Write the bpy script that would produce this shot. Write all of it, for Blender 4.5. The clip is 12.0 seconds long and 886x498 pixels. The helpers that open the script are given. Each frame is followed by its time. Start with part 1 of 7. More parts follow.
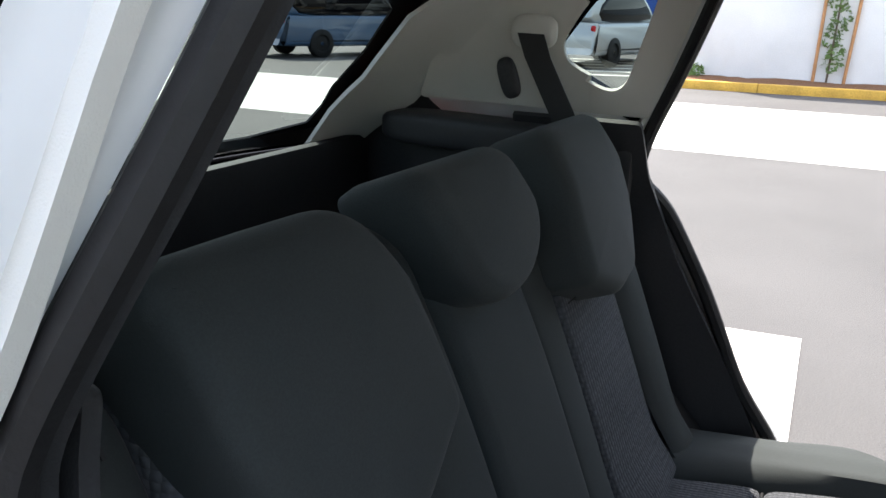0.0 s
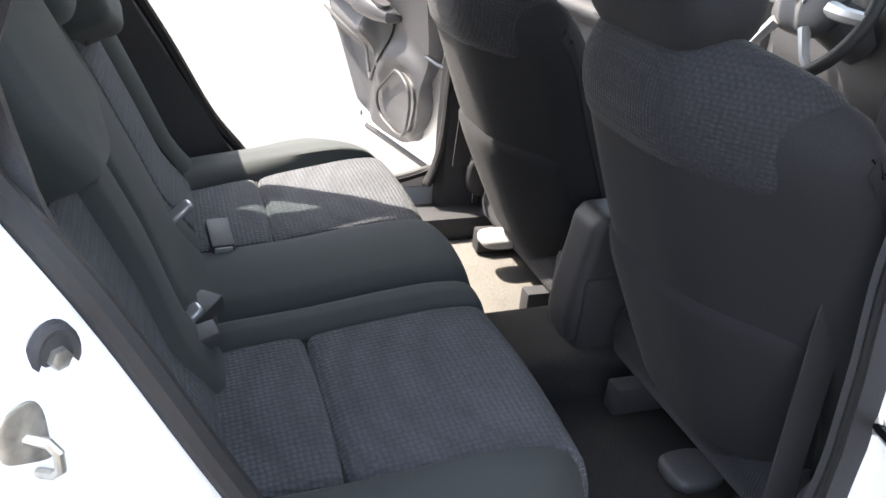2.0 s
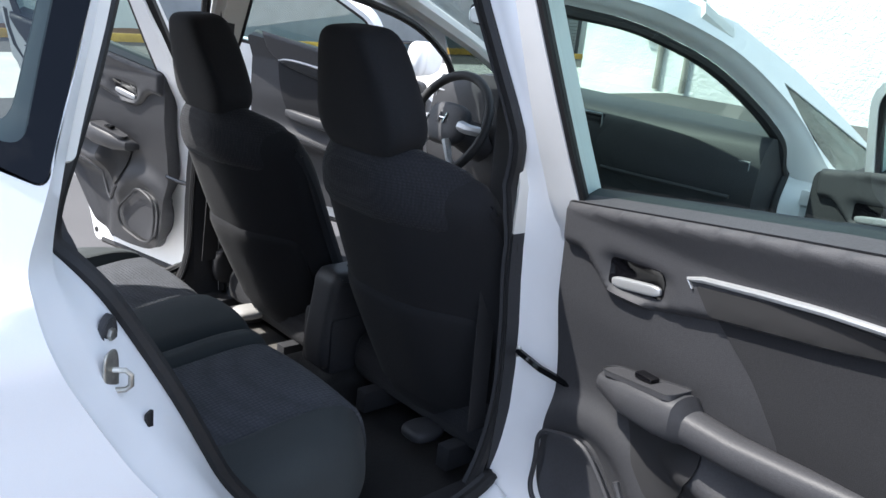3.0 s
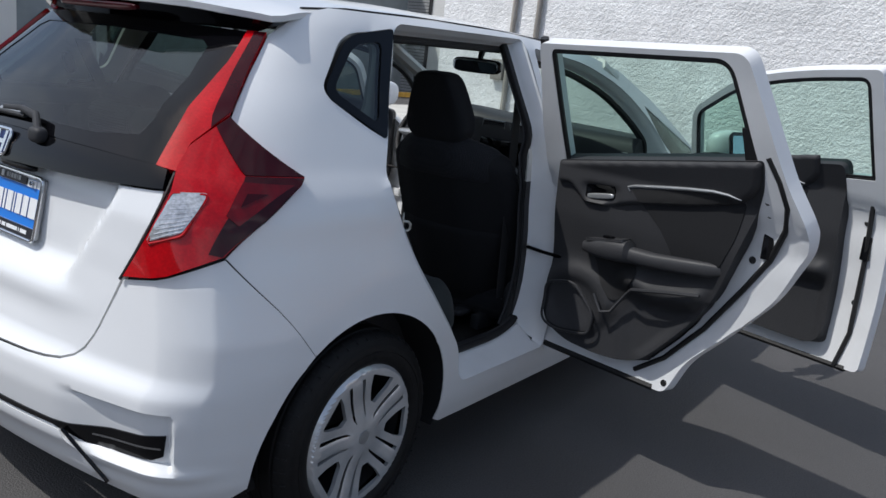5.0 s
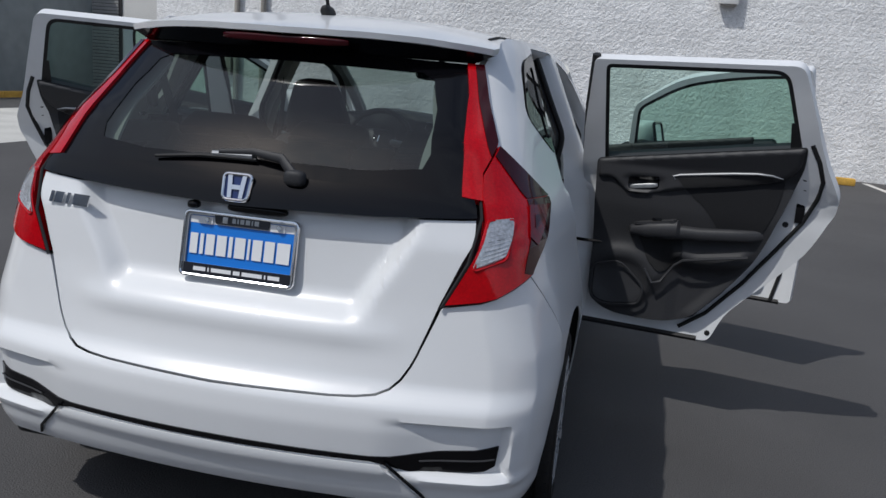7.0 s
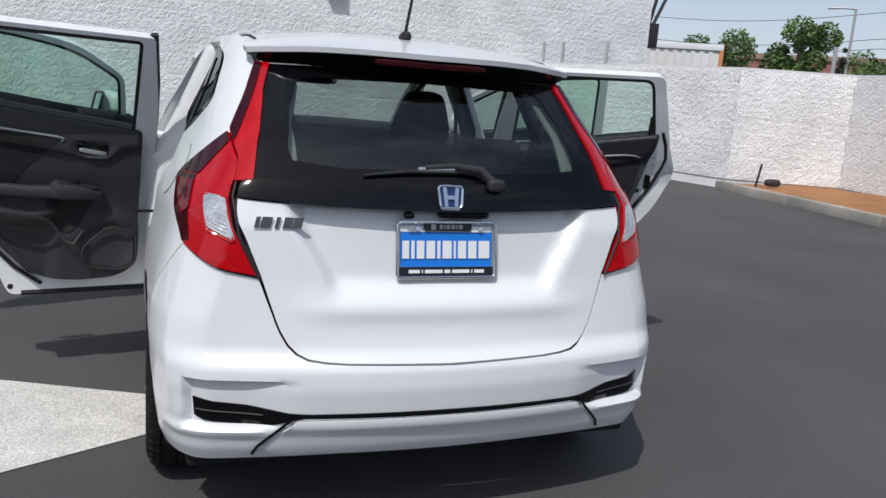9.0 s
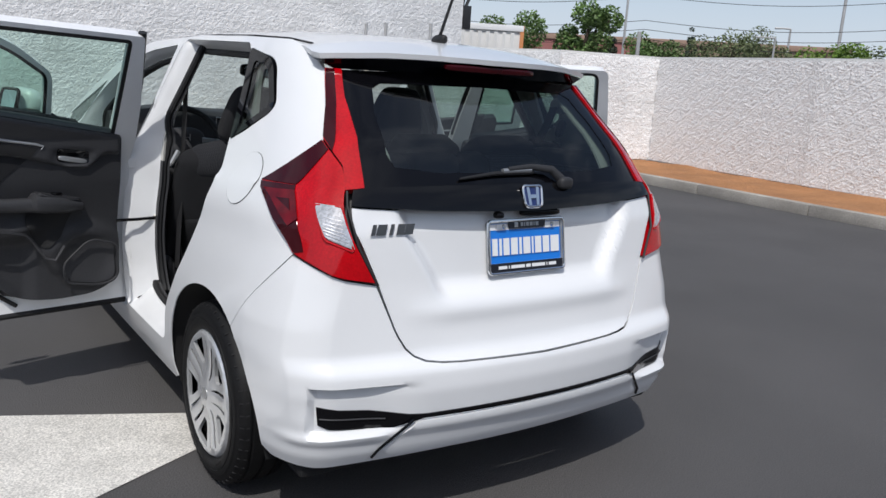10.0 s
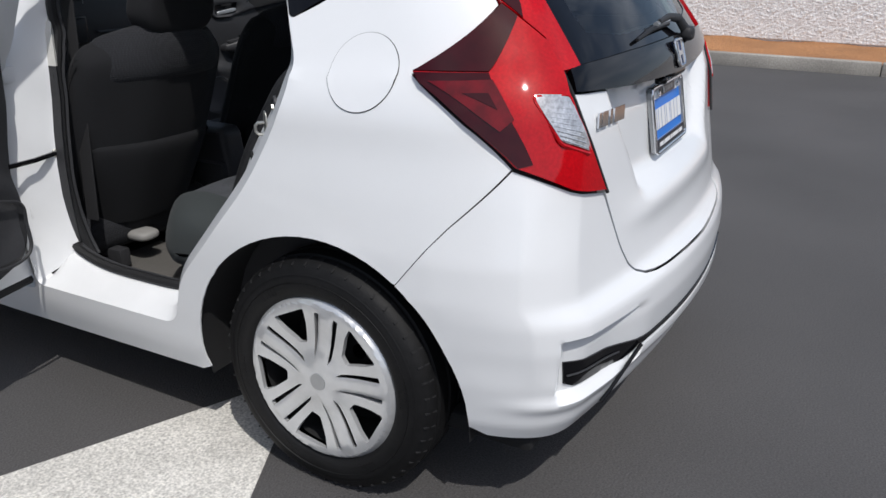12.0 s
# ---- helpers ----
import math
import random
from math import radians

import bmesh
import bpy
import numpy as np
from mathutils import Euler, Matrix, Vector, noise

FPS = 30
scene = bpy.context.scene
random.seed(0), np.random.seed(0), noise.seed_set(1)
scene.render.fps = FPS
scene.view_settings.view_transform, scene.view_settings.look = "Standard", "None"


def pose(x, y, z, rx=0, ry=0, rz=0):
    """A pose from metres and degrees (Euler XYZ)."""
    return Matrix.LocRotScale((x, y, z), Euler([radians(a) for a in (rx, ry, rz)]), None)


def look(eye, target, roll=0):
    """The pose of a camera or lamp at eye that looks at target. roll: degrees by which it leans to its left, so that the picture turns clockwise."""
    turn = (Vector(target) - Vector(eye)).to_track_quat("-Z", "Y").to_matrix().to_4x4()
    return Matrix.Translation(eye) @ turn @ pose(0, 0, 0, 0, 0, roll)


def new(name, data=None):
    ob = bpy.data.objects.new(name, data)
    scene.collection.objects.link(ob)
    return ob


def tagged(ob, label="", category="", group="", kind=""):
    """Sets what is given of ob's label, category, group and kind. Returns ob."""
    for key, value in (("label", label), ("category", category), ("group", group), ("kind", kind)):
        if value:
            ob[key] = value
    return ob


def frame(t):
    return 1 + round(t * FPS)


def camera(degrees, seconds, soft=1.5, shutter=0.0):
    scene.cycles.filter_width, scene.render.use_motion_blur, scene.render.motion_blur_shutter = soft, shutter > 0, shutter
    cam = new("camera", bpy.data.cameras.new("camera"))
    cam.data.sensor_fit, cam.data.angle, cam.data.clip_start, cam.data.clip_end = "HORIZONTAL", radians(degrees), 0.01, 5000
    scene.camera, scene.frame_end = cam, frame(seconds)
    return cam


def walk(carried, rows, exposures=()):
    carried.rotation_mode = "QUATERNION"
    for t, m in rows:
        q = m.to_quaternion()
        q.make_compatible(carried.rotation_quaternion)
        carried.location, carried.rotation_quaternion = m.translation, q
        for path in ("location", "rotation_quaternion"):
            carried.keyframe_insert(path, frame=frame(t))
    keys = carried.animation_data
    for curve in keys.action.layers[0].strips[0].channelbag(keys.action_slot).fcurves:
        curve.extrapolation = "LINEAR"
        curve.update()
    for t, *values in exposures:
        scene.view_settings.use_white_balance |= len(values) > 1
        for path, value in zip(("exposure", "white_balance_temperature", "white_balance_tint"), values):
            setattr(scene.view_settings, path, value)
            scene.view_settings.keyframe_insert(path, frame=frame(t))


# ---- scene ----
cam = camera(58.2, 12.0)
PATH = [
    (0, (0.8230, 0.4724, 1.3098), (-0.8870, -0.3837, 0.7235), 1.33),
    (0.5, (0.8880, 0.5132, 1.2908), (-0.8070, -0.2309, 0.5331), 2.00),
    (1, (0.9480, 0.5091, 1.2621), (-0.7770, 0.0795, 0.3464), 3.69),
    (1.5, (1.0540, 0.4177, 1.2315), (-0.6940, 0.5138, 0.2652), 4.44),
    (2, (1.2150, 0.2782, 1.2445), (-0.4530, 0.8900, 0.3244), 4.22),
    (2.5, (1.4380, 0.1096, 1.2696), (-0.0800, 1.1392, 0.4720), 4.26),
    (3, (1.6690, -0.1577, 1.3590), (0.2890, 1.1609, 0.7602), 5.74),
    (3.2, (1.7420, -0.2989, 1.3751), (0.3990, 1.0859, 0.8478), 5.78),
    (4.8, (2.1260, -1.4654, 1.3545), (0.9890, 0.1218, 0.9229), 6.18),
    (5, (2.1100, -1.5775, 1.3425), (1.0050, 0.0234, 0.8778), 6.64),
    (5.5, (1.9090, -1.7704, 1.2811), (0.8990, -0.1179, 0.7817), 6.72),
    (6, (1.6110, -1.9607, 1.2977), (0.7840, -0.1922, 0.8642), 5.94),
    (6.5, (1.2910, -2.2117, 1.3338), (0.6760, -0.3504, 0.9367), 5.10),
    (7, (0.9060, -2.3567, 1.3121), (0.5040, -0.4439, 0.8912), 4.55),
    (7.2, (0.7430, -2.4166, 1.3013), (0.4570, -0.4816, 0.8829), 4.70),
    (9, (-0.7960, -2.7023, 1.3158), (-0.1210, -0.8619, 0.9202), 4.22),
    (9.5, (-1.2020, -2.5557, 1.3183), (-0.3150, -0.8091, 0.9144), 3.97),
    (10, (-1.6210, -2.4019, 1.3384), (-0.4920, -0.8034, 0.9250), 3.79),
    (10.5, (-1.9140, -2.1055, 1.3051), (-0.5770, -0.6947, 0.8330), 3.27),
    (11, (-2.1470, -1.7536, 1.3050), (-0.6470, -0.5520, 0.7536), 2.89),
    (11.5, (-2.2290, -1.3963, 1.2683), (-0.6510, -0.3586, 0.6124), 1.78),
    (12, (-2.1280, -1.0380, 1.2597), (-0.4870, -0.1447, 0.5470), 0.61),
]
EXPOSURES = [(0, 2.2, 6900, 10), (0.5, 2.3, 7300, 11), (1.0, 2.75, 7500, 11), (1.5, 3.33, 7500, 11), (2.0, 3.2, 7300, 12), (2.5, 2.6, 7000, 14), (3.0, 1.8, 6400, 10), (3.2, 1.6, 6350, 10), (4.8, 0.12, 6300, 9), (5.5, 0.02, 6300, 9), (6.0, -0.10, 6280, 9), (6.5, -0.26, 6250, 9), (7.2, -0.42, 6250, 9), (9.0, -0.1, 6350, 10), (12.0, -0.05, 6400, 10)]
walk(cam, [(t, look(eye, target, roll)) for t, eye, target, roll in PATH], EXPOSURES)

# ---- light ----
SUN_WAY = Vector((0.64, 0.74, -1.42)).normalized()
sky = bpy.data.worlds.new("sky")
scene.world = sky
sky.use_nodes = True
nt = sky.node_tree
bg = nt.nodes["Background"]
tex = nt.nodes.new("ShaderNodeTexSky")
tex.sky_type = "NISHITA"
tex.sun_disc = False
tex.sun_elevation = math.asin(-SUN_WAY.z)
tex.sun_rotation = math.atan2(-SUN_WAY.x, -SUN_WAY.y)
tex.dust_density = 2.0
# thin clouds, drawn over the sky's blue
tc = nt.nodes.new("ShaderNodeTexCoord")
mp = nt.nodes.new("ShaderNodeMapping")
mp.inputs["Scale"].default_value = (1.0, 1.0, 2.6)
cn = nt.nodes.new("ShaderNodeTexNoise")
cn.inputs["Scale"].default_value, cn.inputs["Detail"].default_value, cn.inputs["Roughness"].default_value = 2.2, 8.0, 0.6
cr = nt.nodes.new("ShaderNodeValToRGB")
cr.color_ramp.elements[0].position, cr.color_ramp.elements[1].position = 0.45, 0.66
cr.color_ramp.elements[0].color, cr.color_ramp.elements[1].color = (0.06, 0.06, 0.06, 1), (0.9, 0.9, 0.9, 1)
mx = nt.nodes.new("ShaderNodeMix")
mx.data_type = "RGBA"
mx.inputs[7].default_value = (6.2, 6.8, 7.9, 1)
nt.links.new(tc.outputs["Generated"], mp.inputs["Vector"])
nt.links.new(mp.outputs["Vector"], cn.inputs["Vector"])
nt.links.new(cn.outputs["Fac"], cr.inputs["Fac"])
# haze low over the horizon
sep = nt.nodes.new("ShaderNodeSeparateXYZ")
hz = nt.nodes.new("ShaderNodeMapRange")
hz.inputs["From Min"].default_value, hz.inputs["From Max"].default_value = 0.0, 0.24
hz.inputs["To Min"].default_value, hz.inputs["To Max"].default_value = 0.9, 0.0
top = nt.nodes.new("ShaderNodeMath")
top.operation = "MAXIMUM"
nt.links.new(tc.outputs["Generated"], sep.inputs["Vector"])
nt.links.new(sep.outputs["Z"], hz.inputs["Value"])
nt.links.new(cr.outputs["Color"], top.inputs[0])
nt.links.new(hz.outputs["Result"], top.inputs[1])
nt.links.new(top.outputs["Value"], mx.inputs[0])
nt.links.new(tex.outputs["Color"], mx.inputs[6])
nt.links.new(mx.outputs[2], bg.inputs["Color"])
bg.inputs["Strength"].default_value = 0.12

sun_data = bpy.data.lights.new("sun", "SUN")
sun_data.energy, sun_data.angle, sun_data.color = 3.1, radians(0.53), (1.0, 0.965, 0.915)
sun = new("sun", sun_data)
sun.matrix_world = look((0, 0, 30), Vector((0, 0, 30)) + SUN_WAY)

# ---- materials ----
from mathutils.geometry import delaunay_2d_cdt
from functools import lru_cache


def material(name, color, rough=0.5, metal=0.0, grain=0.0, grain_scale=60.0, stain=0.0, stain_scale=3.0, bump=0.0, bump_scale=200.0,
             coat=0.0, spec=0.5, glow=None, random_tone=0.0, sheen=0.0):
    """A principled material with two scales of variation in tone and a fine relief."""
    m = bpy.data.materials.new(name)
    m.use_nodes = True
    t = m.node_tree
    p = t.nodes["Principled BSDF"]
    p.inputs["Roughness"].default_value, p.inputs["Metallic"].default_value = rough, metal
    p.inputs["Coat Weight"].default_value, p.inputs["Coat Roughness"].default_value = coat, 0.04
    p.inputs["Specular IOR Level"].default_value = spec
    p.inputs["Base Color"].default_value = (*color, 1)
    p.inputs["Sheen Weight"].default_value = sheen
    if glow:
        p.inputs["Emission Color"].default_value, p.inputs["Emission Strength"].default_value = (*color, 1), glow
    co = t.nodes.new("ShaderNodeTexCoord")
    last = None

    def tone(scale, amount, detail):
        n = t.nodes.new("ShaderNodeTexNoise")
        n.inputs["Scale"].default_value, n.inputs["Detail"].default_value = scale, detail
        t.links.new(co.outputs["Object"], n.inputs["Vector"])
        r = t.nodes.new("ShaderNodeMapRange")
        r.inputs["From Min"].default_value, r.inputs["From Max"].default_value = 0.3, 0.7
        r.inputs["To Min"].default_value, r.inputs["To Max"].default_value = 1 - amount, 1 + amount
        t.links.new(n.outputs["Fac"], r.inputs["Value"])
        return r.outputs["Result"]

    factors = [tone(s, a, d) for s, a, d in ((grain_scale, grain, 4), (stain_scale, stain, 6)) if a]
    if random_tone:
        oi = t.nodes.new("ShaderNodeObjectInfo")
        r = t.nodes.new("ShaderNodeMapRange")
        r.inputs["To Min"].default_value, r.inputs["To Max"].default_value = 1 - random_tone, 1 + random_tone
        t.links.new(oi.outputs["Random"], r.inputs["Value"])
        factors.append(r.outputs["Result"])
    if factors:
        for f in factors:
            mul = t.nodes.new("ShaderNodeMix")
            mul.data_type, mul.blend_type = "RGBA", "MULTIPLY"
            mul.inputs[0].default_value = 1
            if last is None:
                mul.inputs[6].default_value = (*color, 1)
            else:
                t.links.new(last, mul.inputs[6])
            t.links.new(f, mul.inputs[7])
            last = mul.outputs[2]
        t.links.new(last, p.inputs["Base Color"])
    if bump:
        n = t.nodes.new("ShaderNodeTexNoise")
        n.inputs["Scale"].default_value, n.inputs["Detail"].default_value = bump_scale, 6
        t.links.new(co.outputs["Object"], n.inputs["Vector"])
        b = t.nodes.new("ShaderNodeBump")
        b.inputs["Strength"].default_value, b.inputs["Distance"].default_value = 1.0, bump
        t.links.new(n.outputs["Fac"], b.inputs["Height"])
        t.links.new(b.outputs["Normal"], p.inputs["Normal"])
    return m


def glass(name, color, rough=0.0):
    """A thin pane: part clear tint, part mirror."""
    m = bpy.data.materials.new(name)
    m.use_nodes = True
    t = m.node_tree
    t.nodes.remove(t.nodes["Principled BSDF"])
    tr = t.nodes.new("ShaderNodeBsdfTransparent")
    tr.inputs["Color"].default_value = (*color, 1)
    gl = t.nodes.new("ShaderNodeBsdfGlossy")
    gl.inputs["Roughness"].default_value = rough
    lw = t.nodes.new("ShaderNodeLayerWeight")
    lw.inputs["Blend"].default_value = 0.5
    pw = t.nodes.new("ShaderNodeMath")
    pw.operation = "POWER"
    pw.inputs[1].default_value = 5.0
    fr = t.nodes.new("ShaderNodeMath")
    fr.operation = "MULTIPLY_ADD"
    fr.inputs[1].default_value, fr.inputs[2].default_value = 0.90, 0.075
    t.links.new(lw.outputs["Facing"], pw.inputs[0])
    t.links.new(pw.outputs["Value"], fr.inputs[0])
    mix = t.nodes.new("ShaderNodeMixShader")
    t.links.new(fr.outputs["Value"], mix.inputs[0])
    t.links.new(tr.outputs["BSDF"], mix.inputs[1])
    t.links.new(gl.outputs["BSDF"], mix.inputs[2])
    t.links.new(mix.outputs["Shader"], t.nodes["Material Output"].inputs["Surface"])
    return m


def woven(name, color, rough=0.9, cell=0.006, depth=0.0012):
    """Seat cloth with a small raised weave."""
    m = material(name, color, rough, stain=0.12, stain_scale=9.0, sheen=0.05, spec=0.2)
    t = m.node_tree
    p = t.nodes["Principled BSDF"]
    co = t.nodes.new("ShaderNodeTexCoord")
    v = t.nodes.new("ShaderNodeTexVoronoi")
    v.inputs["Scale"].default_value = 1 / cell
    v.inputs["Randomness"].default_value = 0.25
    t.links.new(co.outputs["Object"], v.inputs["Vector"])
    b = t.nodes.new("ShaderNodeBump")
    b.inputs["Strength"].default_value, b.inputs["Distance"].default_value = 1.0, depth
    b.invert = True
    t.links.new(v.outputs["Distance"], b.inputs["Height"])
    t.links.new(b.outputs["Normal"], p.inputs["Normal"])
    # threads lie lighter than the gaps between them
    gap = t.nodes.new("ShaderNodeMapRange")
    gap.inputs["From Min"].default_value, gap.inputs["From Max"].default_value = 0.15, 0.7
    gap.inputs["To Min"].default_value, gap.inputs["To Max"].default_value = 1.15, 0.75
    t.links.new(v.outputs["Distance"], gap.inputs["Value"])
    mul = t.nodes.new("ShaderNodeMix")
    mul.data_type, mul.blend_type = "RGBA", "MULTIPLY"
    mul.inputs[0].default_value = 1
    t.links.new(p.inputs["Base Color"].links[0].from_socket, mul.inputs[6])
    t.links.new(gap.outputs["Result"], mul.inputs[7])
    t.links.new(mul.outputs[2], p.inputs["Base Color"])
    return m


PAINT = material("white_paint", (0.74, 0.75, 0.76), 0.32, coat=0.7, grain=0.012, grain_scale=700.0, stain=0.012, stain_scale=4.0)
JAMB = material("white_jamb_paint", (0.74, 0.75, 0.76), 0.38, coat=0.2, stain=0.05, stain_scale=6.0)
GLOSS_BLACK = material("gloss_black", (0.004, 0.004, 0.005), 0.07, stain=0.2, spec=0.28)
CERAMIC = material("black_glass_border", (0.003, 0.003, 0.004), 0.03, spec=0.28)
RUBBER = material("black_rubber", (0.008, 0.008, 0.009), 0.62, grain=0.2, grain_scale=90, bump=0.0004)
TRIM = material("black_plastic", (0.029, 0.0295, 0.0325), 0.55, spec=0.32, grain=0.12, grain_scale=220, stain=0.1, bump=0.0004, bump_scale=500)
TRIM_SOFT = material("grey_black_plastic", (0.036, 0.0365, 0.040), 0.5, spec=0.35, grain=0.1, grain_scale=220, bump=0.0004, bump_scale=500)
BEIGE_TRIM = material("light_grey_pillar_trim", (0.66, 0.65, 0.61), 0.7, stain=0.05, bump=0.0003, bump_scale=700)
HEADLINING = material("grey_headlining", (0.58, 0.57, 0.54), 0.95, stain=0.06, bump=0.0006, bump_scale=400)
CHROME = material("chrome", (0.72, 0.73, 0.75), 0.12, 1.0, stain=0.05)
SATIN = material("satin_silver", (0.38, 0.39, 0.40), 0.34, 0.6, grain=0.03)
HUBCAP = material("silver_wheel_cover", (0.62, 0.63, 0.64), 0.26, 0.55, grain=0.03, stain=0.06, stain_scale=12)
STEEL = material("zinc_steel", (0.46, 0.45, 0.41), 0.38, 0.9, stain=0.3, stain_scale=60)
TYRE = material("tyre_rubber", (0.007, 0.007, 0.0075), 0.6, spec=0.25, grain=0.2, grain_scale=60, stain=0.2, stain_scale=9, bump=0.0006, bump_scale=250)
# near black for cavities and gaps, and for flat sheets that paint a hollow's shade
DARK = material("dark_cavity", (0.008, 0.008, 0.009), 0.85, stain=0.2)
CARPET = material("dark_carpet", (0.021, 0.0205, 0.0205), 0.98, grain=0.4, grain_scale=350, stain=0.15, bump=0.003, bump_scale=450)
CARPET_TAN = material("tan_carpet", (0.10, 0.095, 0.088), 0.98, grain=0.3, grain_scale=350, stain=0.2, bump=0.003, bump_scale=450)
CLOTH = woven("charcoal_seat_cloth", (0.068, 0.072, 0.081), cell=0.0085, depth=0.004)
CLOTH_FRONT = woven("black_seat_cloth", (0.024, 0.025, 0.029), cell=0.006, depth=0.002)
CLOTH_BLACK = material("smooth_black_cloth", (0.015, 0.0155, 0.0175), 0.9, grain=0.15, grain_scale=400, stain=0.1, sheen=0.03, bump=0.0004, bump_scale=900, spec=0.2)
CLOTH_SIDE = material("smooth_seat_cloth", (0.037, 0.043, 0.044), 0.85, grain=0.1, grain_scale=500, stain=0.1, sheen=0.04, bump=0.0004, bump_scale=900, spec=0.3)
RAIL_SUNLIT = material("sunlit_rail_plastic", (0.25, 0.245, 0.235), 0.6, stain=0.1, stain_scale=8)
PIPING = material("seat_seam", (0.008, 0.008, 0.009), 0.9)
BELT = material("black_seat_belt", (0.02, 0.02, 0.022), 0.7, grain=0.15, grain_scale=500)
RED_LENS = material("red_lamp_lens", (0.42, 0.002, 0.006), 0.05, coat=0.1, grain=0.16, grain_scale=150, stain=0.16, stain_scale=9, spec=0.38)
DIM_LENS = material("dim_red_lens", (0.12, 0.001, 0.004), 0.08, coat=0.2, spec=0.35, stain=0.3, stain_scale=30)
DARK_LENS = material("dark_red_lamp_lens", (0.034, 0.0008, 0.003), 0.07, coat=0.0, spec=0.35, stain=0.2, stain_scale=20)
CLEAR_LENS = material("clear_lamp_lens", (0.50, 0.51, 0.53), 0.12, 0.45, coat=0.5, grain=0.25, grain_scale=140, stain=0.2, stain_scale=40)
TINT = glass("dark_tinted_glass", (0.40, 0.46, 0.44), 0.012)
GREEN_GLASS = glass("green_tinted_glass", (0.62, 0.78, 0.71))
CLEAR_GLASS = glass("windscreen_glass", (0.80, 0.88, 0.85))
PLATE_BLUE = material("plate_blue", (0.012, 0.19, 0.68), 0.35, stain=0.05)
WHITE_INK = material("white_ink", (0.78, 0.79, 0.8), 0.5, stain=0.03)
PLATE_BLACK = material("plate_frame_black", (0.012, 0.013, 0.02), 0.3, stain=0.1)
BADGE_BLUE = material("badge_dark_blue", (0.015, 0.03, 0.12), 0.2, stain=0.1)
MIRROR = material("mirror_silver", (0.62, 0.74, 0.82), 0.02, 1.0)
ASPHALT = material("fresh_asphalt", (0.069, 0.066, 0.066), 0.82, grain=0.3, grain_scale=180, stain=0.16, stain_scale=0.7, bump=0.004, bump_scale=160)
WHITE_ROAD = material("worn_white_road_paint", (0.62, 0.60, 0.56), 0.85, grain=0.38, grain_scale=150, stain=0.12, stain_scale=5.0, bump=0.004, bump_scale=150)
BLOCK = material("white_painted_block", (0.79, 0.79, 0.79), 0.85, grain=0.10, grain_scale=26, stain=0.12, stain_scale=1.3, bump=0.024, bump_scale=34, random_tone=0.015)
MORTAR = material("painted_mortar", (0.74, 0.74, 0.74), 0.9, grain=0.1, grain_scale=40, stain=0.12, stain_scale=1.0, bump=0.004)
STUCCO = material("white_stucco", (0.66, 0.66, 0.65), 0.9, grain=0.06, grain_scale=60, stain=0.1, stain_scale=0.8, bump=0.006, bump_scale=60)
KERB = material("grey_concrete", (0.30, 0.28, 0.25), 0.9, grain=0.2, grain_scale=60, stain=0.3, stain_scale=1.6, bump=0.004, bump_scale=90)
YELLOW = material("yellow_kerb_paint", (0.62, 0.36, 0.06), 0.75, grain=0.15, grain_scale=40, stain=0.25, stain_scale=3, bump=0.003)
MULCH = material("orange_bark_mulch", (0.36, 0.17, 0.07), 0.95, grain=0.45, grain_scale=60, stain=0.2, stain_scale=1.5, bump=0.02, bump_scale=60)


# ---- building tools ----
def part(name, bm, mat, parent=None, label="", angle=38):
    """Links a bmesh as one mesh object under a thing or under a part."""
    me = bpy.data.meshes.new(name)
    bm.to_mesh(me)
    bm.free()
    me.shade_smooth()
    me.set_sharp_from_angle(angle=radians(angle))
    for m in mat if isinstance(mat, (list, tuple)) else [mat]:
        me.materials.append(m)
    ob = new(name, me)
    if parent is not None:
        ob.parent = parent
    if label:
        ob["label"] = label
    return ob


def empty(name, label, category, group="", place=(0, 0, 0), turn=0.0):
    ob = new(name)
    ob.matrix_world = pose(*place, 0, 0, turn)
    return tagged(ob, label, category, group)


def rounded(points, steps=6):
    """A closed outline; a point (a, b, r) has its corner cut by a curve that starts r before it."""
    out, n = [], len(points)
    for i, p in enumerate(points):
        if len(p) < 3 or p[2] <= 0:
            out.append(Vector(p[:2]))
            continue
        q, a, c = Vector(p[:2]), Vector(points[i - 1][:2]), Vector(points[(i + 1) % n][:2])
        s = q + (a - q).normalized() * min(p[2], (a - q).length * 0.48)
        e = q + (c - q).normalized() * min(p[2], (c - q).length * 0.48)
        for k in range(steps + 1):
            t = k / steps
            out.append(s * (1 - t) ** 2 + q * 2 * t * (1 - t) + e * t * t)
    return out


def dense(loop, h):
    out = []
    for i, p in enumerate(loop):
        q = loop[(i + 1) % len(loop)]
        n = max(1, math.ceil((q - p).length / h))
        out += [p.lerp(q, k / n) for k in range(n)]
    return out


def grow(loop, d):
    """The outline moved outwards by d (inwards: minus)."""
    area = sum(p.x * q.y - q.x * p.y for p, q in zip(loop, loop[1:] + loop[:1]))
    s = 1 if area > 0 else -1
    out, n = [], len(loop)
    for i, p in enumerate(loop):
        e = (p - loop[i - 1]).normalized() + (loop[(i + 1) % n] - p).normalized()
        e = e.normalized() if e.length > 1e-6 else (loop[(i + 1) % n] - p).normalized()
        out.append(p + Vector((e.y, -e.x)) * d * s)
    return out


def inside(pts, loop):
    x, y = pts[:, 0], pts[:, 1]
    hit = np.zeros(len(pts), bool)
    for p, q in zip(loop, loop[1:] + loop[:1]):
        if p.y == q.y:
            continue
        cross = (p.y > y) != (q.y > y)
        hit ^= cross & (x < (q.x - p.x) * (y - p.y) / (q.y - p.y) + p.x)
    return hit


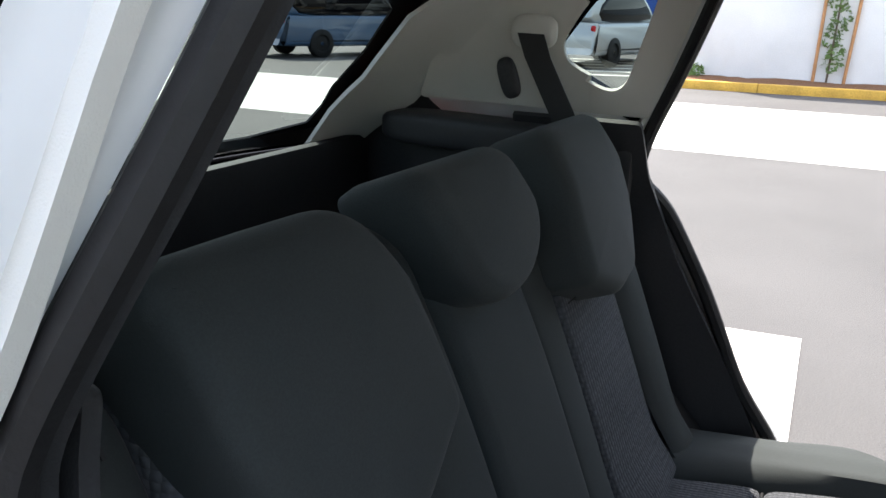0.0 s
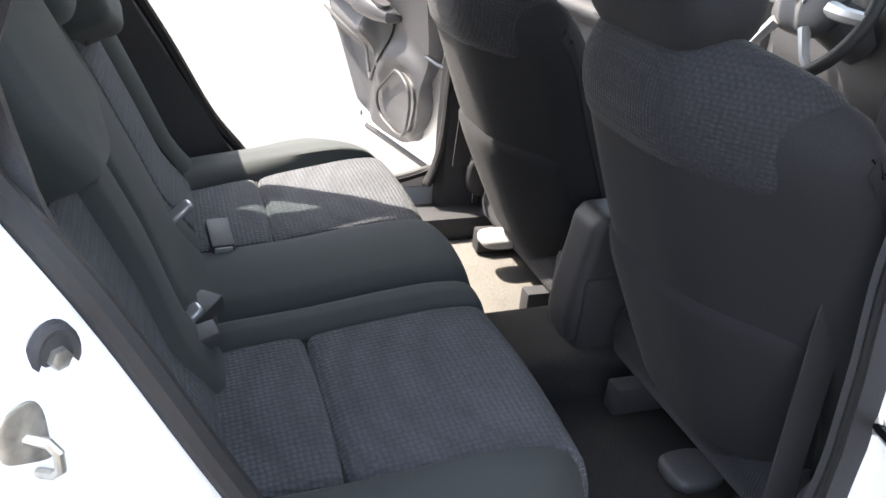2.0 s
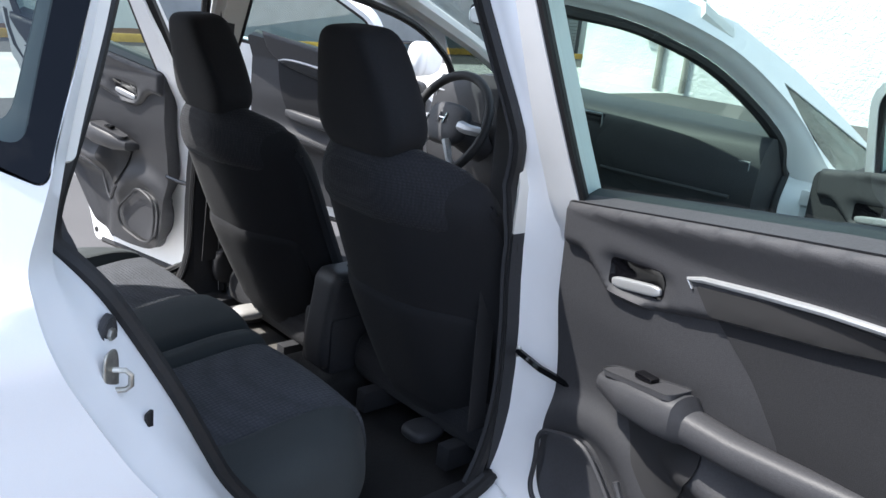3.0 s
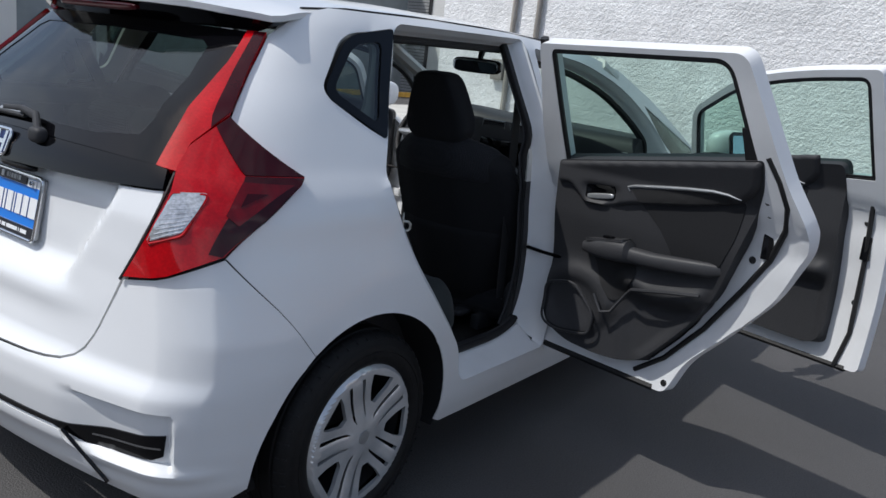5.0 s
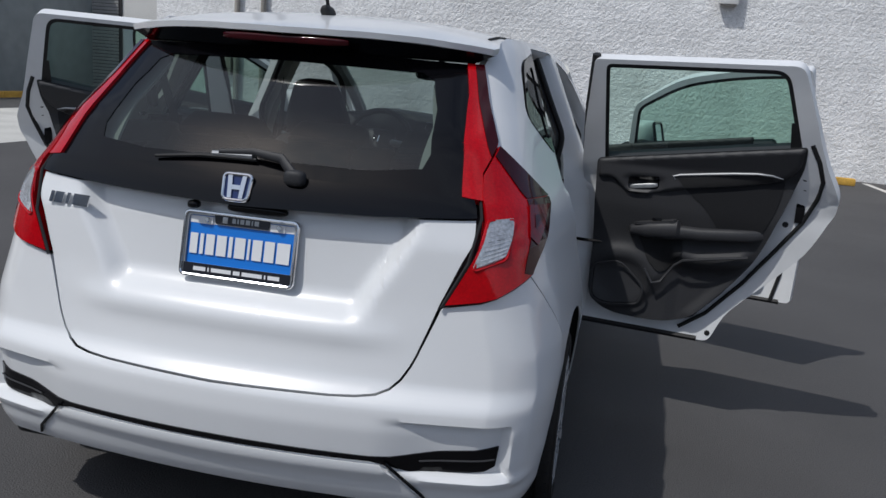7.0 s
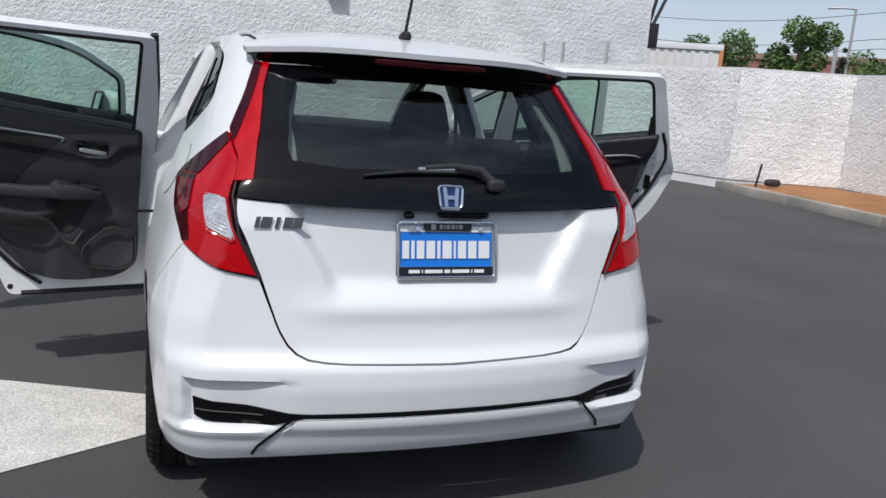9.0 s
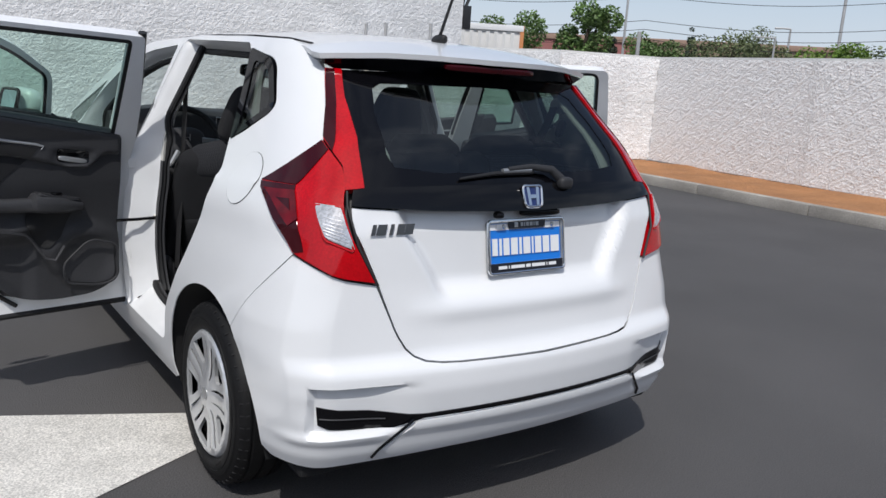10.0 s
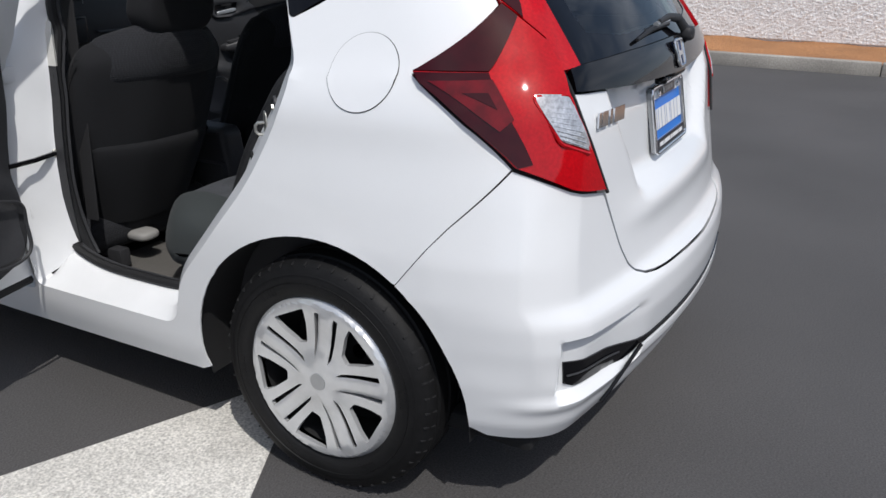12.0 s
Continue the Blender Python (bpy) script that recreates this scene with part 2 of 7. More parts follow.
def away(pts, loop, d):
    keep = np.ones(len(pts), bool)
    for p, q in zip(loop, loop[1:] + loop[:1]):
        a, b = np.array(p), np.array(q)
        ab = b - a
        t = np.clip(((pts - a) @ ab) / max(ab @ ab, 1e-12), 0, 1)
        keep &= np.hypot(*(pts - (a + t[:, None] * ab)).T) > d
    return keep


def sheet(loop, surface, h=0.04, thick=0.006, holes=(), flip=False, lift=0.0):
    """A bmesh: the outline (with holes) laid on surface(a, b) -> place, with thickness inwards. Faces look along d/da x d/db, or the other way with flip."""
    loops = [dense(list(l), h) for l in (loop, *holes)]
    lo = np.min([list(p) for p in loops[0]], axis=0)
    hi = np.max([list(p) for p in loops[0]], axis=0)
    gx, gy = np.meshgrid(np.arange(lo[0] + h * 0.37, hi[0], h), np.arange(lo[1] + h * 0.41, hi[1], h))
    pts = np.c_[gx.ravel(), gy.ravel()]
    keep = inside(pts, loops[0])
    for l in loops[1:]:
        keep &= ~inside(pts, l)
    pts = pts[keep]
    for l in loops:
        if len(pts):
            pts = pts[away(pts, l, h * 0.45)]
    verts, edges, k = [], [], 0
    for l in loops:
        verts += [Vector(p) for p in l]
        edges += [(k + i, k + (i + 1) % len(l)) for i in range(len(l))]
        k += len(l)
    verts += [Vector(p) for p in pts]
    v2, _, f2, *_ = delaunay_2d_cdt(verts, edges, [], 0, 1e-6)
    mid = np.array([np.mean([v2[i][:] for i in f], axis=0) for f in f2])
    keep = inside(mid, loops[0])
    for l in loops[1:]:
        keep &= ~inside(mid, l)
    f2 = [f for f, k in zip(f2, keep) if k]
    e = 1e-3

    def normal(p):
        da = Vector(surface(p.x + e, p.y)) - Vector(surface(p.x - e, p.y))
        db = Vector(surface(p.x, p.y + e)) - Vector(surface(p.x, p.y - e))
        n = da.cross(db).normalized()
        return -n if flip else n

    bm = bmesh.new()
    outer, inner = [], []
    for p in v2:
        n, q = normal(p), Vector(surface(p.x, p.y))
        outer.append(bm.verts.new(q + n * lift))
        inner.append(bm.verts.new(q + n * (lift - thick)) if thick else None)
    edges = {}
    for f in f2:
        f = list(f)
        area = sum(v2[f[i - 1]].x * v2[f[i]].y - v2[f[i]].x * v2[f[i - 1]].y for i in range(len(f)))
        if (area < 0) != flip:
            f.reverse()
        try:
            bm.faces.new([outer[i] for i in f])
        except ValueError:
            continue
        if thick:
            bm.faces.new([inner[i] for i in reversed(f)])
        for i in range(len(f)):
            a, b = f[i - 1], f[i]
            if (b, a) in edges:
                del edges[(b, a)]
            else:
                edges[(a, b)] = 1
    if thick:
        for a, b in edges:
            bm.faces.new([outer[b], outer[a], inner[a], inner[b]])
    return bm


def mirrored(bm, s):
    """Mirrors a bmesh built for the right side (s = -1), or leaves it."""
    if s < 0:
        for v in bm.verts:
            v.co.x = -v.co.x
        bmesh.ops.reverse_faces(bm, faces=bm.faces)
    return bm


def shifted(bm, m):
    bmesh.ops.transform(bm, matrix=m, verts=bm.verts)
    return bm


def box(x0, x1, y0, y1, z0, z1, bevel=0.01, segments=2, bm=None):
    bm = bm or bmesh.new()
    r = bmesh.ops.create_cube(bm, size=1)
    vs = r["verts"]
    bmesh.ops.transform(bm, matrix=Matrix.Translation(((x0 + x1) / 2, (y0 + y1) / 2, (z0 + z1) / 2)) @ Matrix.Diagonal((x1 - x0, y1 - y0, z1 - z0, 1)), verts=vs)
    if bevel:
        es = {e for v in vs for e in v.link_edges}
        bmesh.ops.bevel(bm, geom=list(es), offset=bevel, segments=segments, profile=0.6, affect="EDGES")
    return bm


def tube(points, radius, sides=8, closed=False, bm=None, flat=1.0):
    """A bent rod through the points; radius may be a list."""
    bm = bm or bmesh.new()
    pts = [Vector(p) for p in points]
    n = len(pts)
    rings, up = [], None
    for i, p in enumerate(pts):
        a = pts[(i - 1) % n] if closed or i else p
        b = pts[(i + 1) % n] if closed or i < n - 1 else p
        way = (b - a).normalized()
        if up is None:
            up = way.orthogonal().normalized() if abs(way.z) > 0.95 else Vector((0, 0, 1)).cross(way).normalized()
        up = (up - way * up.dot(way)).normalized()
        side = way.cross(up)
        r = radius[i] if isinstance(radius, (list, tuple)) else radius
        rings.append([bm.verts.new(p + (up * math.cos(t) * flat + side * math.sin(t)) * r) for t in (2 * math.pi * k / sides for k in range(sides))])
    for i in range(n if closed else n - 1):
        a, b = rings[i], rings[(i + 1) % n]
        for k in range(sides):
            bm.faces.new([a[k], a[(k + 1) % sides], b[(k + 1) % sides], b[k]])
    if not closed:
        bm.faces.new(rings[0][::-1])
        bm.faces.new(rings[-1])
    bmesh.ops.recalc_face_normals(bm, faces=bm.faces)
    return bm


def lathe(profile, sides=48, axis="x", bm=None):
    """Turns (along, radius) pairs round the x axis."""
    bm = bm or bmesh.new()
    rings = []
    for a, r in profile:
        rings.append([bm.verts.new((a, r * math.cos(t), r * math.sin(t))) for t in (2 * math.pi * k / sides for k in range(sides))])
    for p, q in zip(rings, rings[1:]):
        for k in range(sides):
            bm.faces.new([p[k], p[(k + 1) % sides], q[(k + 1) % sides], q[k]])
    bmesh.ops.recalc_face_normals(bm, faces=bm.faces)
    return bm


def loft(sections, closed_ring=True, cap=True, bm=None):
    """Joins rings of the same number of points."""
    bm = bm or bmesh.new()
    rings = [[bm.verts.new(p) for p in s] for s in sections]
    n = len(rings[0])
    for a, b in zip(rings, rings[1:]):
        for k in range(n if closed_ring else n - 1):
            bm.faces.new([a[k], a[(k + 1) % n], b[(k + 1) % n], b[k]])
    if cap and closed_ring:
        bm.faces.new(rings[0][::-1])
        bm.faces.new(rings[-1])
    bmesh.ops.recalc_face_normals(bm, faces=bm.faces)
    return bm


def cushion(size, power=4.0, cuts=14, bulge=None):
    """A padded block of that size about the origin: a rounded box with soft edges; bulge(p) may shift each point."""
    bm = bmesh.new()
    bmesh.ops.create_cube(bm, size=2)
    bmesh.ops.subdivide_edges(bm, edges=bm.edges, cuts=cuts, use_grid_fill=True)
    for v in bm.verts:
        p = v.co
        k = (abs(p.x) ** power + abs(p.y) ** power + abs(p.z) ** power) ** (1 / power)
        v.co = Vector((p.x / k * size[0] / 2, p.y / k * size[1] / 2, p.z / k * size[2] / 2))
        if bulge:
            v.co = Vector(bulge(v.co))
    return bm


# ---- the car's outer form: a plan curve for each height ----
ZT = [0.20, 0.28, 0.38, 0.46, 0.52, 0.56, 0.64, 0.76, 0.90, 1.00, 1.14, 1.25, 1.34, 1.42, 1.48]
ZF = np.linspace(0.1, 1.6, 751)


def smooth_table(values, reach=9):
    fine = np.interp(ZF, ZT, values)
    pad = np.pad(fine, reach * 2, mode="edge")
    core = np.hanning(2 * reach + 3)[1:-1]
    return np.convolve(pad, core / core.sum(), mode="same")[reach * 2:-reach * 2]


REAR = smooth_table([-0.60, -0.655, -0.693, -0.703, -0.698, -0.655, -0.635, -0.612, -0.598, -0.575, -0.473, -0.362, -0.275, -0.20, -0.15])
CROWN = smooth_table([0.15, 0.17, 0.20, 0.20, 0.20, 0.17, 0.15, 0.137, 0.15, 0.18, 0.18, 0.22, 0.25, 0.28, 0.28])
HALF = smooth_table([0.80, 0.825, 0.836, 0.842, 0.845, 0.847, 0.848, 0.838, 0.818, 0.80, 0.725, 0.675, 0.635, 0.60, 0.545], 5)
# the shoulder stands out under the belt crease
HALF = HALF + 0.008 * np.exp(-((ZF - 0.93) / 0.045) ** 2) - 0.006 * np.clip((ZF - 0.999) / 0.014, 0, 1) + 0.006 * np.clip((ZF - 1.03) / 0.10, 0, 1)
TAPER = smooth_table([0.03, 0.03, 0.03, 0.03, 0.03, 0.03, 0.04, 0.06, 0.08, 0.10, 0.10, 0.10, 0.08, 0.06, 0.05])
U1, U2 = 0.58, 0.96


PITCH = 1.559
RISE = math.tan(radians(PITCH))
# from the level place to the car's own axes, which are turned about its rear axle
TO_CAR = (Matrix.Translation((0.0, -0.0063, -0.001)) @ pose(0, 0, 0, -PITCH)).inverted()


def lifted(y, z):
    """A height on the level, in the car's axes."""
    return z + RISE * max(0.0, y - 0.1)


def half_width(z, y):
    z = z - RISE * max(0.0, y - 0.1)
    w, t = np.interp(z, ZF, HALF), np.interp(z, ZF, TAPER)
    q, f = max(0.0, 0.6 - y), max(0.0, y - 2.2)
    return w - t * q * q - 0.09 * f * f * (1 + f)


@lru_cache(maxsize=None)
def plan_curve(z):
    yr, k = float(np.interp(z, ZF, REAR)), float(np.interp(z, ZF, CROWN))
    xk = yk = 0.0
    for _ in range(4):
        xk = half_width(z, yr + k * xk * xk if xk else yr + 0.1)
    yk = yr + k * xk * xk
    a, b = 0.13, 0.24
    xa = xk - a
    return yr, k, xa, yr + k * xa * xa, xk, yk, half_width(z, yk + b), yk + b


def ramp(v, a, b):
    t = min(1.0, max(0.0, (v - a) / (b - a)))
    return t * t * (3 - 2 * t)


def skin(u, z):
    """The body's surface: u runs in metres from the rear's middle round the corner and along the side; minus: the left."""
    s, u = (-1 if u < 0 else 1), abs(u)
    yr, k, xa, ya, xk, yk, xb, yb = plan_curve(round(z, 4))
    if u <= U1:
        x = xa * u / U1
        return Vector((s * x, yr + k * x * x, z))
    if u <= U2:
        t = (u - U1) / (U2 - U1)
        x, y = xa * (1 - t) ** 2 + 2 * xk * t * (1 - t) + xb * t * t, ya * (1 - t) ** 2 + 2 * yk * t * (1 - t) + yb * t * t
        # a chiselled upright edge round the bumper's corner
        mx_, my_ = (xa + 2 * xk + xb) / 4, (ya + 2 * yk + yb) / 4
        a = 2 * t if t < 0.5 else 2 - 2 * t
        ex, ey = (xa, ya) if t < 0.5 else (xb, yb)
        k = 0.38 * ramp(z, 0.36, 0.44) * (1 - ramp(z, 0.72, 0.86))
        x, y = x + k * (ex + (mx_ - ex) * a - x), y + k * (ey + (my_ - ey) * a - y)
        return Vector((s * x, y, z))
    y = yb + u - U2
    return Vector((s * half_width(z, y), y, z))


def flank(y, z):
    """The right side's surface by y and height."""
    return Vector((half_width(z, y), y, z))


def at_side(y, z):
    return Vector((U2 + y - plan_curve(round(z, 4))[7], z))


def at_rear(x, z):
    return Vector((U1 * x / plan_curve(round(z, 4))[2], z))


def near(x, y, z):
    """The point of the outline space nearest to a place on the corner."""
    us = np.linspace(0, 1.6, 321)
    return Vector((min(us, key=lambda u: (Vector((x, y, z)) - skin(u, z)).length), z))


def arc(y0, z0, r, a0, a1, n=18):
    return [(y0 + r * math.cos(radians(a0 + (a1 - a0) * i / n)), z0 + r * math.sin(radians(a0 + (a1 - a0) * i / n))) for i in range(n + 1)]


car = empty("hatchback_car", "white five-door hatchback with all its doors standing open", "car")
car.matrix_world = TO_CAR.inverted()
ARCH = 0.368

# tail gate, with the number plate's hollow
HALF_GATE = [(0.0, 0.528), (0.30, 0.533), (0.36, 0.5365), (0.405, 0.543), (0.435, 0.556), (0.458, 0.578), (0.478, 0.612), (0.495, 0.655), (0.532, 0.765), (0.604, 0.970), (0.35, 0.955), (0.0, 0.946)]


def both_halves(half):
    right = [at_rear(x, z) for x, z in half]
    return right + [Vector((-p.x, p.y)) for p in reversed(right) if abs(p.x) > 1e-6]


def gate_skin(u, z):
    p = skin(u, z)
    edge = 0.30 + 0.11 * ramp(z, 0.70, 0.96)
    d = 0.045 * (1 - ramp(abs(p.x), edge, edge + 0.06)) * ramp(z, 0.69, 0.755)
    lip = 0.010 * (1 - ramp(abs(p.x), 0.28, 0.50)) * math.exp(-((z - 0.672) / 0.03) ** 2)
    return p + Vector((0, d - lip, 0))


tailgate = part("tailgate", sheet(grow(both_halves(HALF_GATE), -0.0015), gate_skin, 0.014, 0.02), PAINT, car, "white painted tail gate")
STRIP = [(0.0, 0.946), (0.35, 0.955), (0.606, 0.971), (0.592, 1.018), (0.30, 1.026), (0.0, 1.030)]
part("tailgate_garnish", sheet(grow(both_halves(STRIP), -0.002), skin, 0.03, 0.02, lift=0.008), GLOSS_BLACK, tailgate, "gloss black strip across the tail gate")
PANE = [(0.0, 1.031), (0.30, 1.027), (0.557, 1.020), (0.545, 1.12), (0.515, 1.26), (0.484, 1.345), (0.0, 1.352)]
CLEAR = [(0.0, 1.062), (0.30, 1.060), (0.44, 1.075), (0.452, 1.11), (0.435, 1.22), (0.405, 1.295), (0.37, 1.312), (0.0, 1.318)]
rear_window = part("rear_window", sheet(grow(both_halves(CLEAR), 0.004), skin, 0.04, 0.0), TINT, tailgate, "dark tinted rear window")
part("window_border", sheet(both_halves(PANE), skin, 0.04, 0.004, [both_halves(CLEAR)], lift=0.002), CERAMIC, tailgate, "black border of the rear window")

# bumper
gap_top, gap_arch = near(0.750, -0.455, 0.834), at_side(-0.224, 0.585)


def bumper_skin(u, z):
    p = skin(u, z)
    x = abs(p.x)
    hollow = ramp(x, 0.40, 0.60) * (1 - ramp(x, 0.722, 0.738)) * ramp(z, 0.342, 0.354) * (1 - ramp(z, 0.478, 0.487))
    away_y = p - Vector((0, 0.3, p.z))
    # a raised rim under the hollow, running down to the skirt
    rim = 0.010 * ramp(x, 0.46, 0.56) * (1 - ramp(x, 0.74, 0.80)) * math.exp(-((z - 0.333) / 0.016) ** 2)
    return p - away_y.normalized() * (0.026 * hollow - rim)


half = [at_rear(*p) for p in [(0.0, 0.250), (0.0, 0.5245), (0.30, 0.5305), (0.362, 0.534), (0.408, 0.5405), (0.4375, 0.5535), (0.461, 0.576), (0.481, 0.6105), (0.498, 0.654), (0.536, 0.757)][1:]]
half += [near(0.65, -0.53, 0.7865), near(0.70, -0.50, 0.811), gap_top]
gap_mid = gap_top.lerp(gap_arch, 0.5) + Vector((0.004, 0.006))
half += [gap_mid, gap_arch]
half += [at_side(y, z) for y, z in arc(0, 0.29, ARCH, 127, 184, 12)]
half += [near(0.79, -0.42, 0.245), near(0.72, -0.56, 0.237), at_rear(0.55, 0.243), at_rear(0.3, 0.25), at_rear(0.0, 0.25)]
loop = half + [Vector((-p.x, p.y)) for p in reversed(half) if abs(p.x) > 1e-6]
bumper = part("rear_bumper", sheet(grow(loop, -0.0007), bumper_skin, 0.0095, 0.012), PAINT, car, "white painted rear bumper")
INSERT = [(0.0, 0.380), (0.41, 0.380), (0.455, 0.369), (0.50, 0.355), (0.56, 0.352), (0.69, 0.362), (0.715, 0.376), (0.720, 0.428), (0.58, 0.412), (0.46, 0.394), (0.40, 0.392), (0.0, 0.394)]


def insert_point(x, z):
    """The outline point of the rear skin at that x and height."""
    lo, hi = 0.0, U2
    for _ in range(24):
        mid = (lo + hi) / 2
        lo, hi = (mid, hi) if skin(mid, z).x < x else (lo, mid)
    return Vector((lo, z))


for s in (1, -1):
    lp = [insert_point(x, z) for x, z in INSERT]
    b = part("bumper_insert", mirrored(sheet(lp, bumper_skin, 0.015, 0.01, lift=0.004), s), GLOSS_BLACK, bumper, "gloss black insert in the bumper's corner")
    for zz, reach in ((0.389, 0.53),):
        pts = []
        for k in range(8):
            x = reach + (0.712 - reach) * k / 7
            q = insert_point(x, zz + 0.05 * (x - 0.60))
            pts.append(bumper_skin(q.x, q.y) + Vector((0.003, -0.006, 0)))
        part("insert_rib", mirrored(tube(pts, 0.0022, 6), s), TRIM_SOFT, b)
SKIRT = [(0.0, 0.262), (0.49, 0.258), (0.525, 0.285), (0.435, 0.372), (0.0, 0.376)]
part("bumper_skirt", sheet(grow(both_halves(SKIRT), -0.001), lambda u, z: skin(u, z) - Vector((0, 0.004 + 0.010 * math.exp(-((z - 0.352) / 0.018) ** 2), 0)), 0.015, 0.02), PAINT, bumper, "white lower skirt of the bumper")
for s in (1, -1):
    pts = [skin(at_rear(x, z).x * s, z) + Vector((0, -0.006, 0)) for x, z in ((0.548, 0.262), (0.535, 0.29), (0.447, 0.378))]
    part("skirt_seam", tube(pts, 0.0045, 6), GLOSS_BLACK, bumper)
# dark floor behind the bumper
part("underbody", shifted(box(-0.72, 0.72, -0.50, 3.2, 0.20, 0.25, 0.02), TO_CAR), DARK, car, "dark underbody")

# tail lamps
tip, split_out, split_mid = near(0.738, -0.222, 1.010), near(0.606, -0.360, 1.138), near(0.592, -0.46, 1.068)
lamp_in, lamp_foot = near(0.613, -0.515, 0.974), at_rear(0.542, 0.765)
top_out, top_in = near(0.527, -0.198, 1.345), at_rear(0.478, 1.343)
foot_a, foot_b = near(0.65, -0.53, 0.788), near(0.745, -0.46, 0.838)
for s in (1, -1):
    lower = [tip, split_out, split_mid, lamp_in, lamp_foot, foot_a, foot_b, foot_b.lerp(tip, 0.55) + Vector((-0.008, -0.012))]
    lamp = part("tail_lamp", mirrored(sheet(grow(lower, -0.002), skin, 0.03, 0.03, lift=0.012), s), RED_LENS, car, "red tail lamp with a clear reversing lens")
    part("lamp_housing", mirrored(sheet(grow(lower, 0.035), skin, 0.05, 0.004, lift=-0.026), s), TRIM, lamp, "black back of the lamp housing")
    ridge, band_in = near(0.700, -0.381, 1.010), near(0.612, -0.401, 1.112)
    low_in, low_mid = near(0.717, -0.487, 0.845), near(0.716, -0.436, 0.928)
    edge_mid = foot_b.lerp(tip, 0.55) + Vector((-0.014, -0.006))
    # smoked upper band, and the smoked frame of the side marker under it
    band = [tip + Vector((-0.0035, 0.0)), split_out + Vector((0.0015, -0.0025)), band_in, ridge]
    part("smoked_lens", mirrored(sheet(band, skin, 0.02, 0.004, lift=0.0150), s), DARK_LENS, lamp, "smoked dark red upper lens")
    side = [tip + Vector((-0.0035, -0.003)), ridge + Vector((0, -0.002)), low_mid, low_in, foot_b + Vector((-0.006, 0.001)), foot_b.lerp(tip, 0.55) + Vector((-0.0095, -0.0105))]
    part("dark_lens", mirrored(sheet(side, skin, 0.02, 0.004, lift=0.0140), s), DARK_LENS, lamp, "dark red outer lens")
    low_red = [tip.lerp(ridge, 0.24) + Vector((0, -0.014)), ridge + Vector((-0.008, -0.012)), low_mid + Vector((-0.008, 0.0)), low_mid.lerp(edge_mid, 0.30) + Vector((0, -0.02))]
    dim = part("dim_lens", mirrored(sheet(low_red, skin, 0.02, 0.003, lift=0.0165), s), DIM_LENS, lamp, "dim red side lens")
    mid = (low_red[0] + low_red[1] + low_red[2] + low_red[3]) / 4
    part("side_reflector", mirrored(sheet([mid.lerp(q, 0.42) for q in low_red[:3]], skin, 0.02, 0.002, lift=0.0180), s), DARK_LENS, dim, "dark three-cornered side reflector")
    clear = [near(0.672, -0.460, 0.972), lamp_in.lerp(lamp_foot, 0.03) + Vector((0.009, 0)), lamp_in.lerp(lamp_foot, 0.56) + Vector((0.009, 0)), near(0.666, -0.520, 0.888)]
    clear_lens = part("clear_lens", mirrored(sheet(rounded([(*p, 0.012) for p in clear]), skin, 0.02, 0.004, lift=0.0150), s), CLEAR_LENS, lamp, "clear reversing lens")
    rimloop = [skin(q.x, q.y) for q in rounded([(*p, 0.014) for p in grow([Vector(p) for p in clear], 0.005)])]
    out_way = Vector((0.62, -0.78, 0)) * 0.014
    part("lens_rim", mirrored(tube([q + out_way for q in rimloop], 0.0042, 6, True), s), RED_LENS, lamp, "bright red rim round the clear lens")
    for k in range(9):
        f = (k + 0.8) / 9.6
        left, right = clear[0].lerp(clear[3], f), clear[1].lerp(clear[2], f)
        pts = [skin(q.x, q.y) + out_way * 1.10 for q in (left.lerp(right, 0.08), left.lerp(right, 0.5), left.lerp(right, 0.93))]
        part("lens_rib", mirrored(tube(pts, 0.0022, 6), s), CLEAR_LENS, clear_lens)
    upper = [top_out, split_out + Vector((0, 0.004)), split_mid + Vector((0.002, 0.004)), near(0.606, -0.500, 1.008), at_rear(0.552, 1.016), at_rear(0.537, 1.12), at_rear(0.509, 1.26), top_in]
    part("upper_lamp", mirrored(sheet(grow(upper, -0.002), skin, 0.03, 0.02, lift=0.010), s), RED_LENS, tailgate, "tall red lamp beside the rear window")
    smoked = [top_out + Vector((-0.003, -0.004)), split_out + Vector((-0.003, 0.009)), split_out.lerp(split_mid, 0.50) + Vector((0.001, 0.007)), top_out.lerp(top_in, 0.55) + Vector((0, -0.004))]
    part("smoked_lens", mirrored(sheet(smoked, skin, 0.03, 0.003, lift=0.0125), s), DARK_LENS, tailgate, "smoked outer edge of the tall lamp")
    gasket = [skin(q.x, q.y) + Vector((0.0, -0.010, 0)) for q in (split_mid, lamp_in, lamp_in.lerp(lamp_foot, 0.5), lamp_foot + Vector((-0.003, -0.006)))]
    part("lamp_gasket", mirrored(tube([(q.x - 0.004, q.y, q.z) for q in gasket], 0.0042, 6), s), RUBBER, car, "black gasket along the lamp")

# light inner lining of the tail gate, beside and over the window
for s in (1, -1):
    lining = [at_rear(0.425, 1.055), at_rear(0.600, 1.045), near(0.640, -0.36, 1.14), near(0.575, -0.15, 1.345), at_rear(0.44, 1.36), at_rear(0.40, 1.31), at_rear(0.432, 1.20)]
    part("gate_lining", mirrored(sheet(lining, skin, 0.04, 0.008, lift=-0.032), s), BEIGE_TRIM, tailgate, "light grey inner lining of the tail gate")

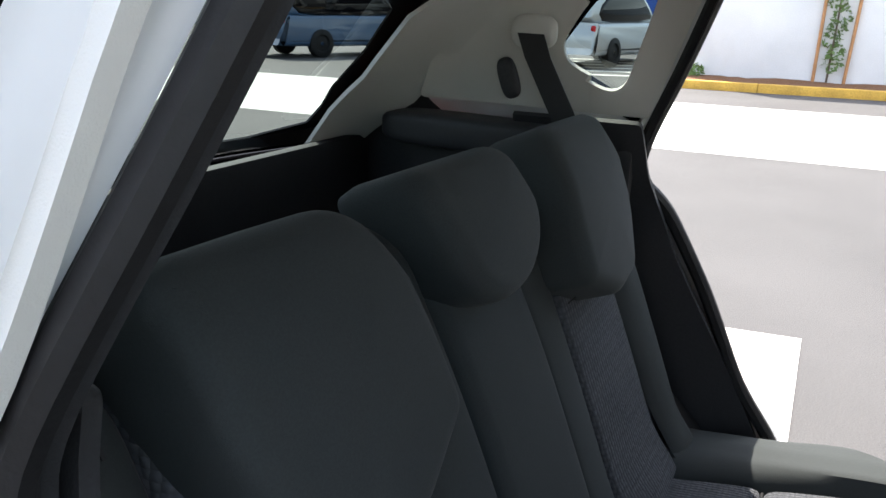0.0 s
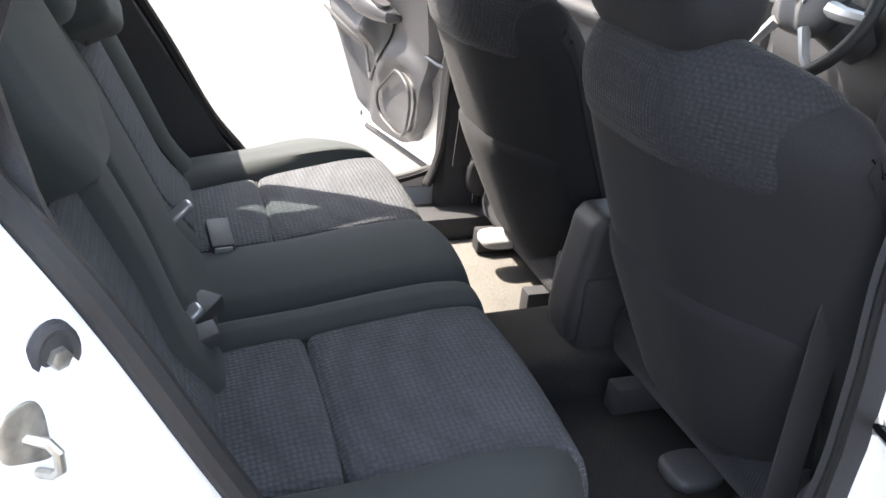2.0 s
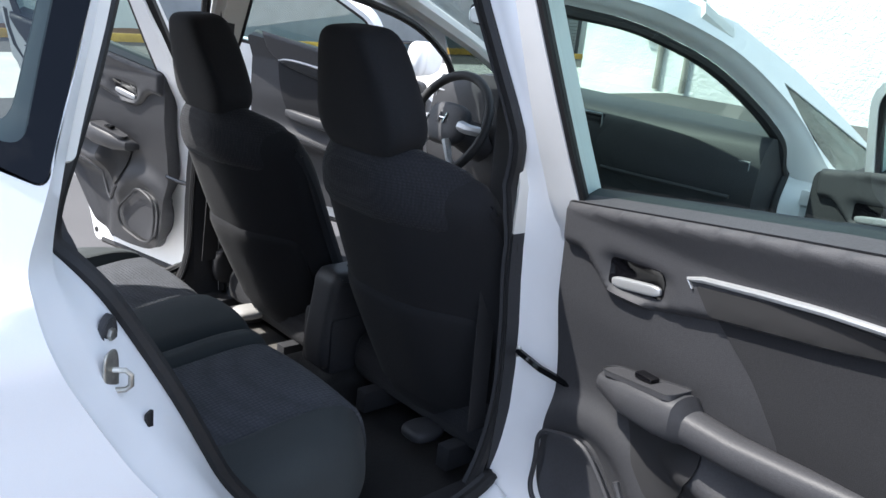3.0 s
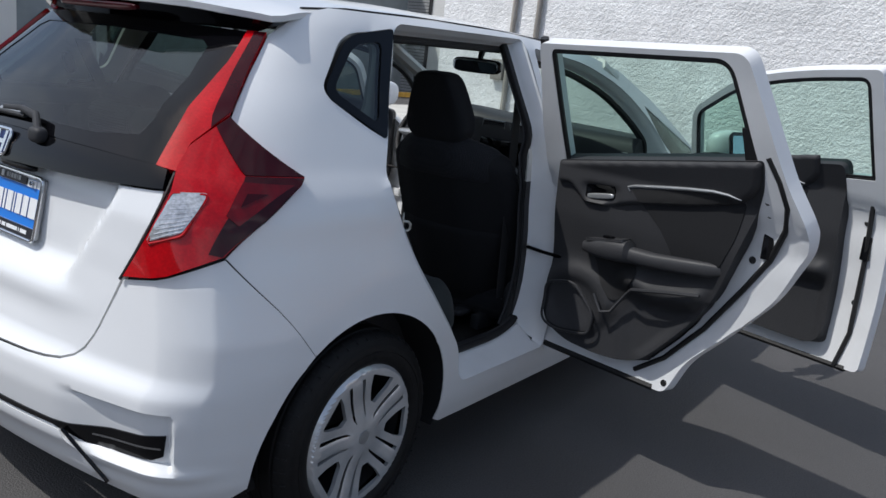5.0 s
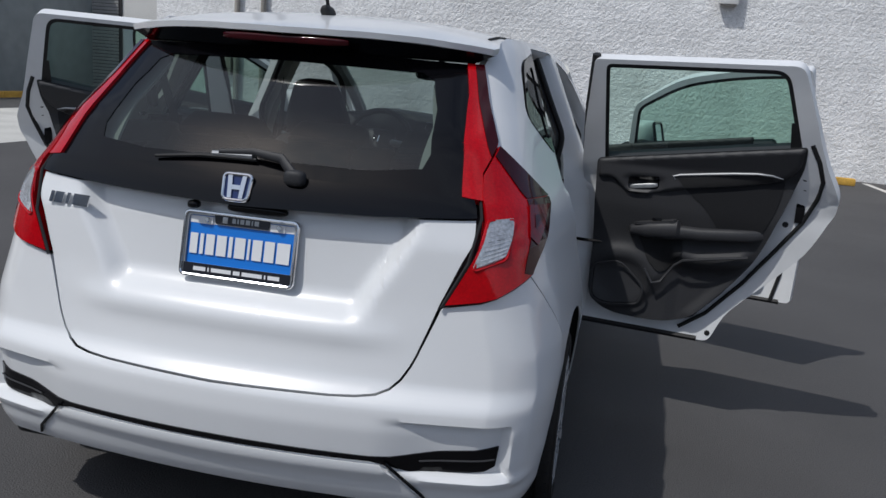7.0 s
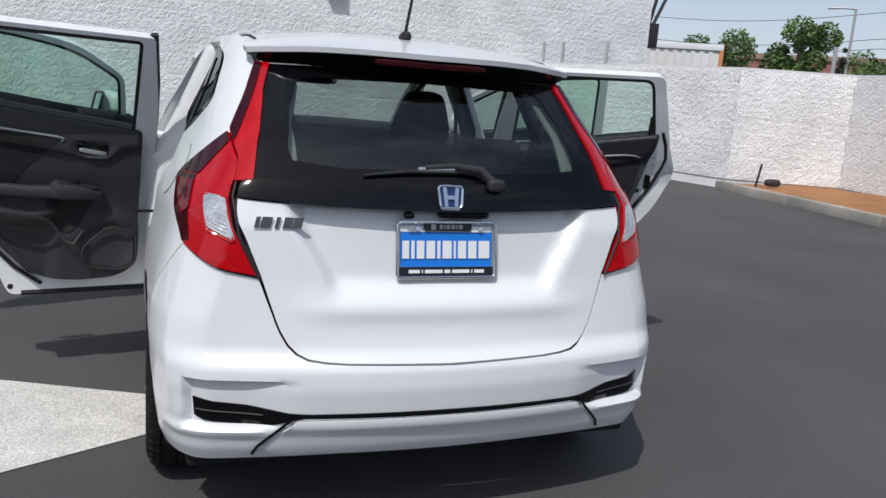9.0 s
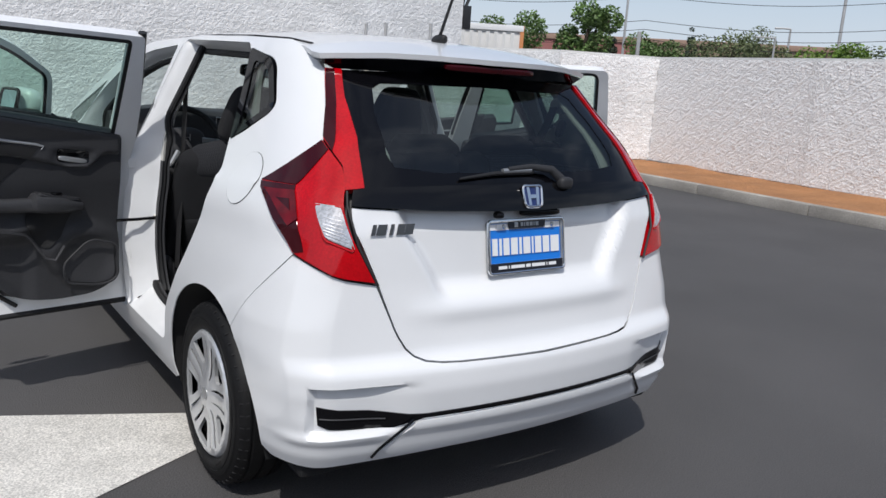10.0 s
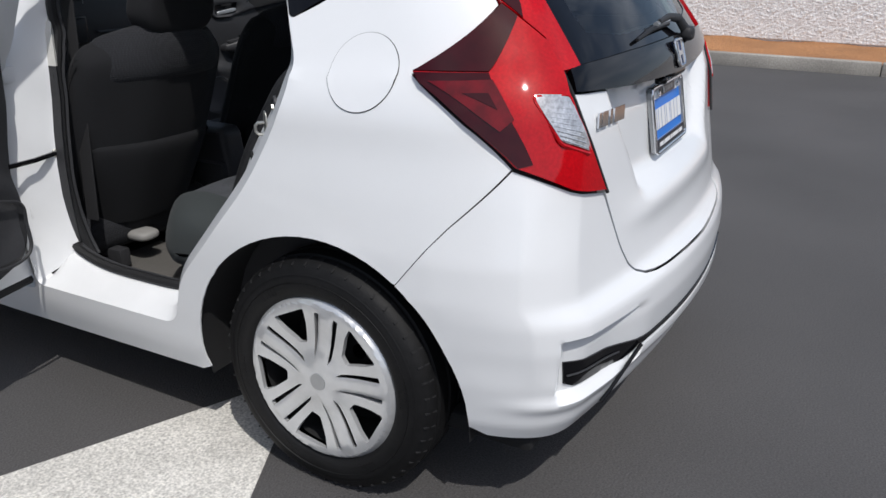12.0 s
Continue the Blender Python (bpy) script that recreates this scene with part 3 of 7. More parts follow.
# body sides, with the door openings
REAR_DOOR = [(1.0, 0.36, 0.03), (1.0, 1.08), (0.985, 1.22), (0.945, 1.465, 0.02), (0.215, 1.430, 0.05), (0.098, 1.115, 0.02), (0.056, 1.02, 0.03), (0.07, 0.93, 0.05),
             (0.16, 0.76, 0.06), (0.30, 0.595, 0.06), (0.40, 0.49, 0.05), (0.445, 0.352, 0.05)]
FRONT_DOOR = [(y, lifted(y, z), *r) for y, z, *r in ((2.08, 0.315, 0.05), (2.10, 0.90, 0.03), (2.15, 0.96, 0.02), (2.02, 1.15, 0.10), (1.76, 1.305, 0.15), (1.42, 1.388, 0.12), (1.01, 1.418, 0.02), (1.013, 1.20), (1.012, 0.315, 0.03))]
FORE_QUARTER = [(1.945, 1.290, 0.02), (2.47, 1.098, 0.03), (2.40, 1.05, 0.03), (2.195, 1.030, 0.02)]
QUARTER = [(0.212, 1.415, 0.02), (0.015, 1.375, 0.05), (-0.100, 1.215, 0.04), (0.094, 1.108, 0.02)]
for s in (1, -1):
    loop = [gap_arch + Vector((0.001, 0.001)), gap_mid + Vector((0.001, 0.001)), gap_top + Vector((0.002, 0.003)), foot_b + Vector((0.003, -0.004)), foot_b.lerp(tip, 0.55) + Vector((-0.004, -0.014)), tip + Vector((0.004, 0)), split_out + Vector((0.004, 0.002)), top_out + Vector((0.003, 0))]
    loop += [near(0.555, -0.10, 1.415), at_side(0.0, 1.437), at_side(0.30, 1.455), at_side(0.8, 1.476)] + [at_side(y, lifted(y, z)) for y, z in ((1.4, 1.435), (1.75, 1.375), (2.05, 1.262), (2.40, 1.085), (2.60, 0.985), (2.60, 0.935), (2.18, 0.915), (2.14, 0.20))]
    loop += [at_side(1.2, lifted(1.2, 0.20))]
    loop += [at_side(0.40, 0.222)] + [at_side(y, z) for y, z in arc(0, 0.29, ARCH, -8, 126, 24)]
    holes = [[at_side(*p) for p in rounded(o)] for o in (REAR_DOOR, FRONT_DOOR, QUARTER, FORE_QUARTER)]
    part("body_side", mirrored(sheet(loop, skin, 0.03, 0.004, holes), s), PAINT, car, "white body side with its door openings")
    fender = [at_side(y, lifted(y, z)) for y, z in ((2.146, 0.20), (2.186, 0.912), (2.61, 0.932), (2.8, 0.91), (3.15, 0.80), (3.25, 0.56), (3.2, 0.21), (2.92, 0.21))]
    fender += [at_side(y, lifted(y, z)) for y, z in arc(2.53, 0.29, ARCH, -8, 188, 24)]
    part("front_wing", mirrored(sheet(fender, skin, 0.05, 0.004), s), PAINT, car, "white front wing")
    qloop = rounded(QUARTER)
    qhole = rounded([(0.150, 1.372, 0.03), (0.035, 1.350, 0.04), (-0.062, 1.226, 0.03), (0.075, 1.150, 0.03)])
    part("quarter_border", mirrored(sheet(grow(qloop, -0.002), flank, 0.03, 0.02, [qhole], lift=0.002), s), CERAMIC, car, "black quarter window frame")
    qw = part("quarter_window", mirrored(sheet(grow(qhole, 0.003), flank, 0.05, 0.0, lift=-0.002), s), TINT, car, "tinted quarter window")
    part("fore_quarter_window", mirrored(sheet(rounded(FORE_QUARTER), flank, 0.05, 0.003, lift=-0.004), s), TINT, car, "small dark window ahead of the front door")
    # wheel house behind the arch
    for yc in (0.0, 2.53):
        bm = bmesh.new()
        ring = []
        for y, z in arc(yc, lifted(yc, 0.29), ARCH + 0.012, -12, 192, 20):
            ring.append([bm.verts.new((x, y, z)) for x in (half_width(max(z, 0.22 + RISE * yc), y) - 0.006, 0.50)])
        for p, q in zip(ring, ring[1:]):
            bm.faces.new([p[0], q[0], q[1], p[1]])
        bm.faces.new([r[1] for r in ring])
        part("wheel_house", mirrored(bm, s), DARK, car, "black wheel housing")
# fuel lid, on the left
lid = [Vector((0.077 * math.cos(t) - 0.110, 0.077 * math.sin(t) + 1.010)) for t in (2 * math.pi * k / 40 for k in range(40))]
part("fuel_lid", mirrored(sheet(lid, flank, 0.03, 0.004, lift=0.0022), -1), PAINT, car, "round white fuel lid")
rim = [flank(p.x, p.y) for p in lid]
part("lid_gap", mirrored(tube([(p.x + 0.0004, p.y, p.z) for p in rim], 0.0016, 6, True), -1), DARK, car)


# roof, tail spoiler, bonnet, front
def roof_surface(x, y):
    zc = float(np.interp(y, (-0.40, -0.30, -0.12, 0.1, 0.5, 1.0, 1.4, 1.65, 1.8, 2.1), (1.392, 1.418, 1.458, 1.485, 1.510, 1.526, 1.522, 1.505, 1.485, 1.43)))
    return Vector((x, y, zc - 0.052 * (abs(x) / 0.56) ** 2.6))


edge_r = [(half_width(1.452 + RISE * max(0, y - 0.1) * 0.9, y) - 0.006, y) for y in (1.70, 1.5, 1.1, 0.7, 0.3, 0.05, -0.08)]
tail = [(0.553, -0.17), (0.545, -0.205), (0.45, -0.262), (0.3, -0.318), (0.15, -0.352), (0.0, -0.362)]
loop = [Vector(p) for p in edge_r + tail]
loop = loop + [Vector((-p.x, p.y)) for p in reversed(loop) if abs(p.x) > 1e-6]
roof = part("roof", sheet(loop, roof_surface, 0.035, 0.016, flip=False), PAINT, car, "white roof with a tail spoiler")
bm = bmesh.new()
lowrow = [(x, y + 0.012, roof_surface(x, y).z - 0.016) for x, y in tail]
lowrow = lowrow + [(-x, y, z) for x, y, z in reversed(lowrow[:-1])]
innrow = [skin(at_rear(min(0.5, abs(x)), 1.349).x * (1 if x >= 0 else -1), 1.349) + Vector((0, 0.0, 0.0)) for x, y, z in lowrow]
a = [bm.verts.new(p) for p in lowrow]
b = [bm.verts.new(p) for p in innrow]
for k in range(len(a) - 1):
    bm.faces.new([a[k], a[k + 1], b[k + 1], b[k]])
part("spoiler_underside", bm, CERAMIC, roof, "black underside of the spoiler")
part("brake_light", shifted(cushion((0.36, 0.03, 0.022), 5, 6), pose(0, -0.335, 1.372, 8)), DARK_LENS, roof, "dark red high brake light")
# antenna
base = Vector((0, -0.035, roof_surface(0, -0.035).z))
ant = part("antenna", shifted(cushion((0.035, 0.075, 0.035), 3, 6, lambda p: (p.x * (1 - 0.5 * max(0, p.z) / 0.02), p.y - p.z * 0.3, p.z)), Matrix.Translation(base + Vector((0, 0, 0.01)))), RUBBER, roof, "black whip antenna on the roof")
part("antenna_rod", tube([base + Vector((0, 0.0, 0.02)), base + Vector((0, -0.10, 0.20)), base + Vector((0, -0.17, 0.33))], [0.006, 0.0045, 0.0035], 8), RUBBER, ant)


def bonnet_surface(x, y):
    z = float(np.interp(y, (2.3, 2.75, 3.1, 3.3, 3.40), (1.00, 0.955, 0.87, 0.79, 0.68)))
    return Vector((x, y, z - 0.05 * (abs(x) / 0.7) ** 2.4))


loop = [Vector(p) for p in ((0.70, 2.50), (0.66, 3.0), (0.52, 3.28), (0.25, 3.38), (-0.25, 3.38), (-0.52, 3.28), (-0.66, 3.0), (-0.70, 2.50), (-0.4, 2.70), (0.4, 2.70))]
part("bonnet", sheet(loop, lambda x, y: TO_CAR @ bonnet_surface(x, y), 0.08, 0.01, flip=False), PAINT, car, "white bonnet")


def nose_surface(x, z):
    return Vector((x, 3.40 - 0.28 * abs(x) ** 2 - 0.25 * abs(x / 0.75) ** 6 - 0.25 * max(0, z - 0.55) ** 2 * 4, z))


part("front_bumper", sheet([Vector(p) for p in ((-0.74, 0.24), (0.74, 0.24), (0.74, 0.78), (0.4, 0.80), (-0.4, 0.80), (-0.74, 0.78))], lambda x, z: TO_CAR @ nose_surface(x, z), 0.06, 0.01, flip=True), PAINT, car, "white front bumper")


def screen_surface(x, t):
    """Windscreen: t from 0 at the bonnet to 1 at the roof."""
    y, z = 2.66 + (1.72 - 2.66) * t, 0.98 + (1.425 - 0.98) * t
    return Vector((x * (0.70 - 0.16 * t), y - 0.16 * x * x * (1 - 0.3 * t), z + 0.02 * math.sin(math.pi * t) - 0.02 * x * x))


loop = [Vector(p) for p in ((-1, 0), (1, 0), (1, 1), (-1, 1))]
bm = bmesh.new()
grid = [[bm.verts.new(TO_CAR @ screen_surface(-1 + i / 8, j / 8)) for i in range(17)] for j in range(9)]
for j in range(8):
    for i in range(16):
        bm.faces.new([grid[j][i], grid[j][i + 1], grid[j + 1][i + 1], grid[j + 1][i]])
part("windscreen", bm, CLEAR_GLASS, car, "clear windscreen")

# ---- wheels ----
BLADES = [2 * math.pi * (k + 0.13) / 5 for k in range(5)]


def spokes_outline():
    """Openings of a wheel cover: five broad blades, each with two slots along it, and a five-sided hole between each two."""
    holes = []
    for c in BLADES:
        def along(l, w):
            return Vector((l * math.cos(c) - w * math.sin(c), l * math.sin(c) + w * math.cos(c)))

        def pt(r, a):
            return Vector((r * math.cos(c + math.pi / 5 + a), r * math.sin(c + math.pi / 5 + a)))
        for sg in (-1, 1):
            slot = [(*along(0.052, sg * 0.0180), 0.002), (*along(0.178, sg * 0.0205), 0.003), (*along(0.176, sg * 0.0330), 0.003), (*along(0.066, sg * 0.0240), 0.002)]
            holes.append(rounded(slot if sg > 0 else slot[::-1], 2))
        holes.append(rounded([(*pt(0.185, -0.27), 0.008), (*pt(0.185, 0.27), 0.008), (*pt(0.150, 0.255), 0.006), (*pt(0.102, 0.12), 0.005), (*pt(0.098, -0.12), 0.005), (*pt(0.150, -0.255), 0.006)], 3))
    return holes


def dish(y, z):
    r = math.hypot(y, z)
    a = math.atan2(z, y)
    off = min(abs((a - c + math.pi) % (2 * math.pi) - math.pi) for c in BLADES)
    lat = r * math.sin(min(off, 1.2))
    rise = 0.004 * math.exp(-(lat / 0.019) ** 8) * ramp(r, 0.03, 0.07) * (1 - ramp(r, 0.172, 0.192))
    return Vector((0.012 - 0.009 * ramp(r, 0.02, 0.09) + 0.008 * ramp(r, 0.10, 0.19) - 0.012 * ramp(r, 0.197, 0.2085) + rise, y, z))


def wheel(place, s):
    hub = part("wheel", lathe([(-0.02, 0.19), (-0.06, 0.185), (-0.16, 0.19), (-0.16, 0.02)], 40), DARK, car, "steel wheel with a silver cover and a black tyre")
    prof = [(-0.150, 0.196), (-0.168, 0.215), (-0.180, 0.250), (-0.172, 0.283), (-0.160, 0.296), (-0.135, 0.3005), (-0.132, 0.2945), (-0.126, 0.2945), (-0.123, 0.3015),
            (-0.088, 0.302), (-0.085, 0.2955), (-0.079, 0.2955), (-0.076, 0.302), (-0.042, 0.3005), (-0.039, 0.2945), (-0.033, 0.2945), (-0.030, 0.299), (-0.012, 0.294), (0.0, 0.281), (0.008, 0.262), (0.0105, 0.252), (0.0105, 0.246), (0.012, 0.238), (0.010, 0.222), (0.003, 0.211), (-0.012, 0.203)]
    tyre = part("tyre", lathe(prof, 72), TYRE, hub, "black tyre")
    for r0 in (0.2475, 0.266):
        part("sidewall_rib", lathe([(0.009, r0 - 0.002), (0.0125 if r0 < 0.25 else 0.0085, r0), (0.007, r0 + 0.002)], 72), TYRE, tyre)
    for k in range(6):
        for j in range(5):
            a0 = 2 * math.pi * k / 6 + 0.045 * j
            q = [Vector((r * math.cos(a), r * math.sin(a))) for r, a in ((0.226, a0), (0.242, a0), (0.242, a0 + 0.028), (0.226, a0 + 0.028))]
            part("sidewall_mark", sheet(q, lambda y, z: Vector((0.0122, y, z)), 0.05, 0.002), TYRE, tyre)
    circle = [Vector((0.2085 * math.cos(t), 0.2085 * math.sin(t))) for t in (2 * math.pi * k / 72 for k in range(72))]
    sipe = None
    for k in range(48):
        m = pose(0, 0, 0, 360 * k / 48) @ Matrix.Translation((-0.014, 0, 0.2902)) @ pose(0, 0, 0, 0, 27, 0)
        if sipe is None:
            sipe = part("tread_sipe", box(-0.015, 0.015, -0.0020, 0.0020, -0.005, 0.0035, 0.0), DARK, tyre)
            cut = sipe
        else:
            cut = new("tread_sipe", sipe.data)
            cut.parent = tyre
        cut.matrix_basis = m
    cover = part("wheel_cover", sheet(circle, dish, 0.007, 0.012, spokes_outline()), HUBCAP, hub, "silver plastic wheel cover", 25)
    badge = [Vector((0.021 * math.cos(t), 0.021 * math.sin(t))) for t in (2 * math.pi * k / 24 for k in range(24))]
    part("cover_badge", sheet(badge, lambda y, z: Vector((0.0135, y, z)), 0.01, 0.003), SATIN, hub)
    hub.matrix_basis = TO_CAR @ Matrix.Translation(place) @ (pose(0, 0, 0) if s > 0 else pose(0, 0, 0, 0, 0, 180)) @ pose(0, 0, 0, 24 if s > 0 else -1.4)
    return hub


for s in (1, -1):
    for yc in (0.0, 2.53):
        wheel((s * 0.818, yc, 0.298), s)

# ---- doors ----
REAR_PANE = [(0.905, 1.062, 0.01), (0.894, 1.457, 0.025), (0.252, 1.455, 0.05), (0.166, 1.148, 0.02)]
FRONT_LEAF = [(2.08, 0.37, 0.05), (2.09, 0.985, 0.03), (2.00, 1.055, 0.03), (1.870, 1.075, 0.02), (1.815, 1.325, 0.05), (1.575, 1.462, 0.10), (1.30, 1.508, 0.15), (0.985, 1.522, 0.03), (0.968, 1.20), (0.965, 0.95), (0.985, 0.375, 0.03)]
REAR_LEAF = REAR_DOOR[:3] + [(0.940, 1.477, 0.02), (0.202, 1.474, 0.04), (0.085, 1.130, 0.03), (0.026, 1.01, 0.04), (0.034, 0.93, 0.05), (0.122, 0.76, 0.06), (0.268, 0.595, 0.06), (0.378, 0.48, 0.05), (0.432, 0.352, 0.03)]
FRONT_PANE = [(1.835, 1.090, 0.01), (1.792, 1.312, 0.04), (1.56, 1.434, 0.10), (1.30, 1.479, 0.15), (1.030, 1.492, 0.04), (1.022, 1.140, 0.01)]
ANGLE = {("rear", 1): 78.2, ("rear", -1): 76.5, ("front", 1): 70.0, ("front", -1): 69.0}

# where the proud upper cap of the door trim ends
EDGE_Z, EDGE_T = (0.473, 0.587, 0.706, 0.827, 0.958, 1.095, 1.146), (0.498, 0.395, 0.302, 0.252, 0.208, 0.172, 0.178)
# how far the hinges hold the open door off the pillar
OUT = {("rear", 1): 0.006, ("rear", -1): 0.042, ("front", 1): 0.01, ("front", -1): 0.02}


def door(kind, s):
    rear = kind == "rear"
    hinge = Vector((0.775, 1.0 if rear else 2.06, 0.0))
    outline = rounded(REAR_LEAF if rear else FRONT_LEAF)
    pane = rounded(REAR_PANE if rear else FRONT_PANE)

    def face(y, z):
        """The door's outer surface, a little steeper over the belt than the roof's edge."""
        p = flank(y, min(z, 1.40))
        return Vector((p.x - 0.45 * max(0.0, z - 1.40), y, z))

    def put(name, bm, mat, parent, label="", angle=38):
        return part(name, mirrored(shifted(bm, Matrix.Translation(-hinge)), s), mat, parent, label, angle)

    shell = put(kind + "_door", sheet(grow(outline, -0.004), face, 0.035, 0.052, [pane]), JAMB, car, "white " + kind + " door standing wide open")
    lean = pose(0, 0, 0, PITCH)
    up = Matrix.Translation((0, 0, 0.7 if rear else 0.85))
    shell.matrix_basis = Matrix.Translation(((hinge.x + OUT[(kind, s)]) * s, hinge.y + (0.004 if rear else 0.0), 0)) @ up @ lean @ pose(0, 0, 0, 0, 0, ANGLE[(kind, s)] * s) @ lean.inverted() @ up.inverted()
    put("window", sheet(grow(pane, 0.006), face, 0.06, 0.0, lift=-0.028), GREEN_GLASS, shell, "green tinted door window")
    ring = []
    for p in dense(grow(pane, -0.004), 0.05):
        q = face(p.x, p.y)
        ring.append(q - 0.042 * (face(p.x + 0.001, p.y) - q).cross(face(p.x, p.y + 0.001) - q).normalized())
    put("window_seal", tube(ring, 0.009, 6, True), RUBBER, shell)
    put("frame_moulding", sheet(grow(pane, -0.001), face, 0.05, 0.004, [grow(pane, -0.014)], lift=-0.046), RUBBER, shell, "black moulding inside the window frame")
    base, up_by = (0.0, 0.0) if rear else (1.06, 0.015)
    # inner trim: a moulded panel laid out by t, from the rear edge, and height
    if rear:
        trim = [(0.925, 0.50, 0.05), (0.935, 1.070, 0.02), (0.163, 1.174, 0.015), (0.164, 1.095, 0.03), (0.208, 0.958, 0.08), (0.252, 0.827, 0.08), (0.302, 0.706, 0.08), (0.395, 0.587, 0.08), (0.498, 0.473, 0.05), (0.56, 0.437, 0.04), (0.69, 0.425, 0.05), (0.85, 0.435, 0.06)]
    else:
        trim = [(0.96, 0.44, 0.05), (0.95, 1.060, 0.03), (0.075, 1.146, 0.03), (0.07, 0.43, 0.10)]

    def inner(t, z):
        v = z - 0.085 * (0.9 - t)
        y, z0 = base + t, z + up_by
        brim = float(np.interp(z, EDGE_Z, EDGE_T)) if rear else 0.07
        d = 0.0
        d += 0.030 * math.exp(-((v - 0.665 - 0.03 * ramp(t, 0.5, 0.6)) / 0.035) ** 2) * (1 - ramp(t, 0.58, 0.66))
        d -= 0.016 * (1 - ramp(v, 0.60, 0.655)) * (1 - ramp(t, 0.56, 0.62))
        bump = math.hypot((t - 0.80) / 0.135, (z - 0.575) / 0.115)
        d += 0.024 * math.exp(-((bump - 1.05) / 0.27) ** 2) * ramp(z + 0.5 * (t - 0.7), 0.50, 0.60)
        d += 0.012 * (1 - ramp(bump, 0.8, 1.1))
        d = 0.108 + d * ramp(t - brim, 0.004, 0.06)
        return Vector((min(half_width(min(z0, lifted(y, 0.90)), y) - d, face(y, z0).x - 0.060), y, z0))

    panel = put("door_trim", sheet(rounded(trim), inner, 0.010, 0.05, flip=True), TRIM, shell, "moulded black plastic door trim", 75)

    # the cap along the window, standing proud with rolled edges and a hollow for the handle
    cap = rounded([(0.930, 1.068, 0.01), (0.925, 0.990, 0.015), (0.866, 0.998, 0.03), (0.808, 0.942, 0.04), (0.755, 0.934, 0.04), (0.668, 0.953, 0.04), (0.578, 0.974, 0.02), (0.388, 1.003, 0.05), (0.262, 1.030, 0.03), (0.214, 1.052, 0.03), (0.176, 1.090, 0.03), (0.168, 1.170, 0.008)])
    ends = np.array([list(q) for q in cap])
    runs = np.roll(ends, -1, axis=0) - ends

    def on(t, z, d):
        """A place on the cap, d metres proud of it."""
        rel = np.array((t, z)) - ends
        k = np.clip((rel * runs).sum(1) / np.maximum((runs ** 2).sum(1), 1e-12), 0, 1)
        rim = float(np.sqrt(((rel - runs * k[:, None]) ** 2).sum(1).min()))
        roll = math.sqrt(1 - (1 - min(1.0, rim / 0.016)) ** 2)
        dent = 0.020 * math.exp(-(((t - 0.738) / 0.070) ** 4 + ((z - 0.984) / 0.026) ** 4))
        return inner(t, z) - Vector((0.001 + 0.017 * roll - dent + d, 0, 0))

    put("trim_cap", sheet(cap, lambda t, z: on(t, z, 0.0), 0.009, 0.0, flip=True), TRIM_SOFT, panel, "grey-black moulded upper part of the door trim", 75)

    def over(pts, d, h=0.02, thick=0.004):
        return sheet(rounded(pts), lambda t, z: inner(t, z) - Vector((d, 0, 0)), h, thick, flip=True)

    put("trim_insert", over([(0.588, 0.985, 0.01), (0.540, 0.945, 0.04), (0.495, 0.908, 0.05), (0.448, 0.842, 0.02), (0.445, 0.815, 0.01), (0.285, 0.825, 0.02), (0.238, 0.935, 0.05), (0.222, 1.045, 0.02), (0.388, 1.010, 0.05)], 0.003, 0.015, 0.004), CLOTH_BLACK, panel, "dark cloth insert of the door trim")
    # arm rest with the window switch
    wx = half_width(0.85, base + 0.55)
    sections = []
    for t, z, w, h in ((0.782, 0.797, 0.012, 0.010), (0.768, 0.799, 0.046, 0.018), (0.70, 0.806, 0.068, 0.030), (0.62, 0.815, 0.074, 0.036), (0.588, 0.818, 0.070, 0.036), (0.576, 0.808, 0.056, 0.026), (0.50, 0.808, 0.050, 0.024), (0.40, 0.815, 0.042, 0.024), (0.31, 0.822, 0.032, 0.022), (0.266, 0.826, 0.008, 0.014)):
        c = Vector((wx - 0.104, base + t, z + up_by))
        sections.append([c + Vector((-w * (0.5 + 0.5 * math.cos(q)) + 0.004, 0, h * (abs(math.sin(q)) ** 0.6) * (1.0 if math.sin(q) > 0 else -1.1))) for q in (2 * math.pi * k / 16 for k in range(16))])
    put("arm_rest", loft(sections), TRIM_SOFT, panel)
    plate = rounded([(-0.032, -0.075, 0.02), (0.022, -0.075, 0.012), (0.018, 0.085, 0.02), (-0.016, 0.090, 0.025)])
    c = Vector((wx - 0.136, base + 0.670, 0.843 + up_by))
    put("switch_panel", sheet(plate, lambda p, q: c + Vector((p, q, -0.17 * q)), 0.03, 0.008), TRIM_SOFT, panel, "grey switch panel")
    put("switch_rim", tube([c + Vector((q.x, q.y, -0.17 * q.y + 0.001)) for q in plate], 0.0008, 6, True), TRIM, panel)
    put("window_switch", shifted(box(-0.010, 0.010, -0.018, 0.018, 0.0, 0.010, 0.003), Matrix.Translation(c)), GLOSS_BLACK, panel)
    # handle in its bowl
    put("handle_bowl", sheet(rounded([(0.800, 0.962, 0.01), (0.682, 0.968, 0.01), (0.680, 1.016, 0.008), (0.80, 1.006, 0.012)]), lambda t, z: on(t, z, 0.002), 0.012, 0.003, flip=True), GLOSS_BLACK, panel)
    put("inner_handle", shifted(cushion((0.012, 0.108, 0.019), 4, 6), Matrix.Translation(on(0.738, 0.974, 0.010)) @ pose(0, 0, 0, -8)), SATIN, panel, "satin silver door handle")
    # bright strip, and a flat dark sheet painting the shade of the hollow under it
    line = ((0.618, 1.012), (0.627, 1.024), (0.600, 1.031), (0.50, 1.043), (0.405, 1.054), (0.32, 1.061), (0.270, 1.059), (0.232, 1.050))
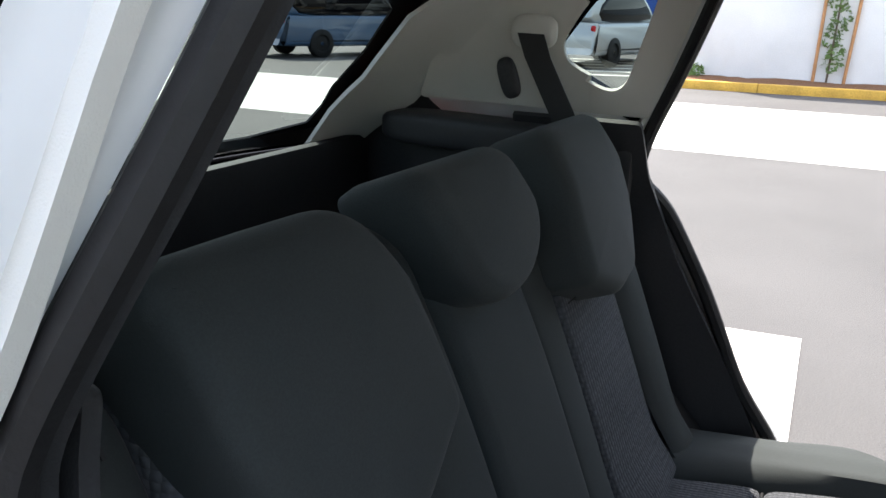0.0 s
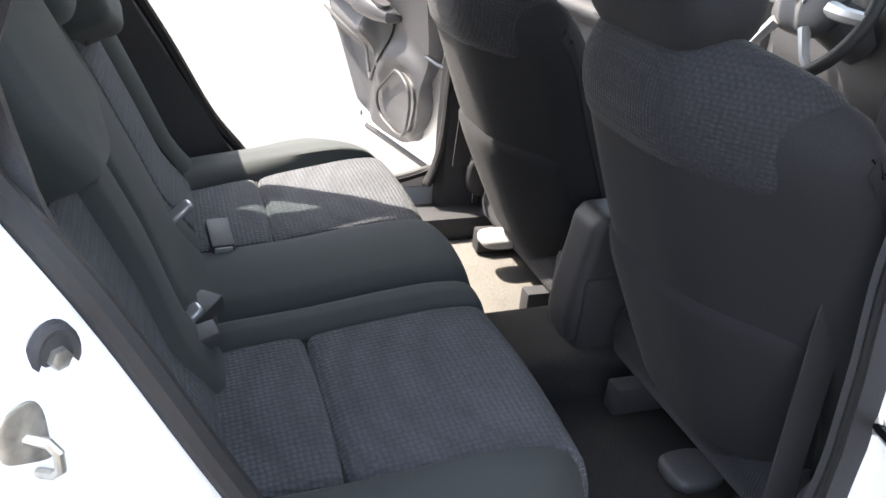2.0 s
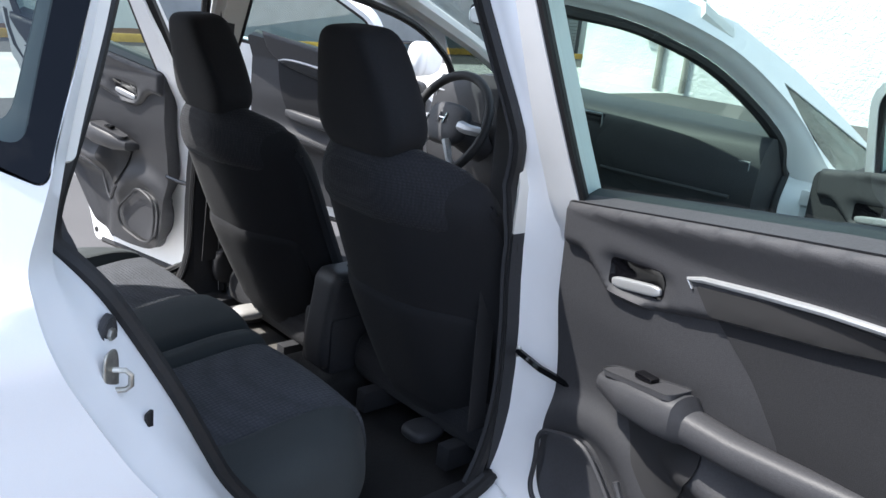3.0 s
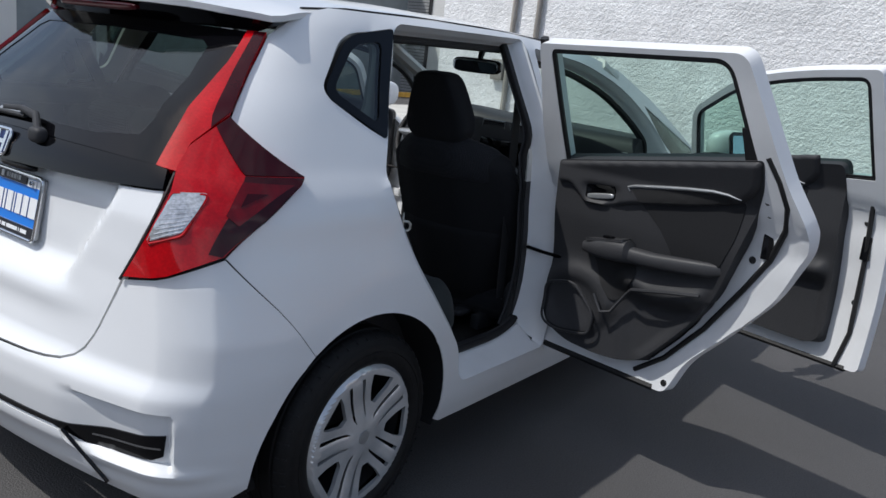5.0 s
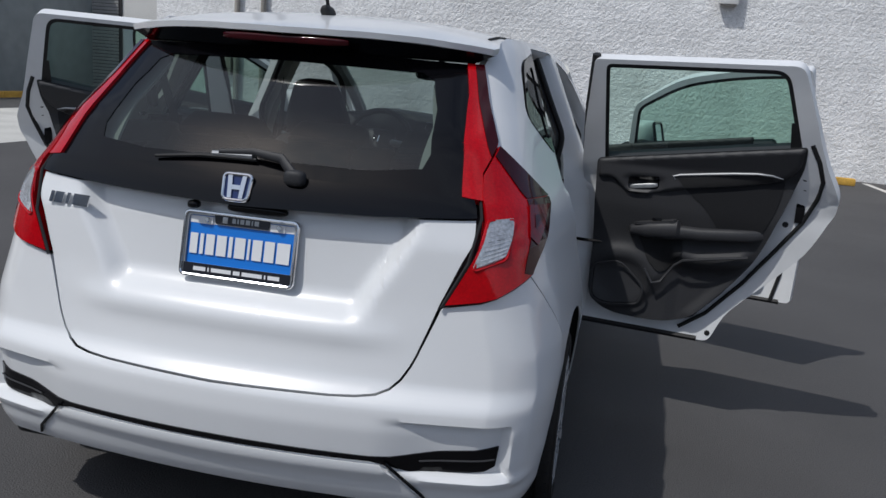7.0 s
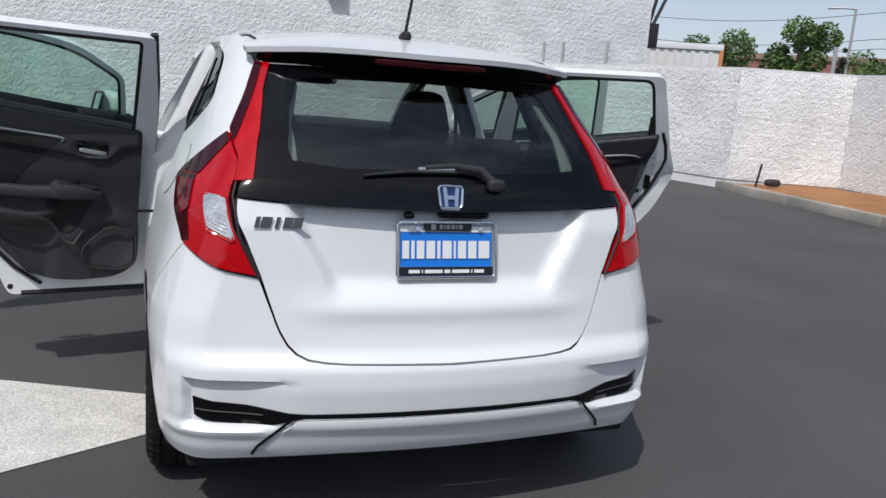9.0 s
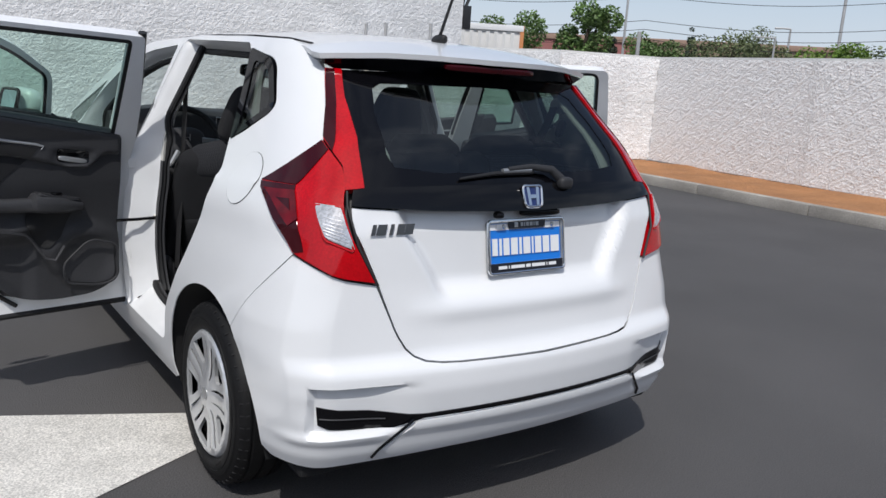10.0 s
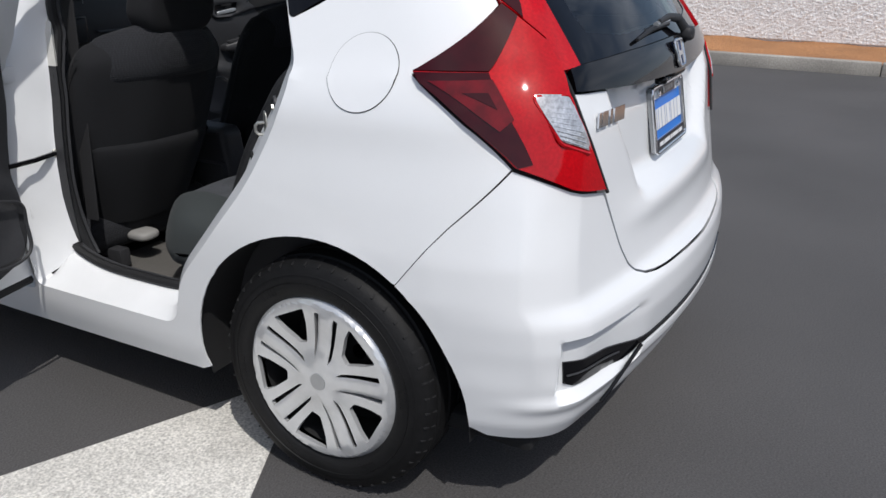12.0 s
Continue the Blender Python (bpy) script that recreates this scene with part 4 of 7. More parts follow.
    put("bright_strip", tube([on(t, z, 0.002) for t, z in line], [0.002, 0.0040, 0.0050, 0.0056, 0.0056, 0.0052, 0.004, 0.002], 8), SATIN, panel, "bright strip on the door trim")
    put("strip_hollow", sheet(rounded([(0.612, 1.018, 0.006), (0.580, 0.982, 0.006), (0.388, 1.010, 0.02), (0.255, 1.038, 0.006), (0.275, 1.051, 0.01), (0.405, 1.047, 0.02)]), lambda t, z: on(t, z, 0.002), 0.012, 0.003, flip=True), DARK, panel)
    # loudspeaker, its rim and the pockets
    sp = rounded([(0.905, 0.632, 0.03), (0.805, 0.655, 0.03), (0.702, 0.562, 0.03), (0.715, 0.497, 0.025), (0.845, 0.478, 0.03), (0.905, 0.500, 0.03)])
    put("speaker_grille", sheet(sp, lambda t, z: inner(t, z) - Vector((0.007, 0, 0)), 0.02, 0.012, flip=True), TRIM_SOFT, panel, "loudspeaker grille")
    put("speaker_rim", tube([on(q.x, q.y, 0.004) for q in dense(grow(sp, 0.006), 0.03)], 0.005, 6, True), TRIM, panel)
    put("pocket_edge", tube([on(t, z, 0.004) for t, z in ((0.70, 0.645), (0.668, 0.590), (0.635, 0.598), (0.59, 0.668), (0.555, 0.697), (0.43, 0.722), (0.32, 0.738))], 0.006, 6), TRIM_SOFT, panel)
    # the pocket has no depth: a flat dark sheet paints its shade
    put("door_pocket", over([(0.745, 0.775, 0.01), (0.572, 0.775, 0.01), (0.560, 0.731, 0.02), (0.620, 0.642, 0.02), (0.650, 0.630, 0.02), (0.695, 0.679, 0.01)], 0.007, 0.012, 0.003), DARK, panel, "flat dark sheet standing in for shade in the door pocket")
    # weather strip on the door's inner face, latch and bolts
    if rear:
        strip = [(0.150, 1.184), (0.118, 1.12), (0.098, 1.05), (0.108, 0.985), (0.150, 0.884), (0.222, 0.777), (0.335, 0.616), (0.456, 0.478), (0.555, 0.405)]
        spots = [(0.158, 1.059), (0.153, 1.022), (0.205, 0.874), (0.44, 0.395)]
        latch = (0.165, 0.931)
    else:
        strip = [(1.04, lifted(1, 1.0)), (1.045, lifted(1, 0.80)), (1.05, lifted(1, 0.50)), (1.08, lifted(1, 0.36))]
        spots = [(1.06, lifted(1, 0.93)), (1.06, lifted(1, 0.62)), (1.07, lifted(1, 0.36))]
        latch = (1.05, 0.86)
    put("weather_strip", tube([face(y, z) - Vector((0.056, 0, 0)) for y, z in strip], 0.009, 6), RUBBER, shell)
    foot = [(0.99, 0.374), (0.75, 0.370), (0.48, 0.366)] if rear else [(y, 0.385) for y in (2.03, 1.5, 1.04)]
    put("sill_strip", tube([face(y, z) - Vector((0.045, 0, 0)) for y, z in foot], 0.013, 6), RUBBER, shell, "black strip under the door")
    for y, z in spots:
        put("door_plug", shifted(lathe([(0.0, 0.0), (0.0, 0.010), (0.004, 0.012)], 14), Matrix.Translation(face(y, z) - Vector((0.055, 0, 0)))), RUBBER, shell)
    put("door_latch", shifted(box(-0.035, 0.004, -0.012, 0.02, -0.045, 0.045, 0.004), Matrix.Translation(face(*latch) - Vector((0.028, 0.008, 0)))), GLOSS_BLACK, shell, "black door latch")
    # frame's black corner and, on front doors, the mirror
    if rear:
        put("frame_cap", tube([face(y, z) - Vector((0.03, 0, 0)) for y, z in ((0.985, 1.10), (0.968, 1.28), (0.936, 1.47))], 0.016, 6), RUBBER, shell, "black strip on the window frame")
        put("pane_strip", sheet([Vector(q) for q in ((0.160, 1.150), (0.215, 1.147), (0.225, 1.275), (0.204, 1.275))], face, 0.03, 0.006, lift=-0.045), RUBBER, shell, "black strip at the window's corner")
        put("outer_handle", shifted(cushion((0.03, 0.17, 0.03), 3, 6), Matrix.Translation(face(0.20, 0.965) + Vector((0.03, 0, 0)))), PAINT, shell, "white outer door handle")
    else:
        zm = lifted(1.84, 1.100)
        m = shifted(cushion((0.225, 0.10, 0.150), 2.8, 10, lambda p: (p.x, p.y + 0.03 * abs(p.x) / 0.08, p.z)), Matrix.Translation((0.975, 1.84, zm)))
        house = put("door_mirror", m, PAINT, shell, "white door mirror")
        g = rounded([(0.872, zm - 0.062, 0.03), (1.078, zm - 0.058, 0.03), (1.078, zm + 0.062, 0.04), (0.872, zm + 0.062, 0.03)])
        put("mirror_glass", sheet(g, lambda x, z: Vector((x, 1.786 + 0.12 * (x - 0.975) + 0.22 * (z - zm), z)), 0.04, 0.003), MIRROR, house, "mirror glass")
        put("mirror_rim", tube([Vector((q.x, 1.788 + 0.12 * (q.x - 0.975) + 0.22 * (q.y - zm), q.y)) for q in g], 0.009, 6, True), GLOSS_BLACK, house)
        put("mirror_foot", tube([(0.90, 1.84, zm - 0.05), (0.78, 1.87, zm - 0.06)], 0.025, 8), GLOSS_BLACK, house)
        put("outer_handle", shifted(cushion((0.03, 0.17, 0.03), 3, 6), Matrix.Translation(face(1.20, lifted(1.2, 0.90)) + Vector((0.03, 0, 0)))), PAINT, shell, "white outer door handle")
    return shell


for s in (1, -1):
    for kind in ("rear", "front"):
        door(kind, s)

from mathutils.bvhtree import BVHTree


# ---- door openings: painted jambs, seals and inner trim ----
def inward(loop, y, z, k):
    n = len(loop)
    e = (loop[(k + 1) % n] - loop[k - 1]).normalized()
    area = sum(p.x * q.y - q.x * p.y for p, q in zip(loop, loop[1:] + loop[:1]))
    return Vector((-e.y, e.x)) * (1 if area > 0 else -1)


def opening(points, s, rear):
    loop = dense(rounded(points), 0.03)
    n = len(loop)

    def ring(i):
        out = []
        for k, p in enumerate(loop):
            q = inward(loop, p.x, p.y, k)
            low = 1 - ramp(p.y, 1.0, 1.17)
            back = max(0.0, q.x) * low
            high = ramp(p.y, 0.54, 0.76)
            sill = max(0.0, q.y) * low
            rise = max(0.0, q.y) ** 4 * (1 - ramp(p.y, 0.40, 0.50))
            # how far in from the edge, how deep into the car
            steps = [(0.0, 0.0), (0.006, 0.014), (0.018 + 0.02 * back, 0.022 + 0.015 * low), (0.022 + 0.045 * back * high + 0.01 * sill - 0.028 * max(0.0, q.x) * math.exp(-((p.y - 1.04) / 0.09) ** 2), 0.045 + 0.065 * low * (1 - 0.6 * rise) - 0.026 * back * high), (0.032 + 0.070 * back * high + 0.012 * sill - 0.045 * max(0.0, q.x) * math.exp(-((p.y - 1.04) / 0.09) ** 2), 0.058 + 0.075 * low * (1 - 0.6 * rise) + 0.025 * back - 0.030 * back * high)]
            if i < 5:
                a, d = steps[i]
            else:
                a, d = steps[4]
                a, d = a + (0.012, 0.020, 0.026)[i - 5], d + (0.006, 0.026, 0.05)[i - 5]
            if rear and i >= 3:
                # the foot of the pillar turns into the sill in a wide bow
                a += 0.055 * math.exp(-((p.x - 1.0) ** 2 + (p.y - 0.36) ** 2) / 0.011)
            m = p + q * a
            out.append(Vector((half_width(p.y, p.x) - d, m.x, m.y)))
        if rear and i >= 2:
            # soften the bends of the rear edge
            for _ in range(7):
                soft = [(out[k - 1] + 2 * out[k] + out[(k + 1) % n]) / 4 for k in range(n)]
                out = [q if (p.x < 0.50 and 0.45 < p.y < 1.36) or p.y < 0.60 else o for p, q, o in zip(loop, soft, out)]
        return out

    bm = bmesh.new()
    rows = [[bm.verts.new(p) for p in ring(i)] for i in range(5)]
    for a, b in zip(rows, rows[1:]):
        for k in range(n):
            bm.faces.new([a[k], b[k], b[(k + 1) % n], a[(k + 1) % n]])
    bmesh.ops.recalc_face_normals(bm, faces=bm.faces)
    if s > 0 and rear:
        face = BVHTree.FromBMesh(bm)
        faces.append(face)
    part("door_jamb", mirrored(bm, s), JAMB, car, "white painted door jamb", 60)
    part("door_seal", mirrored(tube(ring(5), 0.013, 8, True), s), RUBBER, car, "black rubber door seal")
    bm = bmesh.new()
    rows = [[bm.verts.new(p) for p in ring(i)] for i in (5, 6)]
    for a, b in zip(rows, rows[1:]):
        for k in range(n):
            bm.faces.new([a[k], b[k], b[(k + 1) % n], a[(k + 1) % n]])
    bmesh.ops.recalc_face_normals(bm, faces=bm.faces)
    part("jamb_trim", mirrored(bm, s), TRIM, car, "black inner edge of the door opening", 60)
    return ring(7)


def on_jamb(p, turn):
    """The place on the rear opening's jamb behind p, along the way it faces."""
    n = Vector((math.cos(radians(turn)), math.sin(radians(turn)), 0))
    hit = faces[0].ray_cast(Vector(p) + n * 0.12, -n)[0]
    return hit if hit else Vector(p)


faces = []
inner_rings = {}
for s in (1, -1):
    for points, rear in ((REAR_DOOR, True), (FRONT_DOOR, False)):
        inner_rings[(rear, s)] = opening(points, s, rear)
    # striker, bolt and hinge pieces of the rear opening
    bolt = on_jamb((0.673, 0.142, 0.912), 40)
    at = Matrix.Translation(bolt) @ pose(0, 0, 0, 0, 0, 40)
    b = part("jamb_plug", mirrored(shifted(lathe([(0.003, 0.0), (0.003, 0.011), (0.002, 0.013), (0.004, 0.017), (0.002, 0.020), (-0.004, 0.021)], 24), at @ Matrix.Diagonal((1, 0.95, 1.3, 1))), s), TRIM_SOFT, car, "black rubber plug with a bolt")
    part("plug_bolt", mirrored(shifted(lathe([(0.009, 0.0), (0.009, 0.005), (0.008, 0.008), (0.002, 0.009)], 6), at), s), STEEL, b)
    st = on_jamb((0.718, 0.116, 0.874), 40)
    sm = Matrix.Translation(st) @ pose(0, 0, 0, 0, 0, 40)
    hold = part("door_striker", mirrored(shifted(cushion((0.006, 0.034, 0.080), 3.5, 8), sm), s), STEEL, car, "zinc door striker loop")
    part("striker_loop", mirrored(tube([sm @ Vector(v) for v in ((0.0, 0.0, 0.014), (0.016, 0.007, 0.013), (0.022, 0.009, 0.007), (0.022, 0.009, -0.007), (0.016, 0.007, -0.013), (0.0, 0.0, -0.014))], 0.0038, 8), s), STEEL, hold)
    slot = on_jamb((0.733, 0.175, 0.800), 40)
    part("jamb_slot", mirrored(shifted(box(-0.004, 0.002, -0.008, 0.008, -0.018, 0.018, 0.002), Matrix.Translation(slot) @ pose(0, 0, 0, 0, 0, 40)), s), RUBBER, car)
    # door check strap and hinges between pillar and door
    for yh, rearh in ((1.0, True), (2.06, False)):
        for zh in (0.55, 0.93):
            part("door_hinge", mirrored(shifted(box(-0.028, 0.034, -0.016, 0.014, -0.022, 0.022, 0.005), Matrix.Translation((0.785, yh, lifted(yh, zh)))), s), JAMB, car, "white painted door hinge")
        part("door_check", mirrored(tube([(0.70, yh - 0.02, lifted(yh, 0.70)), (0.80, yh - 0.05, lifted(yh, 0.70)), (0.88, yh - 0.055, lifted(yh, 0.70))], 0.007, 6), s), GLOSS_BLACK, car, "black door check strap")
        part("check_pin", mirrored(shifted(cushion((0.03, 0.018, 0.03), 3, 5), Matrix.Translation((0.712, yh - 0.022, lifted(yh, 0.70)))), s), STEEL, car)

# ---- cabin ----
def padded(profile, x0, x1, r=0.03, crown=0.0, n=8, bend=None):
    """A cushion: a closed outline in (y, z), drawn from x0 to x1 with rounded ends."""
    prof = [Vector(p) for p in profile]
    m = len(prof)
    area = sum(p.x * q.y - q.x * p.y for p, q in zip(prof, prof[1:] + prof[:1]))
    sg = 1 if area > 0 else -1
    nor = []
    for k in range(m):
        e = (prof[(k + 1) % m] - prof[k - 1]).normalized()
        nor.append(Vector((-e.y, e.x)) * sg)
    w = x1 - x0
    stations = sorted({0.0, 0.12 * r, 0.35 * r, 0.7 * r, r, *[r + (w - 2 * r) * i / n for i in range(n + 1)], w - 0.7 * r, w - 0.35 * r, w - 0.12 * r, w})
    rings = []
    for t in stations:
        edge = min(t, w - t)
        inset = r - math.sqrt(max(0.0, r * r - (r - min(edge, r)) ** 2))
        c = crown * math.sin(math.pi * t / w)
        row = []
        for p, q in zip(prof, nor):
            v = p + q * (inset - c)
            pt = Vector((x0 + t, v.x, v.y))
            row.append(bend(pt) if bend else pt)
        rings.append(row)
    return loft(rings)


def smooth_loop(points, k=4):
    """A closed curve through the points."""
    n, out = len(points), []
    P = [Vector(p) for p in points]
    for i in range(n):
        a, b, c, d = P[i - 1], P[i], P[(i + 1) % n], P[(i + 2) % n]
        for j in range(k):
            t = j / k
            out.append(0.5 * ((2 * b) + (c - a) * t + (2 * a - 5 * b + 4 * c - d) * t * t + (3 * b - a - 3 * c + d) * t ** 3))
    return out


def puff(loop, d0, d1, r, crown, place):
    """A padded block: an outline (u, v), raised from depth d0 to d1 with rounded edges and a swelling front; place(u, v, d) -> point."""
    base = dense(list(loop), 0.02)
    cu, cv = sum(q.x for q in base) / len(base), sum(q.y for q in base) / len(base)
    rings = [[place(q.x, q.y, d0) for q in grow(base, -0.006)], [place(q.x, q.y, d0 + 0.25 * (d1 - r - d0)) for q in base]]
    for k in range(7):
        w = math.pi / 2 * k / 6
        rings.append([place(q.x, q.y, d1 - r + r * math.sin(w)) for q in grow(base, -r * (1 - math.cos(w)))])
    last = grow(base, -r)
    for f in (0.8, 0.55, 0.3, 0.08):
        rings.append([place(cu + (q.x - cu) * f, cv + (q.y - cv) * f, d1 + crown * (1 - f * f)) for q in last])
    return loft(rings)


def stitched(points, radius=0.0022):
    return tube(points, radius, 6)


# rear bench: the cushion rises to the front
def bench_outline(rows):
    return smooth_loop([(y if y < 0.45 else 0.45 + (y - 0.45) * 0.86, z - 0.055 * (0.50 - y) if z > 0.5 else z) for y, z in rows])


SEAT = bench_outline([(0.20, 0.540), (0.30, 0.549), (0.412, 0.557), (0.432, 0.540), (0.452, 0.558), (0.58, 0.568), (0.70, 0.572), (0.772, 0.555), (0.806, 0.49), (0.790, 0.44), (0.72, 0.415), (0.4, 0.41), (0.2, 0.42)])
BAND = bench_outline([(0.20, 0.550), (0.30, 0.561), (0.45, 0.570), (0.58, 0.580), (0.70, 0.584), (0.775, 0.565), (0.812, 0.49), (0.795, 0.44), (0.72, 0.415), (0.4, 0.41), (0.2, 0.42)])
EDGE = bench_outline([(0.20, 0.556), (0.30, 0.570), (0.45, 0.583), (0.58, 0.592), (0.68, 0.590), (0.755, 0.560), (0.795, 0.49), (0.785, 0.44), (0.72, 0.415), (0.4, 0.41), (0.2, 0.42)])
bench = part("rear_seat", padded(BAND, -0.150, 0.088, 0.035, 0.014), CLOTH_SIDE, car, "charcoal cloth rear bench seat")
part("seat_plinth", box(-0.62, 0.62, 0.15, 0.645, 0.25, 0.425, 0.02), TRIM, bench, "black plinth under the bench")
part("seat_gap", padded(BAND, 0.092, 0.168, 0.03, 0.0), CLOTH_SIDE, bench, "smooth dark cloth between the seats")
for s in (1, -1):
    a, b = (0.170, 0.486) if s > 0 else (0.152, 0.460)

    def splay(p, a=a, b=b):
        return Vector((p.x + 0.13 * (p.y - 0.32) * (p.x - a) / (b - a), p.y, p.z))

    def corner(p, b=b):
        k = 1 - ramp(p.x, b, b + 0.06)
        cut = max(0.0, p.x - 0.53)
        return Vector((p.x + 0.13 * (p.y - 0.32) * k, p.y - (0.55 * cut + 1.6 * cut * cut) * ramp(p.y, 0.40, 0.70), p.z - 0.22 * max(0.0, p.x - 0.56) * ramp(p.z, 0.45, 0.56)))

    part("seat_cushion", mirrored(padded(SEAT, a, b, 0.012, 0.008, 8, splay), s), CLOTH, bench, "woven charcoal seat cushion")
    part("cushion_seam", mirrored(stitched([splay(Vector((a + (b - a) * k / 6, 0.432, 0.5405))) for k in range(7)], 0.003), s), PIPING, bench)
    part("seat_bolster", mirrored(padded(EDGE, b + 0.002, 0.668, 0.05, 0.004, 10, corner), s), CLOTH_SIDE, bench, "smooth dark cloth seat edge")
BACK = smooth_loop([(0.285, 0.53), (0.235, 0.62), (0.185, 0.74), (0.125, 0.88), (0.068, 1.00), (0.035, 1.055), (-0.02, 1.075), (-0.07, 1.05), (-0.07, 0.98), (0.02, 0.75), (0.12, 0.53)])
BULGE = smooth_loop([(0.300, 0.53), (0.255, 0.62), (0.205, 0.74), (0.145, 0.88), (0.085, 1.00), (0.045, 1.062), (-0.02, 1.082), (-0.07, 1.05), (-0.07, 0.98), (0.02, 0.75), (0.12, 0.53)])


def flare(p):
    """The middle back widens at its foot, towards the right."""
    return Vector((p.x + 0.055 * ramp(0.76 - p.z, 0.0, 0.16) * ramp(p.x, -0.05, 0.11), p.y, p.z))


def tuck(p):
    """The outer edges fall back towards the body side."""
    return Vector((p.x, p.y - 0.5 * max(0.0, abs(p.x) - 0.56) , p.z))


for a, b, mat, prof, r, lab, form in ((0.235, 0.482, CLOTH, BACK, 0.014, "woven charcoal seat back", None), (0.484, 0.66, CLOTH_SIDE, BULGE, 0.05, "smooth dark cloth seat back edge", tuck), (0.106, 0.233, CLOTH_SIDE, BULGE, 0.022, "smooth dark cloth seat back edge", flare),
                                      (-0.122, 0.102, CLOTH_SIDE, BULGE, 0.028, "smooth dark middle seat back", flare), (-0.233, -0.126, CLOTH_SIDE, BACK, 0.02, "smooth dark cloth seat back edge", None),
                                      (-0.482, -0.235, CLOTH, BACK, 0.014, "woven charcoal seat back", None), (-0.66, -0.484, CLOTH_SIDE, BULGE, 0.05, "smooth dark cloth seat back edge", tuck)):
    part("seat_back", padded(prof, a, b, r, 0.004, 8, form), mat, bench, lab)


def on_back(u, v, d):
    """A place on the rear backrest: across, up its slope and out from it; over the top it leans back."""
    lean = 0.55 * max(0.0, v - 0.57) ** 1.25
    return Vector((u, 0.285 - 0.387 * v + 0.922 * (d - lean), 0.53 + 0.922 * v + 0.387 * (d - lean)))


# headrests that hang over the backrest's top
SIDE_REST = [(0.308, 0.382, 0.020), (0.408, 0.394, 0.022), (0.476, 0.490, 0.04), (0.494, 0.658, 0.03), (0.246, 0.656, 0.05), (0.212, 0.535, 0.06), (0.204, 0.434, 0.022)]
MID_REST = [(-0.045, 0.486, 0.05), (0.062, 0.486, 0.05), (0.118, 0.540, 0.05), (0.122, 0.662, 0.04), (-0.120, 0.660, 0.04), (-0.118, 0.540, 0.05)]
for s in (1, -1):
    lp = rounded(SIDE_REST)
    part("headrest", mirrored(puff(lp, -0.06, 0.066, 0.024, 0.006, on_back), s), CLOTH_SIDE, bench, "smooth dark cloth headrest over the seat back")
    part("back_seam", mirrored(stitched([on_back(u, 0.402 - 0.03 * (u - 0.23), 0.0015) for u in (0.238, 0.30, 0.36, 0.42, 0.480)], 0.0010), s), PIPING, bench)
part("headrest", puff(rounded(MID_REST), -0.06, 0.060, 0.026, 0.006, on_back), CLOTH_SIDE, bench, "smooth dark cloth middle headrest")
# belt buckles on short stalks
for x, y, z, turn in ((-0.150, 0.330, 0.572, 95), (0.206, 0.262, 0.583, 10), (0.116, 0.276, 0.574, 50)):
    at = Matrix.Translation((x, y, z)) @ pose(0, 0, 0, 12, 0, turn)
    bk = part("belt_buckle", shifted(box(-0.021, 0.021, -0.042, 0.042, -0.012, 0.012, 0.005), at), TRIM_SOFT, bench, "black seat belt buckle")
    part("buckle_button", shifted(box(-0.016, 0.016, -0.046, -0.038, -0.008, 0.008, 0.002), at), SATIN, bk, "grey release button")
# grey lap anchors in the gap of the cushions
for x, y, z in ((0.150, 0.262, 0.590), (0.235, 0.262, 0.560), (-0.120, 0.262, 0.640)):
    part("anchor_cover", shifted(cushion((0.030, 0.050, 0.014), 4, 5), Matrix.Translation((x, y, z)) @ pose(0, 0, 0, 35, 0, 20)), SATIN, bench, "small grey belt anchor")


part("seat_latch", tube([(-0.541, 0.185, 0.748), (-0.541, 0.190, 0.734), (-0.538, 0.186, 0.720)], 0.004, 6), STEEL, bench, "small zinc latch of the folding seat back")


